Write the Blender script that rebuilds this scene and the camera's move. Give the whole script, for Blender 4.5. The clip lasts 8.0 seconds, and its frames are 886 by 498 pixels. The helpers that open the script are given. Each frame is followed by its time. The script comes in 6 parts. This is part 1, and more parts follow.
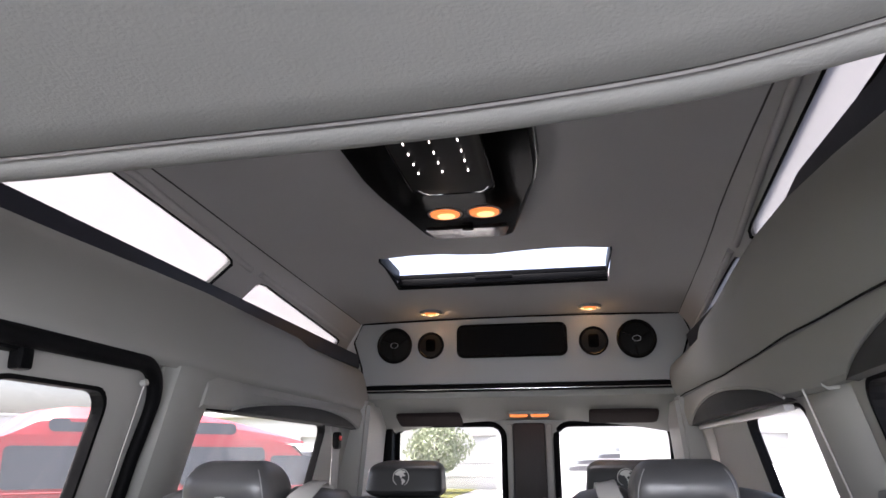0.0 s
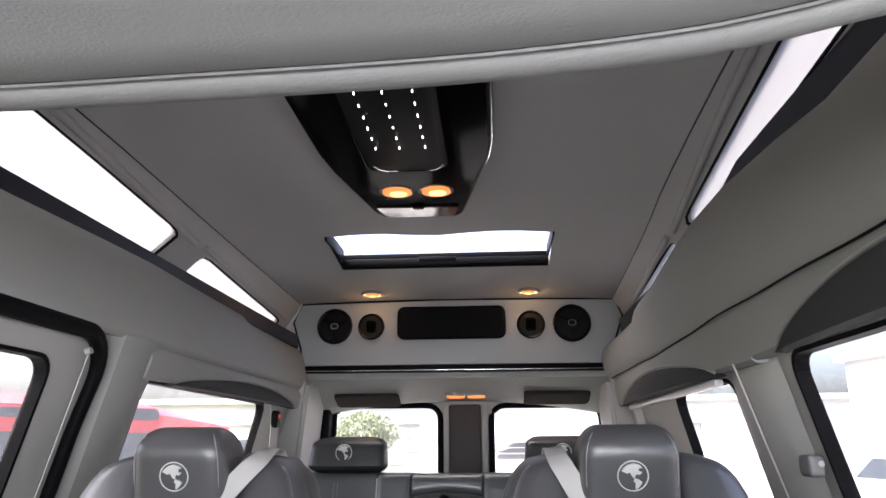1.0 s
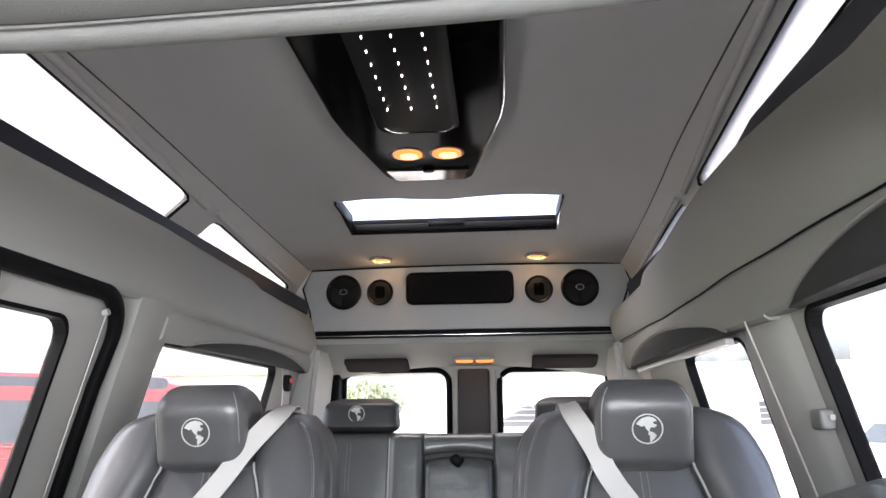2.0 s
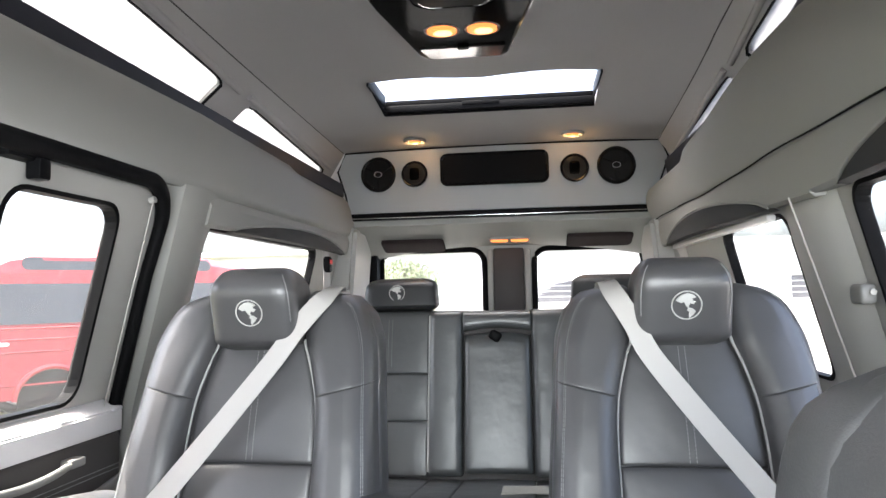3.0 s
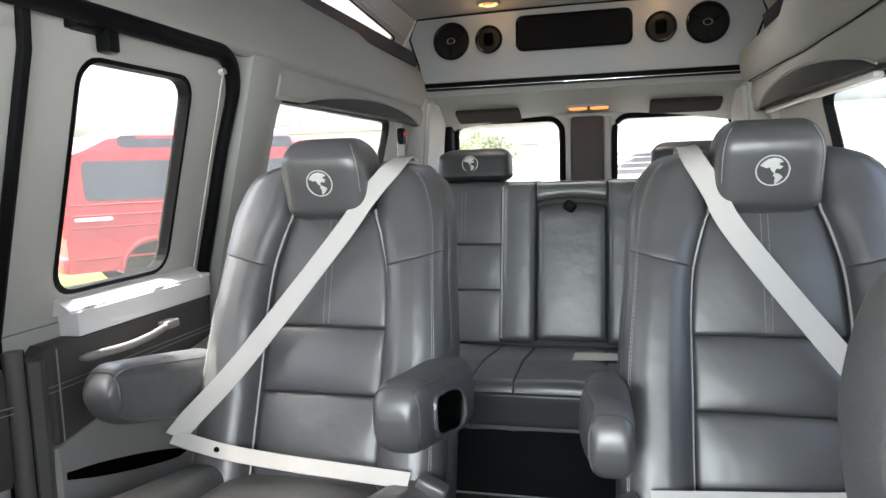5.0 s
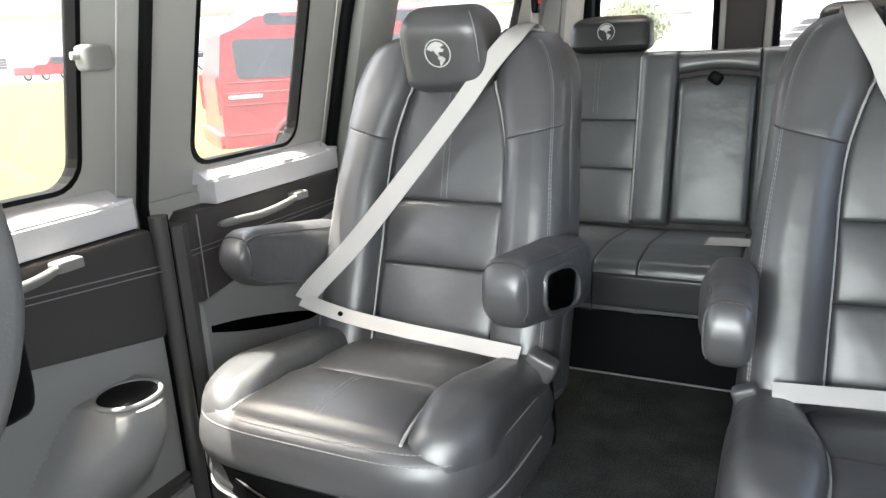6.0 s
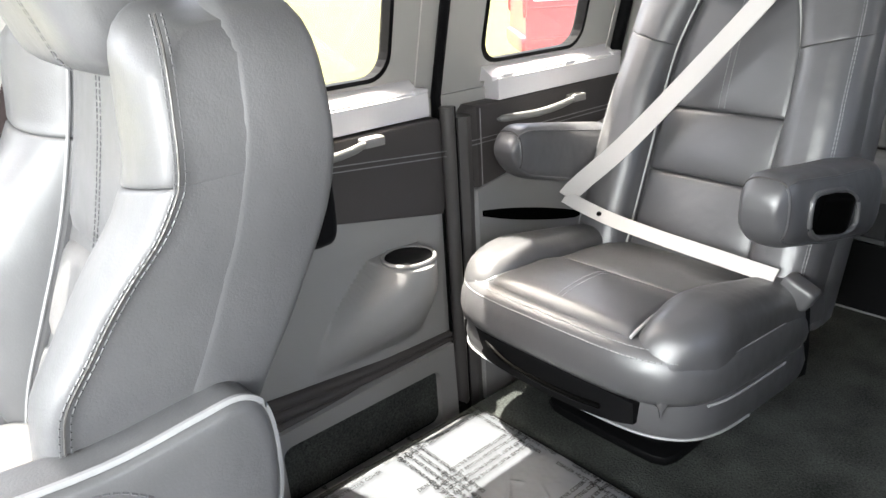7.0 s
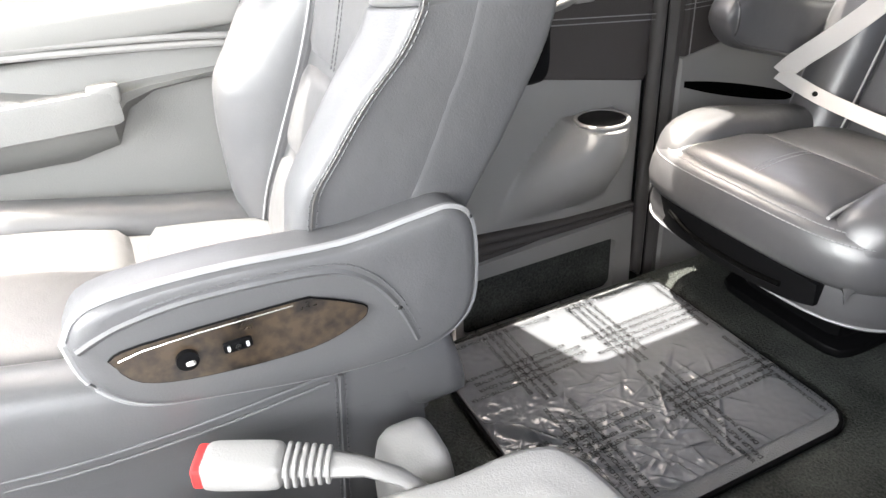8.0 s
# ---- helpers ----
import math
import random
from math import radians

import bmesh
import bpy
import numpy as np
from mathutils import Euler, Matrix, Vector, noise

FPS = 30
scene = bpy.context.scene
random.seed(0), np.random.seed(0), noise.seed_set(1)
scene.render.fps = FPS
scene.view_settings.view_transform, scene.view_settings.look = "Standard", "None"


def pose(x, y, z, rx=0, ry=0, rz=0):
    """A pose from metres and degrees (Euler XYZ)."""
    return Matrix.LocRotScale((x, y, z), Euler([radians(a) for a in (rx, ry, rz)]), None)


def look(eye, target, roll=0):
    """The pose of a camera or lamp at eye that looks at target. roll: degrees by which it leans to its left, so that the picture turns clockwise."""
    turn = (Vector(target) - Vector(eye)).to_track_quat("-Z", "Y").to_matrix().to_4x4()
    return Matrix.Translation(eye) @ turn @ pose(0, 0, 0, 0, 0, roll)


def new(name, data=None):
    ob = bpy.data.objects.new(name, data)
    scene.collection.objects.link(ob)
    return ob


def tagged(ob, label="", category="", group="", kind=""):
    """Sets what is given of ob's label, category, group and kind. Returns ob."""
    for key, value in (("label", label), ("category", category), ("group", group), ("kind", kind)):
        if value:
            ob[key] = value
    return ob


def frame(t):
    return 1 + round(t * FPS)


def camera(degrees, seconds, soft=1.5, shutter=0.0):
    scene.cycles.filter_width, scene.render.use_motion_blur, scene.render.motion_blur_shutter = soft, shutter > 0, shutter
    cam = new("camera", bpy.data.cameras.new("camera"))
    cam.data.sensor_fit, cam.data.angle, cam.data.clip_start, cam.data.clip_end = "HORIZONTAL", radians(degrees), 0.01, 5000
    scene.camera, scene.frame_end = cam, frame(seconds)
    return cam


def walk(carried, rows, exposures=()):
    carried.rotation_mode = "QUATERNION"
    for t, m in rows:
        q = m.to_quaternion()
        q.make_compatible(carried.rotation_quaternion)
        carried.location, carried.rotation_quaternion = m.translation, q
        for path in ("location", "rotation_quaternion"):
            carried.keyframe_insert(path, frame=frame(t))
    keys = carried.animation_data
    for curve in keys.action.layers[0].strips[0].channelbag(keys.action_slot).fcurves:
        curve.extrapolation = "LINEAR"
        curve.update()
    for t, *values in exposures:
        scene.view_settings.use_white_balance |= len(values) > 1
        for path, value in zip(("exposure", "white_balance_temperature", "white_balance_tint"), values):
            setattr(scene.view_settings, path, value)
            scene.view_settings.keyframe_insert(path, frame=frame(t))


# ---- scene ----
cam = camera(64.8, 8.0)
EXPO = (2.84, 3.57, 3.41, 3.66, 3.72, 3.72)
BALANCE = ((6250, 19), (6350, 13), (6450, 8), (6600, 9), (6680, 12), (6720, 13))
PATH = [
    (0, (0.247, -0.105, 0.960), (-0.083, 1.783, 1.536), -0.25),
    (0.5, (0.214, -0.115, 0.931), (0.051, 1.797, 1.491), -0.1),
    (1, (0.193, -0.132, 0.917), (0.058, 1.787, 1.465), -0.25),
    (2.3, (0.162, -0.133, 0.891), (0.001, 1.826, 1.26), -0.9),
    (2.5, (0.156, -0.144, 0.895), (-0.038, 1.832, 1.133), -1.0),
    (3, (0.152, -0.14, 0.898), (-0.092, 1.841, 1.026), -1.2),
    (3.5, (0.148, -0.142, 0.895), (-0.127, 1.836, 0.999), -1.3),
    (4, (0.148, -0.122, 0.893), (-0.237, 1.838, 0.809), -1.6),
    (4.2, (0.149, -0.12, 0.894), (-0.276, 1.827, 0.731), -1.7),
    (5.3, (0.178, -0.113, 0.885), (-0.349, 1.798, 0.616), -2.0),
    (5.5, (0.183, -0.105, 0.883), (-0.414, 1.775, 0.548), -2.2),
    (6, (0.2, -0.081, 0.874), (-0.634, 1.653, 0.326), -2.8),
    (6.5, (0.231, -0.089, 0.89), (-0.882, 1.418, 0.19), -3.3),
    (7, (0.287, -0.127, 0.875), (-1.138, 1.061, 0.127), -3.7),
    (7.5, (0.312, -0.186, 0.851), (-1.215, 0.74, -0.049), -3.8),
    (8, (0.336, -0.197, 0.858), (-1.238, 0.491, -0.166), -3.9),
]
walk(cam, [(t, look(eye, target, roll)) for t, eye, target, roll in PATH],
     exposures=[(t, e, *w) for t, e, w in zip((0.0, 2.5, 5.5, 6.5, 7.3, 8.0), EXPO, BALANCE)])

# ---- light ----
SUN = Vector((-0.302, -0.16, 1.0)).normalized()
world = bpy.data.worlds.new("world")
scene.world = world
world.use_nodes = True
wn = world.node_tree
sky = wn.nodes.new("ShaderNodeTexSky")
sky.sky_type = "NISHITA"
sky.sun_disc = False
sky.sun_elevation = math.asin(SUN.z)
sky.sun_rotation = math.atan2(SUN.x, SUN.y)
sky.air_density, sky.dust_density, sky.ozone_density = 0.8, 9.0, 0.4
wn.nodes["Background"].inputs["Strength"].default_value = 0.13
wn.links.new(sky.outputs["Color"], wn.nodes["Background"].inputs["Color"])
sun_data = bpy.data.lights.new("sun", "SUN")
sun_data.energy, sun_data.angle, sun_data.color = 2.8, radians(0.6), (1.0, 0.95, 0.88)
sun = new("sun", sun_data)
sun.matrix_world = look(SUN * 30, (0, 0, 0))


def opening_fill(name, at, to, w, h, watts):
    """An added area lamp in an opening, to strengthen the sky light there."""
    d = bpy.data.lights.new(name, "AREA")
    d.shape, d.size, d.size_y, d.energy, d.color = "RECTANGLE", w, h, watts, (0.96, 0.98, 1.0)
    o = new(name, d)
    o.matrix_world = look(at, to)


# unseen fill lamps that brighten the cabin from the front openings
opening_fill("windscreen_fill", (0.02, -1.08, 1.0), (0.02, 1.0, 0.55), 1.4, 0.5, 8.2)
opening_fill("driver_window_fill", (0.79, -0.35, 0.93), (-0.4, 0.6, 0.6), 0.8, 0.45, 1.7)

# ---- materials ----
def material(name, color, rough=0.5, metal=0.0, var=0.12, scale=6.0, fine=180.0, bump=0.15, dist=0.002, coat=0.0, tint=None, spec=0.5, crisp=0.0, wave=0.0):
    """Principled surface with large stains, fine grain and relief."""
    m = bpy.data.materials.new(name)
    m.use_nodes = True
    n, l = m.node_tree.nodes, m.node_tree.links
    p = n["Principled BSDF"]
    p.inputs["Metallic"].default_value = metal
    p.inputs["Coat Weight"].default_value = coat
    p.inputs["Specular IOR Level"].default_value = spec
    co = n.new("ShaderNodeTexCoord")
    big, small = n.new("ShaderNodeTexNoise"), n.new("ShaderNodeTexNoise")
    big.inputs["Scale"].default_value, small.inputs["Scale"].default_value = scale, fine
    big.inputs["Detail"].default_value, small.inputs["Detail"].default_value = 5.0, 3.0
    for t in (big, small):
        l.new(co.outputs["Object"], t.inputs["Vector"])
    mix = n.new("ShaderNodeMix")
    mix.data_type = "RGBA"
    dark = [c * (1 - var) for c in color]
    light = [min(1.0, c * (1 + var)) for c in (tint or color)]
    mix.inputs["A"].default_value, mix.inputs["B"].default_value = (*dark, 1), (*light, 1)
    add = n.new("ShaderNodeMath")
    add.operation = "MULTIPLY_ADD"
    l.new(small.outputs["Fac"], add.inputs[0])
    add.inputs[1].default_value = 0.5
    half = n.new("ShaderNodeMath")
    half.operation = "MULTIPLY"
    half.inputs[1].default_value = 0.5
    l.new(big.outputs["Fac"], half.inputs[0])
    l.new(half.outputs[0], add.inputs[2])
    if crisp:
        sharp = n.new("ShaderNodeMapRange")
        sharp.inputs["From Min"].default_value, sharp.inputs["From Max"].default_value = 0.5 - crisp, 0.5 + crisp
        l.new(add.outputs[0], sharp.inputs["Value"])
        l.new(sharp.outputs["Result"], mix.inputs["Factor"])
    else:
        l.new(add.outputs[0], mix.inputs["Factor"])
    l.new(mix.outputs["Result"], p.inputs["Base Color"])
    rr = n.new("ShaderNodeMapRange")
    rr.inputs["To Min"].default_value, rr.inputs["To Max"].default_value = max(0.02, rough - 0.08), min(1.0, rough + 0.08)
    l.new(big.outputs["Fac"], rr.inputs["Value"])
    l.new(rr.outputs["Result"], p.inputs["Roughness"])
    if bump:
        b = n.new("ShaderNodeBump")
        b.inputs["Strength"].default_value, b.inputs["Distance"].default_value = bump, dist
        l.new(small.outputs["Fac"], b.inputs["Height"])
        l.new(b.outputs["Normal"], p.inputs["Normal"])
        if wave:
            b2, puff = n.new("ShaderNodeBump"), n.new("ShaderNodeTexNoise")
            puff.inputs["Scale"].default_value, puff.inputs["Detail"].default_value = 16.0, 2.0
            l.new(co.outputs["Object"], puff.inputs["Vector"])
            b2.inputs["Strength"].default_value, b2.inputs["Distance"].default_value = 0.6, wave
            l.new(puff.outputs["Fac"], b2.inputs["Height"])
            l.new(b2.outputs["Normal"], b.inputs["Normal"])
    return m


def glass(name, color=(1, 1, 1), gloss=0.05, haze=0.1):
    """Clear glass with a little gloss; haze: the share of light scattered, a veil put into the pane."""
    m = bpy.data.materials.new(name)
    m.use_nodes = True
    n, l = m.node_tree.nodes, m.node_tree.links
    n.remove(n["Principled BSDF"])
    tr, gl, mx = n.new("ShaderNodeBsdfTransparent"), n.new("ShaderNodeBsdfGlossy"), n.new("ShaderNodeMixShader")
    tr.inputs["Color"].default_value = (*color, 1)
    gl.inputs["Roughness"].default_value = 0.03
    mx.inputs["Fac"].default_value = gloss
    l.new(tr.outputs[0], mx.inputs[1])
    l.new(gl.outputs[0], mx.inputs[2])
    veil, both = n.new("ShaderNodeBsdfTranslucent"), n.new("ShaderNodeMixShader")
    veil.inputs["Color"].default_value = (0.9, 0.9, 0.9, 1)
    both.inputs["Fac"].default_value = haze
    l.new(mx.outputs[0], both.inputs[1])
    l.new(veil.outputs[0], both.inputs[2])
    l.new(both.outputs[0], n["Material Output"].inputs["Surface"])
    return m


def glow(name, color, strength):
    m = bpy.data.materials.new(name)
    m.use_nodes = True
    p = m.node_tree.nodes["Principled BSDF"]
    p.inputs["Base Color"].default_value = (*(0.4 * c for c in color), 1)
    p.inputs["Emission Color"].default_value = (*color, 1)
    p.inputs["Emission Strength"].default_value = strength
    return m


LEATHER = material("grey_leather", (0.067, 0.066, 0.069), 0.41, spec=1.0, var=0.1, scale=9, fine=420, bump=0.2, dist=0.0007, wave=0.0045)
LEATHER_FRONT = material("light_grey_leather", (0.088, 0.088, 0.091), 0.40, var=0.06, scale=8, fine=420, bump=0.22, dist=0.0012, wave=0.004)
LEATHER_BENCH = material("slate_leather", (0.068, 0.072, 0.073), 0.40, spec=1.0, var=0.1, scale=9, fine=420, bump=0.2, dist=0.0007, wave=0.0045)
# bench leather with shade put into its colour, for headrests and seat front
LEATHER_SHADED = material("shaded_slate_leather", (0.030, 0.031, 0.033), 0.40, spec=0.5, var=0.1, scale=9, fine=420, bump=0.2, dist=0.0007, wave=0.003)
FRONT_STITCH = material("light_grey_stitching", (0.090, 0.090, 0.094), 0.5, bump=0)
THREAD = material("pale_thread", (0.55, 0.55, 0.54), 0.7, bump=0)
EMBROID = material("silver_embroidery", (0.55, 0.55, 0.53), 0.6, fine=600, bump=0.4)
PALE_PIPING = material("pale_grey_piping", (0.42, 0.42, 0.41), 0.5, bump=0)
SEAM = material("stitched_seam_thread", (0.235, 0.235, 0.24), 0.6, bump=0)
PIPING = material("grey_piping", (0.26, 0.26, 0.265), 0.45, bump=0)
WEB = material("beige_belt_webbing", (0.52, 0.50, 0.48), 0.6, var=0.06, fine=900, bump=0.5, dist=0.001)
SUEDE = material("grey_headliner_fabric", (0.44, 0.43, 0.43), 0.93, var=0.07, scale=4, fine=500, bump=0.3, spec=0.15)
PADDED = material("grey_padded_vinyl", (0.285, 0.282, 0.268), 0.72, var=0.05, scale=3, fine=380, bump=0.22, spec=0.3)
# front headliner's brightness is set by its own darker tone
FRONT_CLOTH = material("front_headliner_cloth", (0.225, 0.223, 0.213), 0.9, var=0.05, scale=3, fine=420, bump=0.2, spec=0.15)
VINYL = material("grey_soffit_vinyl", (0.29, 0.30, 0.305), 0.5, var=0.05, scale=4, fine=380, bump=0.2)
TRIM = material("warm_grey_plastic", (0.36, 0.355, 0.335), 0.55, var=0.05, scale=5, fine=420, bump=0.2)
DOOR_GREY = material("light_grey_door_plastic", (0.185, 0.183, 0.178), 0.5, var=0.05, scale=5, fine=420, bump=0.2)
PANEL = material("moulded_grey_plastic", (0.238, 0.232, 0.229), 0.42, var=0.05, scale=5, fine=420, bump=0.25)
EDGE = material("dark_grey_gloss_plastic", (0.085, 0.080, 0.078), 0.32, var=0.08, scale=6, fine=300, bump=0.1)
CHARCOAL = material("charcoal_vinyl", (0.060, 0.055, 0.054), 0.50, var=0.12, scale=6, fine=300, bump=0.35, spec=0.18)
SKIRT = material("black_vinyl_skirt", (0.009, 0.009, 0.010), 0.45, var=0.2, scale=6, fine=300, bump=0.3, spec=0.3)
RUBBER = material("black_rubber_seal", (0.0045, 0.0045, 0.005), 0.6, bump=0.1, spec=0.06)
BLACK = material("black_plastic", (0.0045, 0.0045, 0.005), 0.45, bump=0.05, spec=0.05)
GLOSSY = material("gloss_black_lacquer", (0.002, 0.002, 0.002), 0.13, bump=0.0, spec=0.012)
SPEAKER = material("gloss_black_speaker_plastic", (0.005, 0.005, 0.005), 0.25, bump=0.0, spec=0.2)
BRONZE = material("dark_bronze_reflector", (0.009, 0.008, 0.007), 0.30, spec=0.14, bump=0)
SMOKE = material("smoked_mirror_plate", (0.32, 0.31, 0.31), 0.10, metal=0.9, var=0.05, bump=0)
NAVY = material("dark_blue_grey_rail", (0.020, 0.022, 0.034), 0.45, bump=0.1, spec=0.35)
WHITE = material("white_painted_sill", (0.72, 0.70, 0.71), 0.4, var=0.05, bump=0.05)
CHROME = material("chrome", (0.8, 0.8, 0.8), 0.12, metal=1.0, var=0.02, bump=0)
MESH = material("dark_pleated_cloth", (0.026, 0.026, 0.026), 0.9, var=0.2, scale=10, fine=700, bump=0.5)
VENT = material("dark_brown_fabric", (0.036, 0.028, 0.028), 0.9, var=0.2, scale=8, fine=500, bump=0.4, spec=0.05)
CARPET = material("dark_green_grey_carpet", (0.043, 0.046, 0.043), 0.95, var=0.8, scale=9, fine=240, bump=0.9, dist=0.005, spec=0.1, crisp=0.2)
GREY_MAT = material("grey_carpet_mat", (0.115, 0.118, 0.124), 0.9, var=0.15, scale=9, fine=300, bump=0.6, dist=0.003)
FILM = material("wrinkled_plastic_film", (0.100, 0.104, 0.114), 0.15, spec=0.25, coat=0.25, scale=14, fine=20, bump=0.0)
INK = material("black_print", (0.004, 0.004, 0.004), 0.7, bump=0, spec=0.1)
WOOD = material("burl_wood", (0.012, 0.009, 0.007), 0.30, var=0.5, scale=34, fine=90, bump=0.05, tint=(0.034, 0.023, 0.014), coat=0.3, crisp=0.11)
RED = material("red_button", (0.65, 0.03, 0.03), 0.4, bump=0)
LAMP = glow("amber_lamp", (1.0, 0.26, 0.06), 0.17)
BULB = glow("warm_bulb", (1.0, 0.55, 0.20), 0.3)
LED = glow("white_led", (1.0, 0.9, 0.8), 1.2)
# small scatter imitates glare that washes out the view
PANE = glass("window_glass", (0.93, 0.95, 0.94), 0.04, 0.012)
# scatter added so the roof panes glow white and break up direct sun
ROOFPANE = glass("scattering_roof_glass", (0.16, 0.165, 0.165), 0.04, 0.20)
CAR_RED = material("red_car_paint", (0.29, 0.016, 0.024), 0.35, coat=0.25, var=0.05, bump=0)
CAR_WHITE = material("white_car_paint", (0.75, 0.76, 0.78), 0.25, coat=0.5, var=0.04, bump=0)
CAR_SILVER = material("silver_car_paint", (0.42, 0.44, 0.46), 0.3, coat=0.5, var=0.04, bump=0)
CAR_GLASS = material("dark_car_glass", (0.03, 0.035, 0.04), 0.08, bump=0)
TYRE = material("tyre_rubber", (0.02, 0.02, 0.02), 0.8, bump=0.2)
ALLOY = material("alloy_rim", (0.5, 0.5, 0.52), 0.3, metal=0.9, bump=0)
ASPHALT = material("pale_asphalt", (0.16, 0.156, 0.152), 0.9, var=0.2, scale=0.4, fine=25, bump=0.4)
GRASS = material("dry_green_grass", (0.031, 0.055, 0.008), 0.9, var=0.35, scale=0.5, fine=14, bump=0.8, dist=0.03, tint=(0.080, 0.070, 0.026), spec=0.1)
CLADDING = material("white_metal_cladding", (0.50, 0.50, 0.49), 0.6, var=0.04, scale=0.4, fine=4, bump=0.1)
BUILD_DARK = material("grey_opening", (0.10, 0.10, 0.11), 0.5, bump=0)
BARK = material("tree_bark", (0.09, 0.07, 0.05), 0.9, bump=0.8, dist=0.02, fine=30)
# foliage colour paled to imitate haze over the distant tree
LEAF = material("tree_foliage", (0.22, 0.25, 0.16), 0.8, var=0.5, scale=2, fine=20, bump=0)
LIGHT_YELLOW = material("yellow_bollard_paint", (0.75, 0.55, 0.05), 0.5, bump=0)


# ---- mesh helpers ----
def part(name, bm, mat, parent=None, label="", smooth=True):
    me = bpy.data.meshes.new(name)
    bmesh.ops.recalc_face_normals(bm, faces=bm.faces)
    bm.to_mesh(me)
    bm.free()
    me.materials.append(mat)
    if smooth:
        me.shade_smooth()
        me.set_sharp_from_angle(angle=radians(38))
    ob = new(name, me)
    if parent:
        ob.parent = parent
    if label:
        ob["label"] = label
    return ob


def thing(name, at, label, category, group="", kind=""):
    ob = new(name)
    ob.location = at
    ob.empty_display_size = 0.1
    return tagged(ob, label, category, group, kind)


def solo(name, bm, mat, label, category, group="", kind="", smooth=True):
    return tagged(part(name, bm, mat, None, "", smooth), label, category, group, kind)


def rbox(bm, c, size, e=6.0, cuts=5, m=None):
    """A box whose edges are rounded: large e is sharper."""
    tmp = bmesh.new()
    bmesh.ops.create_cube(tmp, size=2.0)
    bmesh.ops.subdivide_edges(tmp, edges=tmp.edges[:], cuts=cuts, use_grid_fill=True)
    c, h = Vector(c), Vector(size) / 2
    for v in tmp.verts:
        # rows spread towards the edges, so that the rounding is well drawn
        p = Vector([math.copysign(abs(q) ** 0.6, q) for q in v.co])
        p /= (abs(p.x) ** e + abs(p.y) ** e + abs(p.z) ** e) ** (1 / e)
        q = Vector((p.x * h.x, p.y * h.y, p.z * h.z))
        v.co = c + (m @ q if m else q)
    merge(bm, tmp)


def merge(bm, tmp):
    tmp.verts.index_update()
    vs = [bm.verts.new(v.co) for v in tmp.verts]
    for f in tmp.faces:
        bm.faces.new([vs[v.index] for v in f.verts])
    tmp.free()
    return vs


def box(bm, lo, hi, bevel=0.0):
    """A box between two corners, with bevelled edges."""
    lo, hi = Vector(lo), Vector(hi)
    r = bmesh.ops.create_cube(bm, size=1.0, matrix=Matrix.LocRotScale((lo + hi) / 2, None, hi - lo))
    if bevel:
        edges = list({ed for v in r["verts"] for ed in v.link_edges})
        bmesh.ops.bevel(bm, geom=edges, offset=bevel, segments=2, profile=0.5, affect="EDGES")


def loft(bm, rings, cap=True, closed=True):
    rows = [[bm.verts.new(p) for p in ring] for ring in rings]
    n = len(rows[0])
    for a, b in zip(rows, rows[1:]):
        for i in range(n if closed else n - 1):
            j = (i + 1) % n
            bm.faces.new((a[i], a[j], b[j], b[i]))
    if cap and closed:
        bm.faces.new(rows[0][::-1])
        bm.faces.new(rows[-1])
    return rows


def tube(bm, pts, r, n=6, closed=False):
    """A round cord along points."""
    pts = [Vector(p) for p in pts]
    rings = []
    for i, p in enumerate(pts):
        if closed:
            d = pts[(i + 1) % len(pts)] - pts[i - 1]
        else:
            d = pts[min(i + 1, len(pts) - 1)] - pts[max(i - 1, 0)]
        d.normalize()
        a = d.orthogonal().normalized() if abs(d.z) > 0.9 else d.cross(Vector((0, 0, 1))).normalized()
        b = d.cross(a)
        rings.append([p + r * (math.cos(k * math.tau / n) * a + math.sin(k * math.tau / n) * b) for k in range(n)])
    if closed:
        rings.append(rings[0])
    loft(bm, rings, cap=not closed)


def spline(pts, n=10):
    """Catmull-Rom through points."""
    pts = [Vector(p) for p in pts]
    out = []
    for i in range(len(pts) - 1):
        p0, p1, p2, p3 = pts[max(i - 1, 0)], pts[i], pts[i + 1], pts[min(i + 2, len(pts) - 1)]
        for k in range(n):
            t = k / n
            out.append(0.5 * (2 * p1 + (p2 - p0) * t + (2 * p0 - 5 * p1 + 4 * p2 - p3) * t * t + (3 * p1 - p0 - 3 * p2 + p3) * t ** 3))
    return out + [pts[-1]]


def ribbon(bm, pts, width, normal, thick=0.0025):
    """A flat band along points; normal: the side it faces, one for all or one each."""
    pts = [Vector(p) for p in pts]
    rings = []
    for i, p in enumerate(pts):
        d = (pts[min(i + 1, len(pts) - 1)] - pts[max(i - 1, 0)]).normalized()
        nn = Vector(normal[i] if isinstance(normal, list) else normal)
        side = d.cross(nn).normalized()
        up = side.cross(d).normalized()
        h = side * width / 2
        rings.append([p - h - up * thick / 2, p + h - up * thick / 2, p + h + up * thick / 2, p - h + up * thick / 2])
    loft(bm, rings)


def stitches(bm, pts, r=0.0008, on=0.0034, gap=0.0018):
    """A row of single stitches along points."""
    pts = [Vector(p) for p in pts]
    run, take = 0.0, None
    for a, b in zip(pts, pts[1:]):
        d = (b - a).length
        at = 0.0
        while at < d:
            k = (run + at) % (on + gap)
            p = a + (b - a) * (at / d)
            if k < on:
                step = min(on - k, d - at)
                q = a + (b - a) * ((at + step) / d)
                tube(bm, [p, q], r, 4)
            else:
                step = on + gap - k
            at += step + 1e-6
        run += d


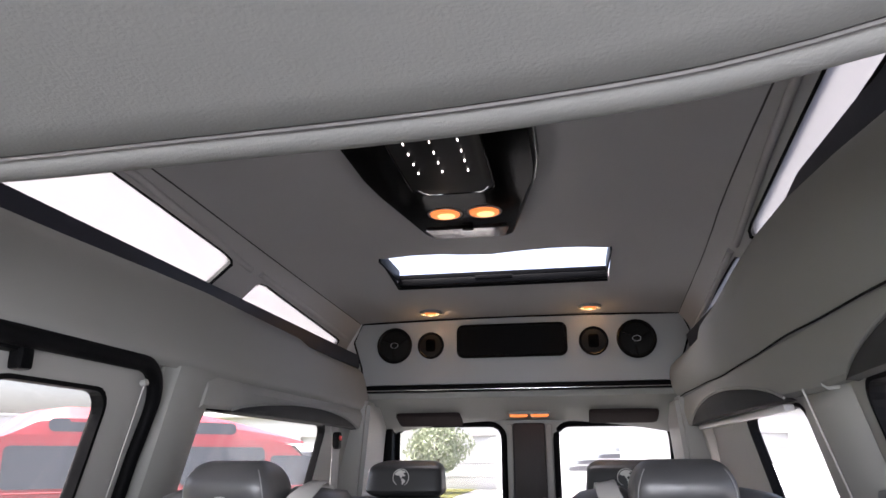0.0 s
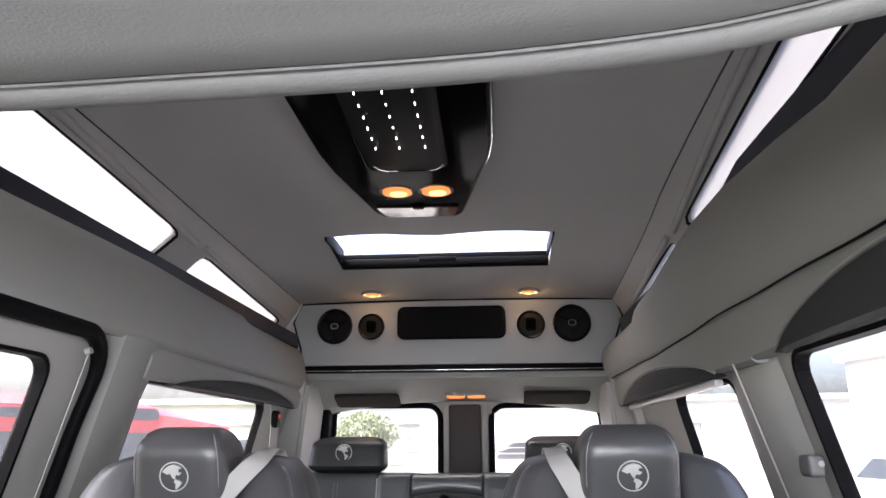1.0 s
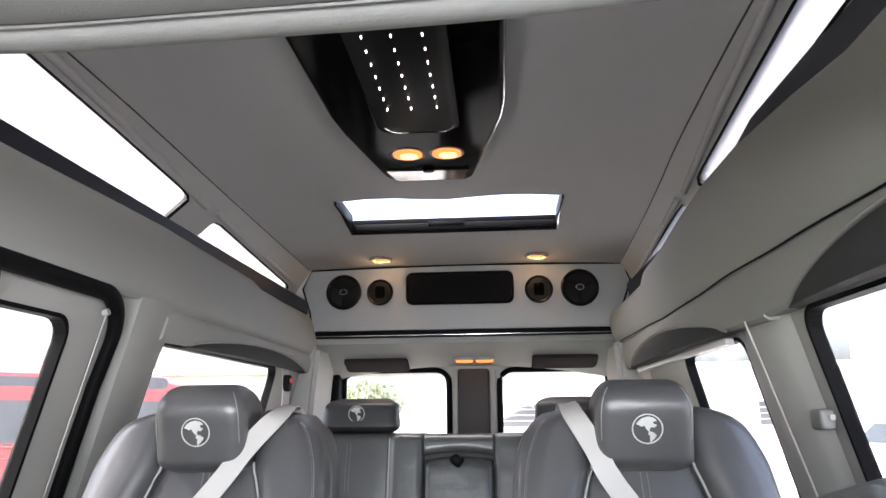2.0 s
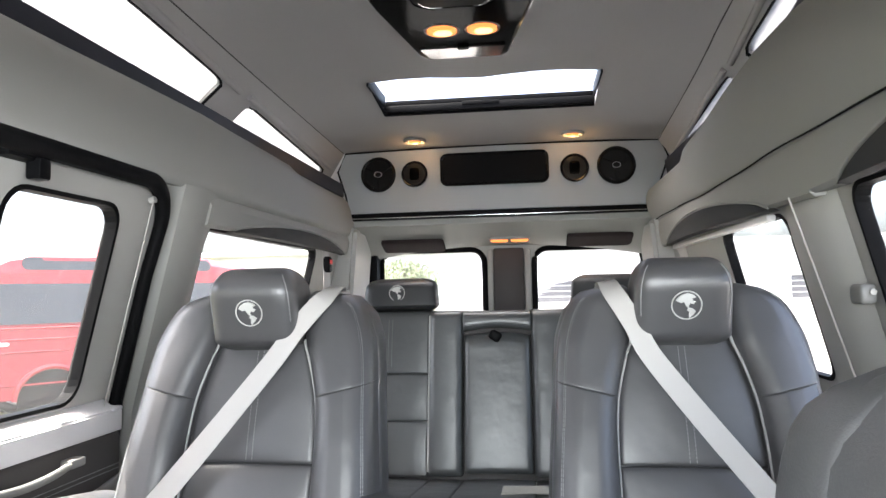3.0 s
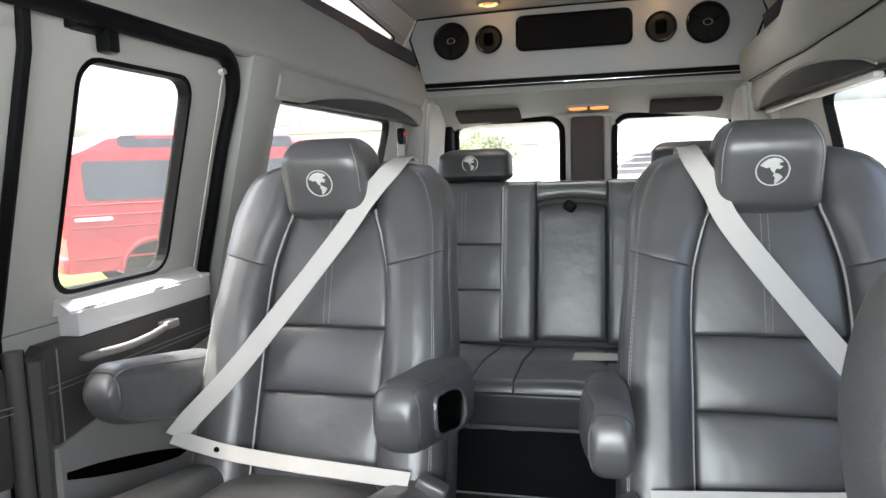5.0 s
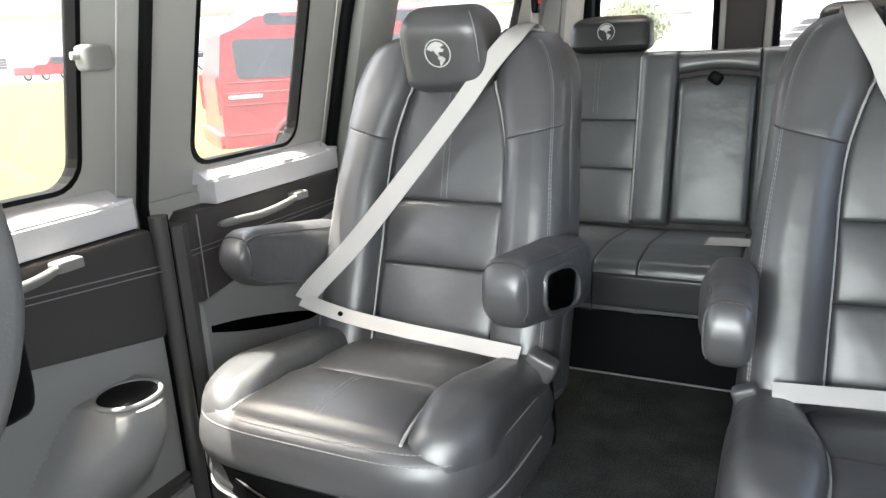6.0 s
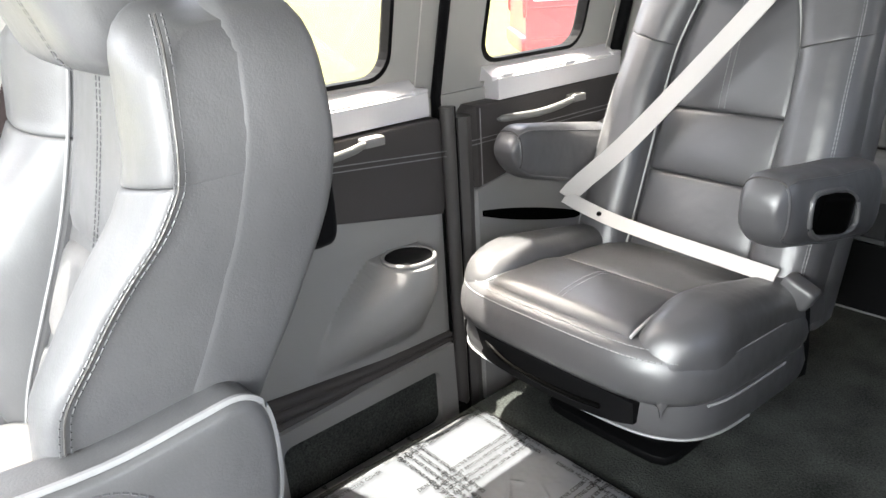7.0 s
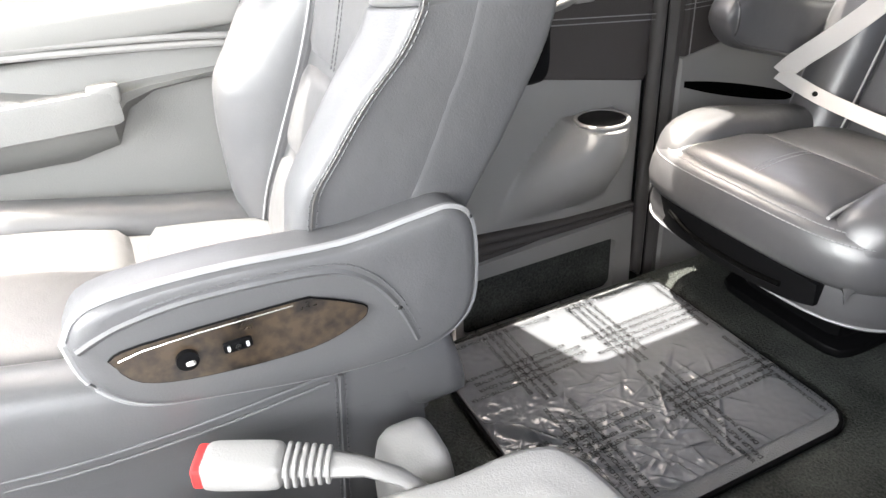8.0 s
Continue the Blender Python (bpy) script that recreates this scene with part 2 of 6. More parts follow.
def lerp(table, x):
    """Smooth look-up in rows of (x, value), with no overshoot between them."""
    n = len(table) - 1
    if x <= table[0][0]:
        return table[0][1]
    if x >= table[n][0]:
        return table[n][1]
    i = 0
    while table[i + 1][0] < x:
        i += 1
    step = lambda k: (table[k + 1][1] - table[k][1]) / (table[k + 1][0] - table[k][0])

    def slope(k):
        if k in (0, n):
            return step(0 if k == 0 else n - 1)
        a, b = step(k - 1), step(k)
        return 0.0 if a * b <= 0 else 2 * a * b / (a + b)
    h = table[i + 1][0] - table[i][0]
    t = (x - table[i][0]) / h
    return ((1 + 2 * t) * (1 - t) ** 2 * table[i][1] + t * (1 - t) ** 2 * h * slope(i)
            + t * t * (3 - 2 * t) * table[i + 1][1] + t * t * (t - 1) * h * slope(i + 1))


def pad(bm, w0, w1, left, right, back, face, put, e=3.0, nw=16, nu=22, round0=0.03, round1=0.03, flat=2.0, even=False):
    """An upholstered pad along w. left, right, back, face give its section at w; put maps (u, v, w) to the place."""
    rings = []
    for i in range(nw + 1):
        t = 0.5 - 0.5 * math.cos(math.pi * i / nw)
        w = w0 + (w1 - w0) * t
        a, b, c, d = left(w), right(w), back(w), face(w)
        s0 = min(1.0, max(0.0, (w - w0) / round0)) if round0 else 1.0
        s1 = min(1.0, max(0.0, (w1 - w) / round1)) if round1 else 1.0
        k = max(0.02, math.sqrt(max(0.0, 1 - (1 - s0) ** 2)) * math.sqrt(max(0.0, 1 - (1 - s1) ** 2)))
        mid, hw = (a + b) / 2, (b - a) / 2 * (0.55 + 0.45 * k)
        ring = []
        for j in range(nu):
            th = math.tau * j / nu
            cu, sv = math.cos(th), math.sin(th)
            u = math.copysign(abs(cu) ** (2 / e), cu) * hw
            v = math.copysign(abs(sv) ** (flat / e), sv) * 0.5 + 0.5
            ring.append(put(mid + u, c + (d - c) * ((0.5 + (v - 0.5) * k) if even else v * k), w))
        rings.append(ring)
    loft(bm, rings)


def spread(f0, f1, n):
    """Fractions from 0 to 1, closer together within f0 of the start and f1 of the end."""
    k = (0.0, 0.06, 0.2, 0.42, 0.7)
    return [f0 * q for q in k] + [f0 + (1 - f0 - f1) * i / n for i in range(n + 1)] + [1 - f1 * q for q in reversed(k)]


def rolled(d, r):
    return 0.0 if d >= r or r <= 0 else r * (1 - math.sqrt(max(0.0, 1 - (1 - d / r) ** 2)))


def cushion_point(s, t, w0, w1, lo, hi, face, roll):
    """A point (u, depth, w) on an upholstered panel; roll: edge radii at lo, hi, w0 and w1."""
    a, b = w0(s), w1(s)
    w = a + (b - a) * t
    l, r = lo(w), hi(w)
    drop = rolled(s * (r - l), roll[0]) + rolled((1 - s) * (r - l), roll[1]) + rolled(t * (b - a), roll[2]) + rolled((1 - t) * (b - a), roll[3])
    return l + (r - l) * s, face(s, t, w) + drop, w


def cushion_panel(bm, w0, w1, lo, hi, face, roll, depth, put, nu=12, nw=14):
    """An upholstered panel with its seams drawn in: a front skin with rolled edges and sides that go back by depth."""
    wm = (w0(0.5) + w1(0.5)) / 2
    wide, tall = hi(wm) - lo(wm), w1(0.5) - w0(0.5)
    ss, ts = spread(min(0.45, roll[0] / wide), min(0.45, roll[1] / wide), nu), spread(min(0.45, roll[2] / tall), min(0.45, roll[3] / tall), nw)
    rows = [[cushion_point(s, t, w0, w1, lo, hi, face, roll) for s in ss] for t in ts]
    vs = [[bm.verts.new(put(*p)) for p in row] for row in rows]
    for j in range(len(ts) - 1):
        for i in range(len(ss) - 1):
            bm.faces.new((vs[j][i], vs[j][i + 1], vs[j + 1][i + 1], vs[j + 1][i]))
    ring = [(0, i) for i in range(len(ss))] + [(j, len(ss) - 1) for j in range(1, len(ts))] + [(len(ts) - 1, i) for i in range(len(ss) - 2, -1, -1)] + [(j, 0) for j in range(len(ts) - 2, 0, -1)]
    rear = [bm.verts.new(put(rows[j][i][0], rows[j][i][1] + (depth(rows[j][i][2]) if callable(depth) else depth), rows[j][i][2])) for j, i in ring]
    for k in range(len(ring)):
        n = (k + 1) % len(ring)
        (j0, i0), (j1, i1) = ring[k], ring[n]
        bm.faces.new((vs[j0][i0], vs[j1][i1], rear[n], rear[k]))
    bm.faces.new(rear[::-1])


def rounded(x0, y0, x1, y1, r, n=5):
    """The outline of a rectangle with round corners, in its own plane."""
    out = []
    for cx, cy, a in ((x1 - r, y0 + r, -90), (x1 - r, y1 - r, 0), (x0 + r, y1 - r, 90), (x0 + r, y0 + r, 180)):
        for k in range(n + 1):
            g = radians(a + 90 * k / n)
            out.append((cx + r * math.cos(g), cy + r * math.sin(g)))
    return out


def sheet(bm, outline, holes, put, thick):
    """A panel of some thickness with openings through it: outlines in the plane, put(a, b, depth) places them."""
    flat = bmesh.new()
    edges = []
    for loop in (outline, *holes):
        vs = [flat.verts.new((a, b, 0)) for a, b in loop]
        edges += [flat.edges.new((vs[i], vs[(i + 1) % len(vs)])) for i in range(len(vs))]
    bmesh.ops.triangle_fill(flat, use_beauty=True, use_dissolve=False, edges=edges)
    flat.verts.index_update()
    front = [bm.verts.new(put(v.co.x, v.co.y, 0)) for v in flat.verts]
    rear = [bm.verts.new(put(v.co.x, v.co.y, thick)) for v in flat.verts]
    for f in flat.faces:
        ids = [v.index for v in f.verts]
        bm.faces.new([front[i] for i in ids])
        bm.faces.new([rear[i] for i in reversed(ids)])
    for ed in flat.edges:
        if len(ed.link_faces) == 1:
            i, j = ed.verts[0].index, ed.verts[1].index
            bm.faces.new((front[i], front[j], rear[j], rear[i]))
    flat.free()


def disc(bm, c, r, axis, depth, n=28):
    """A short cylinder centred at c, along axis."""
    q = Vector(axis).to_track_quat("Z", "Y").to_matrix().to_4x4()
    bmesh.ops.create_cone(bm, cap_ends=True, segments=n, radius1=r, radius2=r, depth=depth, matrix=Matrix.Translation(c) @ q)


def torus(bm, c, r, r2, axis, n=32, k=8, sx=1.0, sy=1.0):
    q = Vector(axis).to_track_quat("Z", "Y").to_matrix()
    rings = []
    for i in range(n):
        a = math.tau * i / n
        rings.append([Vector(c) + q @ Vector(((r + r2 * math.cos(b)) * math.cos(a) * sx, (r + r2 * math.cos(b)) * math.sin(a) * sy, r2 * math.sin(b)))
                      for b in (math.tau * j / k for j in range(k))])
    rings.append(rings[0])
    rows = loft(bm, rings, cap=False)
    bmesh.ops.remove_doubles(bm, verts=[v for r in (rows[0], rows[-1]) for v in r], dist=1e-6)


# ---- structure ----
CX = 0.02                      # the van's middle line


def left_x(z):
    return -0.87 + (0.25 * (z - 0.62) if z > 0.62 else 0.0)


def right_x(z):
    return 2 * CX - left_x(z)


# ground, one sheet to the horizon
def ground_z(x):
    """The lot is level; beyond it the lawn rises gently."""
    return -0.74 + 0.93 * min(1.0, max(0.0, (-x - 14) / 26))


bm = bmesh.new()
loft(bm, [[(x, -1500, ground_z(x)), (x, -100, ground_z(x)), (x, 100, ground_z(x)), (x, 1500, ground_z(x))] for x in (-1500, -100, -40, -30, -20, -14, 0, 40, 1500)], cap=False, closed=False)
solo("ground", bm, ASPHALT, "pale worn asphalt of a parking lot", "ground", kind="structure")
bm = bmesh.new()
loft(bm, [[(x, -60, ground_z(x) + h) for h in (0.0, 0.02)] + [(x, 45, ground_z(x) + h) for h in (0.02, 0.0)] for x in (-39.5, -30, -20, -14, -5.2)])
solo("lawn", bm, GRASS, "dry yellow-green lawn beside the lot", "grass", kind="stuff")

# floor with the step well cut out at the side door
bm = bmesh.new()
sheet(bm, [(-0.86, -1.2), (0.90, -1.2), (0.90, 3.55), (-0.86, 3.55), (-0.86, 1.5), (-0.655, 1.5), (-0.655, 0.2), (-0.86, 0.2)], [],
      lambda a, b, d: (a, b, -d), 0.05)
solo("floor", bm, CARPET, "dark grey-green carpeted van floor", "floor", kind="structure", smooth=False)
bm = bmesh.new()
box(bm, (-0.95, 0.15, -0.34), (-0.60, 1.55, -0.30))
box(bm, (-0.64, 0.15, -0.30), (-0.60, 1.55, -0.055))
solo("step_well", bm, BLACK, "black plastic step well inside the side doors", "step", kind="structure", smooth=False)

# ceiling
YS = [-0.25, 0.0, 0.25, 0.50, 0.80, 1.2, 1.6, 2.0, 2.2, 2.340, 2.48, 2.56, 2.667, 2.8, 3.0, 3.26]
US = [-1.0, -0.86, -0.72, -0.585, -0.42, -0.28, -0.14, 0.0, 0.14, 0.28, 0.42, 0.585, 0.72, 0.86, 1.0]
ZT = [(0.5, 1.66), (0.9, 1.69), (2.3, 1.69), (2.39, 1.688), (2.64, 1.645), (2.85, 1.622), (3.2, 1.612)]
EDGE_L = [(0.3, -0.648), (1.2, -0.660), (1.9, -0.690), (3.2, -0.742)]
EDGE_R = [(0.3, 0.612), (1.05, 0.634), (1.67, 0.665), (2.1, 0.700), (3.2, 0.768)]


def ceil_x(u, y):
    """The ceiling narrows towards the front; the sunroof's sides stay straight."""
    el, er = lerp(EDGE_L, y), lerp(EDGE_R, y)
    hl, hr = (-0.425, 0.430)
    if abs(u) >= 0.585:
        k = (abs(u) - 0.585) / 0.415
        return hl + (el - hl) * k if u < 0 else hr + (er - hr) * k
    return (hl if u < 0 else hr) * abs(u) / 0.585


def ceil_z(x, y):
    dip = 0.014 * math.exp(-((x + 0.02) / 0.14) ** 2 - ((y - 2.36) / 0.12) ** 2)
    u = abs(x / (lerp(EDGE_L, y) if x < 0 else lerp(EDGE_R, y)))
    top = lerp(ZT, y)
    return top - dip - (top - 1.600) * u ** 4


bm = bmesh.new()
low = [[bm.verts.new((ceil_x(u, y), y, ceil_z(ceil_x(u, y), y))) for u in US] for y in YS]
top = [[bm.verts.new((ceil_x(u, y) * 1.02, y, ceil_z(ceil_x(u, y), y) + 0.05)) for u in US] for y in YS]
j0, j1, i0, i1 = YS.index(2.340), YS.index(2.667), US.index(-0.585), US.index(0.585)
for j in range(len(YS) - 1):
    for i in range(len(US) - 1):
        if not (j0 <= j < j1 and i0 <= i < i1):
            bm.faces.new((low[j][i], low[j][i + 1], low[j + 1][i + 1], low[j + 1][i]))
            bm.faces.new((top[j][i], top[j + 1][i], top[j + 1][i + 1], top[j][i + 1]))
for i in range(i0, i1):
    bm.faces.new((low[j0][i], low[j0][i + 1], top[j0][i + 1], top[j0][i]))
    bm.faces.new((low[j1][i], low[j1][i + 1], top[j1][i + 1], top[j1][i]))
for j in range(j0, j1):
    for i in (i0, i1):
        bm.faces.new((low[j][i], low[j + 1][i], top[j + 1][i], top[j][i]))
solo("ceiling", bm, SUEDE, "grey fabric headliner of the raised roof", "ceiling", kind="structure")
# sunroof
sunroof = thing("sunroof", (0, 2.5, 1.7), "closed glass sunroof with a black inner frame", "sunroof", kind="structure")
bm = bmesh.new()
box(bm, (-0.423, 2.636, 1.644), (0.428, 2.667, 1.672), 0.003)
box(bm, (-0.421, 2.644, 1.672), (0.426, 2.660, 1.694), 0.003)
box(bm, (-0.10, 2.632, 1.660), (0.05, 2.640, 1.676), 0.002)
box(bm, (-0.424, 2.33, 1.664), (-0.415, 2.636, 1.712), 0.002)
box(bm, (0.422, 2.33, 1.664), (0.429, 2.636, 1.712), 0.002)
part("frame", bm, BLACK, sunroof).location = -sunroof.location
bm = bmesh.new()
box(bm, (-0.45, 2.29, 1.722), (0.46, 2.72, 1.728))
part("pane", bm, PANE, sunroof).location = -sunroof.location
bm = bmesh.new()
tube(bm, [(-0.421, 2.325, 1.686), (-0.421, 2.660, 1.641)], 0.007)
tube(bm, [(-0.421, 2.662, 1.640), (0.427, 2.662, 1.640)], 0.006)
part("seal", bm, RUBBER, sunroof).location = -sunroof.location

# front headliner, lower than the raised roof, with a rolled rear edge
HEADER = [(-0.9, -0.08), (-0.72, 0.04), (-0.56, 0.165), (-0.42, 0.262), (-0.33, 0.299), (-0.25, 0.318), (-0.15, 0.326), (0.0, 0.321), (0.10, 0.317), (0.18, 0.312), (0.25, 0.304), (0.32, 0.292), (0.37, 0.276), (0.41, 0.258), (0.435, 0.247), (0.50, 0.207), (0.62, 0.12), (0.85, -0.08)]


def front_edge(x):
    return lerp(HEADER, x)


bm = bmesh.new()
rings = []
for i in range(65):
    x = -0.80 + 1.64 * i / 64
    ye = front_edge(x)
    ring = [(x, -1.1, 1.205), (x, -0.8, 1.190), (x, min(-0.35, ye - 0.3), 1.178), (x, ye - 0.16, 1.169), (x, ye - 0.085, 1.1665), (x, ye - 0.052, 1.1645), (x, ye - 0.047, 1.1665), (x, ye - 0.042, 1.1635), (x, ye - 0.034, 1.1616)]
    for k in range(9):
        a = radians(-90 + 180 * k / 8)
        ring.append((x, ye - 0.024 + 0.024 * math.cos(a), 1.185 + 0.024 * math.sin(a)))
    ring += [(x, ye - 0.045, 1.215), (x, ye - 0.06, 1.75), (x, ye - 0.12, 1.75), (x, ye - 0.12, 1.30), (x, -1.1, 1.30)]
    rings.append([(a, b, c - 0.006) for a, b, c in ring])
loft(bm, rings)
header = solo("front_headliner", bm, FRONT_CLOTH, "grey padded headliner edge over the front seats", "headliner", kind="structure")

bm = bmesh.new()
tube(bm, [(x, front_edge(x) - 0.047, 1.1587) for x in np.linspace(-0.78, 0.82, 70)], 0.0018, 6)
part("seam", bm, EDGE, header)

# side bands with the high windows
def side_band(sx, name):
    """The sloping band between ceiling and rail; sx -1 for the door side."""
    table, lo, lz = (EDGE_L, -0.850, 1.425) if sx < 0 else (EDGE_R, 0.890, 1.425)

    def put(a, t, d):
        edge = lerp(table, a)
        return (edge + (lo - edge) * t + sx * d * 0.72, a, 1.600 + (lz - 1.600) * t + d * 0.70)
    ys = list(np.linspace(-0.25, 3.2, 18))
    if sx < 0:
        h1 = [(0.40, 0.10), (0.70, 0.15), (1.05, 0.205), (1.34, 0.245), (1.75, 0.300), (1.80, 0.325), (1.825, 0.38), (1.812, 0.73), (1.795, 0.775), (1.2, 0.775), (0.40, 0.775)]
        h2 = [(2.035, 0.46), (2.055, 0.40), (2.10, 0.385), (2.6, 0.487), (3.00, 0.57), (3.045, 0.60), (3.055, 0.64), (3.055, 0.765), (2.5, 0.77), (2.020, 0.775)]
    else:
        h1 = [(0.40, 0.12), (0.70, 0.15), (0.94, 0.195), (1.24, 0.243), (1.73, 0.318), (1.79, 0.335), (1.825, 0.38), (1.82, 0.50), (1.795, 0.53), (1.4, 0.47), (1.04, 0.435), (0.83, 0.415), (0.40, 0.38)]
        h2 = [(2.020, 0.40), (2.035, 0.36), (2.10, 0.355), (2.56, 0.402), (2.82, 0.438), (3.00, 0.47), (3.045, 0.50), (3.05, 0.62), (2.5, 0.60), (2.020, 0.53)]
    bm = bmesh.new()
    sheet(bm, [(y, -0.03) for y in ys] + [(y, 1.0) for y in reversed(ys)], [h1, h2], put, 0.03)
    band = solo(name, bm, SUEDE, "grey fabric band with high side windows", "wall", kind="structure", smooth=False)
    for h in (h1, h2):
        bm = bmesh.new()
        tube(bm, [put(a, b, 0.004) for a, b in h], 0.005, closed=True)
        part("seal", bm, RUBBER, band)
        bm = bmesh.new()
        sheet(bm, h, [], lambda a, b, d: put(a, b, d + 0.018), 0.004)
        part("pane", bm, ROOFPANE, band, smooth=False)
    # charcoal cord draws the ceiling seam and its edge shading as one line
    bm = bmesh.new()
    tube(bm, [(lerp(table, y) + sx * 0.002, y, 1.599) for y in np.linspace(0.1, 3.19, 16)], 0.0022, 8)
    part("seam_bead", bm, CHARCOAL, band)
    for y0, y1, t0, t1, t2 in ((0.5, 1.93, 0.02, 0.02, 0.30), (2.0, 3.12, 0.28, 0.30, 0.48)):
        bm = bmesh.new()
        pts = [put(y0, t0, -0.002), put((y0 + y1) / 2, (t1 + t2) / 2 - 0.02, -0.002), put(y1, t2, -0.002)]
        tube(bm, spline(pts, 6), 0.010, 10)
        part("window_roll", bm, SUEDE, band)
    return band


side_band(-1, "wall_left_upper")
side_band(1, "wall_right_upper")

# padded valances with their dark rails
def valance(sx, name, section, rail, crest, back=(0.0, 0.0)):
    """A padded side valance: section is its outline in x and z."""
    bm = bmesh.new()
    ys = [-0.25, 0.0, 0.30, 0.5, 0.72, 0.9, 1.1, 1.4, 1.67, 1.9, 2.2, 2.40, 2.47, 2.50, 2.53, 2.8, 3.0, 3.14, 3.19]
    rings = []
    z0, z1 = min(z for x, z in section), max(z for x, z in section)
    for y in ys:
        top = lerp(crest, y)
        wob = 0.004 * math.sin(3.1 * y + sx)
        rings.append([(x + sx * wob, y, z0 + (z - z0) * (top - z0) / (z1 - z0)) for x, z in section])
    loft(bm, rings)
    ob = solo(name, bm, PADDED, "long padded grey vinyl valance under the high windows", "valance", kind="structure")
    bm = bmesh.new()
    loft(bm, [[(x + back[0] * k, y, z + back[1] * k) for x, z in rail] for y, k in ((-0.25, 0.0), (1.35, 0.0), (1.9, 1.0), (3.19, 1.0))])
    part("rail", bm, NAVY, ob, "dark blue-grey rail")
    if sx > 0:
        # black cord in the joint stands in for its thin shadow line
        bm = bmesh.new()
        tube(bm, [(0.734 + 0.004 * math.sin(3.1 * y + 1), y, 1.2155 + 0.003 * math.sin(5 * y) + 0.0015 * math.sin(13 * y)) for y in np.linspace(-0.2, 3.19, 60)], 0.0024, 6)
        part("bottom_seam", bm, RUBBER, ob)
    return ob


def curve_section(pts, n=6):
    return [(p.x, p.y) for p in spline([(a, b, 0) for a, b in pts], n)]


VL = curve_section([(-0.742, 1.376), (-0.722, 1.35), (-0.705, 1.295), (-0.692, 1.235), (-0.690, 1.195), (-0.705, 1.178)]) + [(-0.80, 1.19), (-0.83, 1.36)]
VR = curve_section([(0.745, 1.452), (0.718, 1.43), (0.706, 1.36), (0.714, 1.28), (0.735, 1.225), (0.760, 1.205)]) + [(0.84, 1.21), (0.86, 1.43)]
valance(-1, "valance_left", VL, [(-0.84, 1.470), (-0.765, 1.453), (-0.750, 1.446), (-0.745, 1.385), (-0.80, 1.355), (-0.84, 1.38)],
        [(0.3, 1.395), (1.2, 1.402), (1.6, 1.410), (2.0, 1.402), (2.40, 1.398), (2.50, 1.382), (3.19, 1.376)])
valance(1, "valance_right", VR, [(0.885, 1.45), (0.80, 1.512), (0.742, 1.527), (0.752, 1.46), (0.752, 1.375), (0.88, 1.36)],
        [(0.3, 1.470), (0.73, 1.458), (0.82, 1.449), (1.09, 1.473), (1.31, 1.496), (1.67, 1.500), (2.2, 1.447), (2.47, 1.425), (2.52, 1.385), (3.19, 1.375)], (0.05, -0.03))

# rear soffit panel
bm = bmesh.new()
pz = [(-0.735, 1.600), (-0.775, 1.51), (-0.735, 1.385), (-0.722, 1.30), (0.757, 1.30), (0.765, 1.39), (0.812, 1.52), (0.778, 1.603), (0.40, 1.610), (0.0, 1.613), (-0.40, 1.608)]
sheet(bm, pz, [], lambda a, b, d: (a, 3.2 + d + (b - 1.48) * -0.02, b), 0.04)
solo("wall_rear_soffit", bm, VINYL, "silver-grey vinyl rear soffit panel with speakers", "wall", kind="structure", smooth=False)
bm = bmesh.new()
tube(bm, [(a, 3.196, b - 0.002) for a, b in (pz[3], pz[2], pz[1], pz[0], pz[10], pz[9], pz[8], pz[7], pz[6], pz[5], pz[4])], 0.0045, 8)
solo("trim_soffit", bm, RUBBER, "dark joint round the rear soffit panel", "trim", kind="structure")
bm = bmesh.new()
box(bm, (-0.722, 3.181, 1.269), (0.757, 3.19, 1.2735), 0.001)
solo("trim_chrome", bm, CHROME, "thin bright trim strip under the rear soffit", "trim", kind="structure")
bm = bmesh.new()
box(bm, (-0.725, 3.184, 1.262), (0.76, 3.22, 1.296), 0.004)
solo("trim_black", bm, BLACK, "black joint strip under the rear soffit", "trim", kind="structure")

bm = bmesh.new()
box(bm, (-0.95, 3.205, 1.25), (-0.70, 3.26, 1.70))
box(bm, (0.74, 3.205, 1.25), (0.99, 3.26, 1.70))
solo("wall_rear_upper", bm, SUEDE, "grey fabric closing wall beside the rear soffit", "wall", kind="structure", smooth=False)

# rear lower headliner, arched over the door windows
bm = bmesh.new()
rings = []
for i in range(25):
    x = -0.74 + 1.52 * i / 24
    q = ((x - CX) / 0.76) ** 2
    ring = [(x, 3.21, 1.268), (x, 3.21, 1.235), (x, 3.32, 1.195 - 0.02 * q), (x, 3.44, 1.160 - 0.055 * q), (x, 3.50, 1.145 - 0.075 * q), (x, 3.56, 1.15 - 0.075 * q), (x, 3.60, 1.30), (x, 3.25, 1.30)]
    rings.append(ring)
loft(bm, rings)
solo("rear_headliner", bm, PADDED, "grey padded headliner over the rear doors", "headliner", kind="structure")

# rear doors
def plane_y(y):
    return lambda a, b, d: (a, y + d, b)


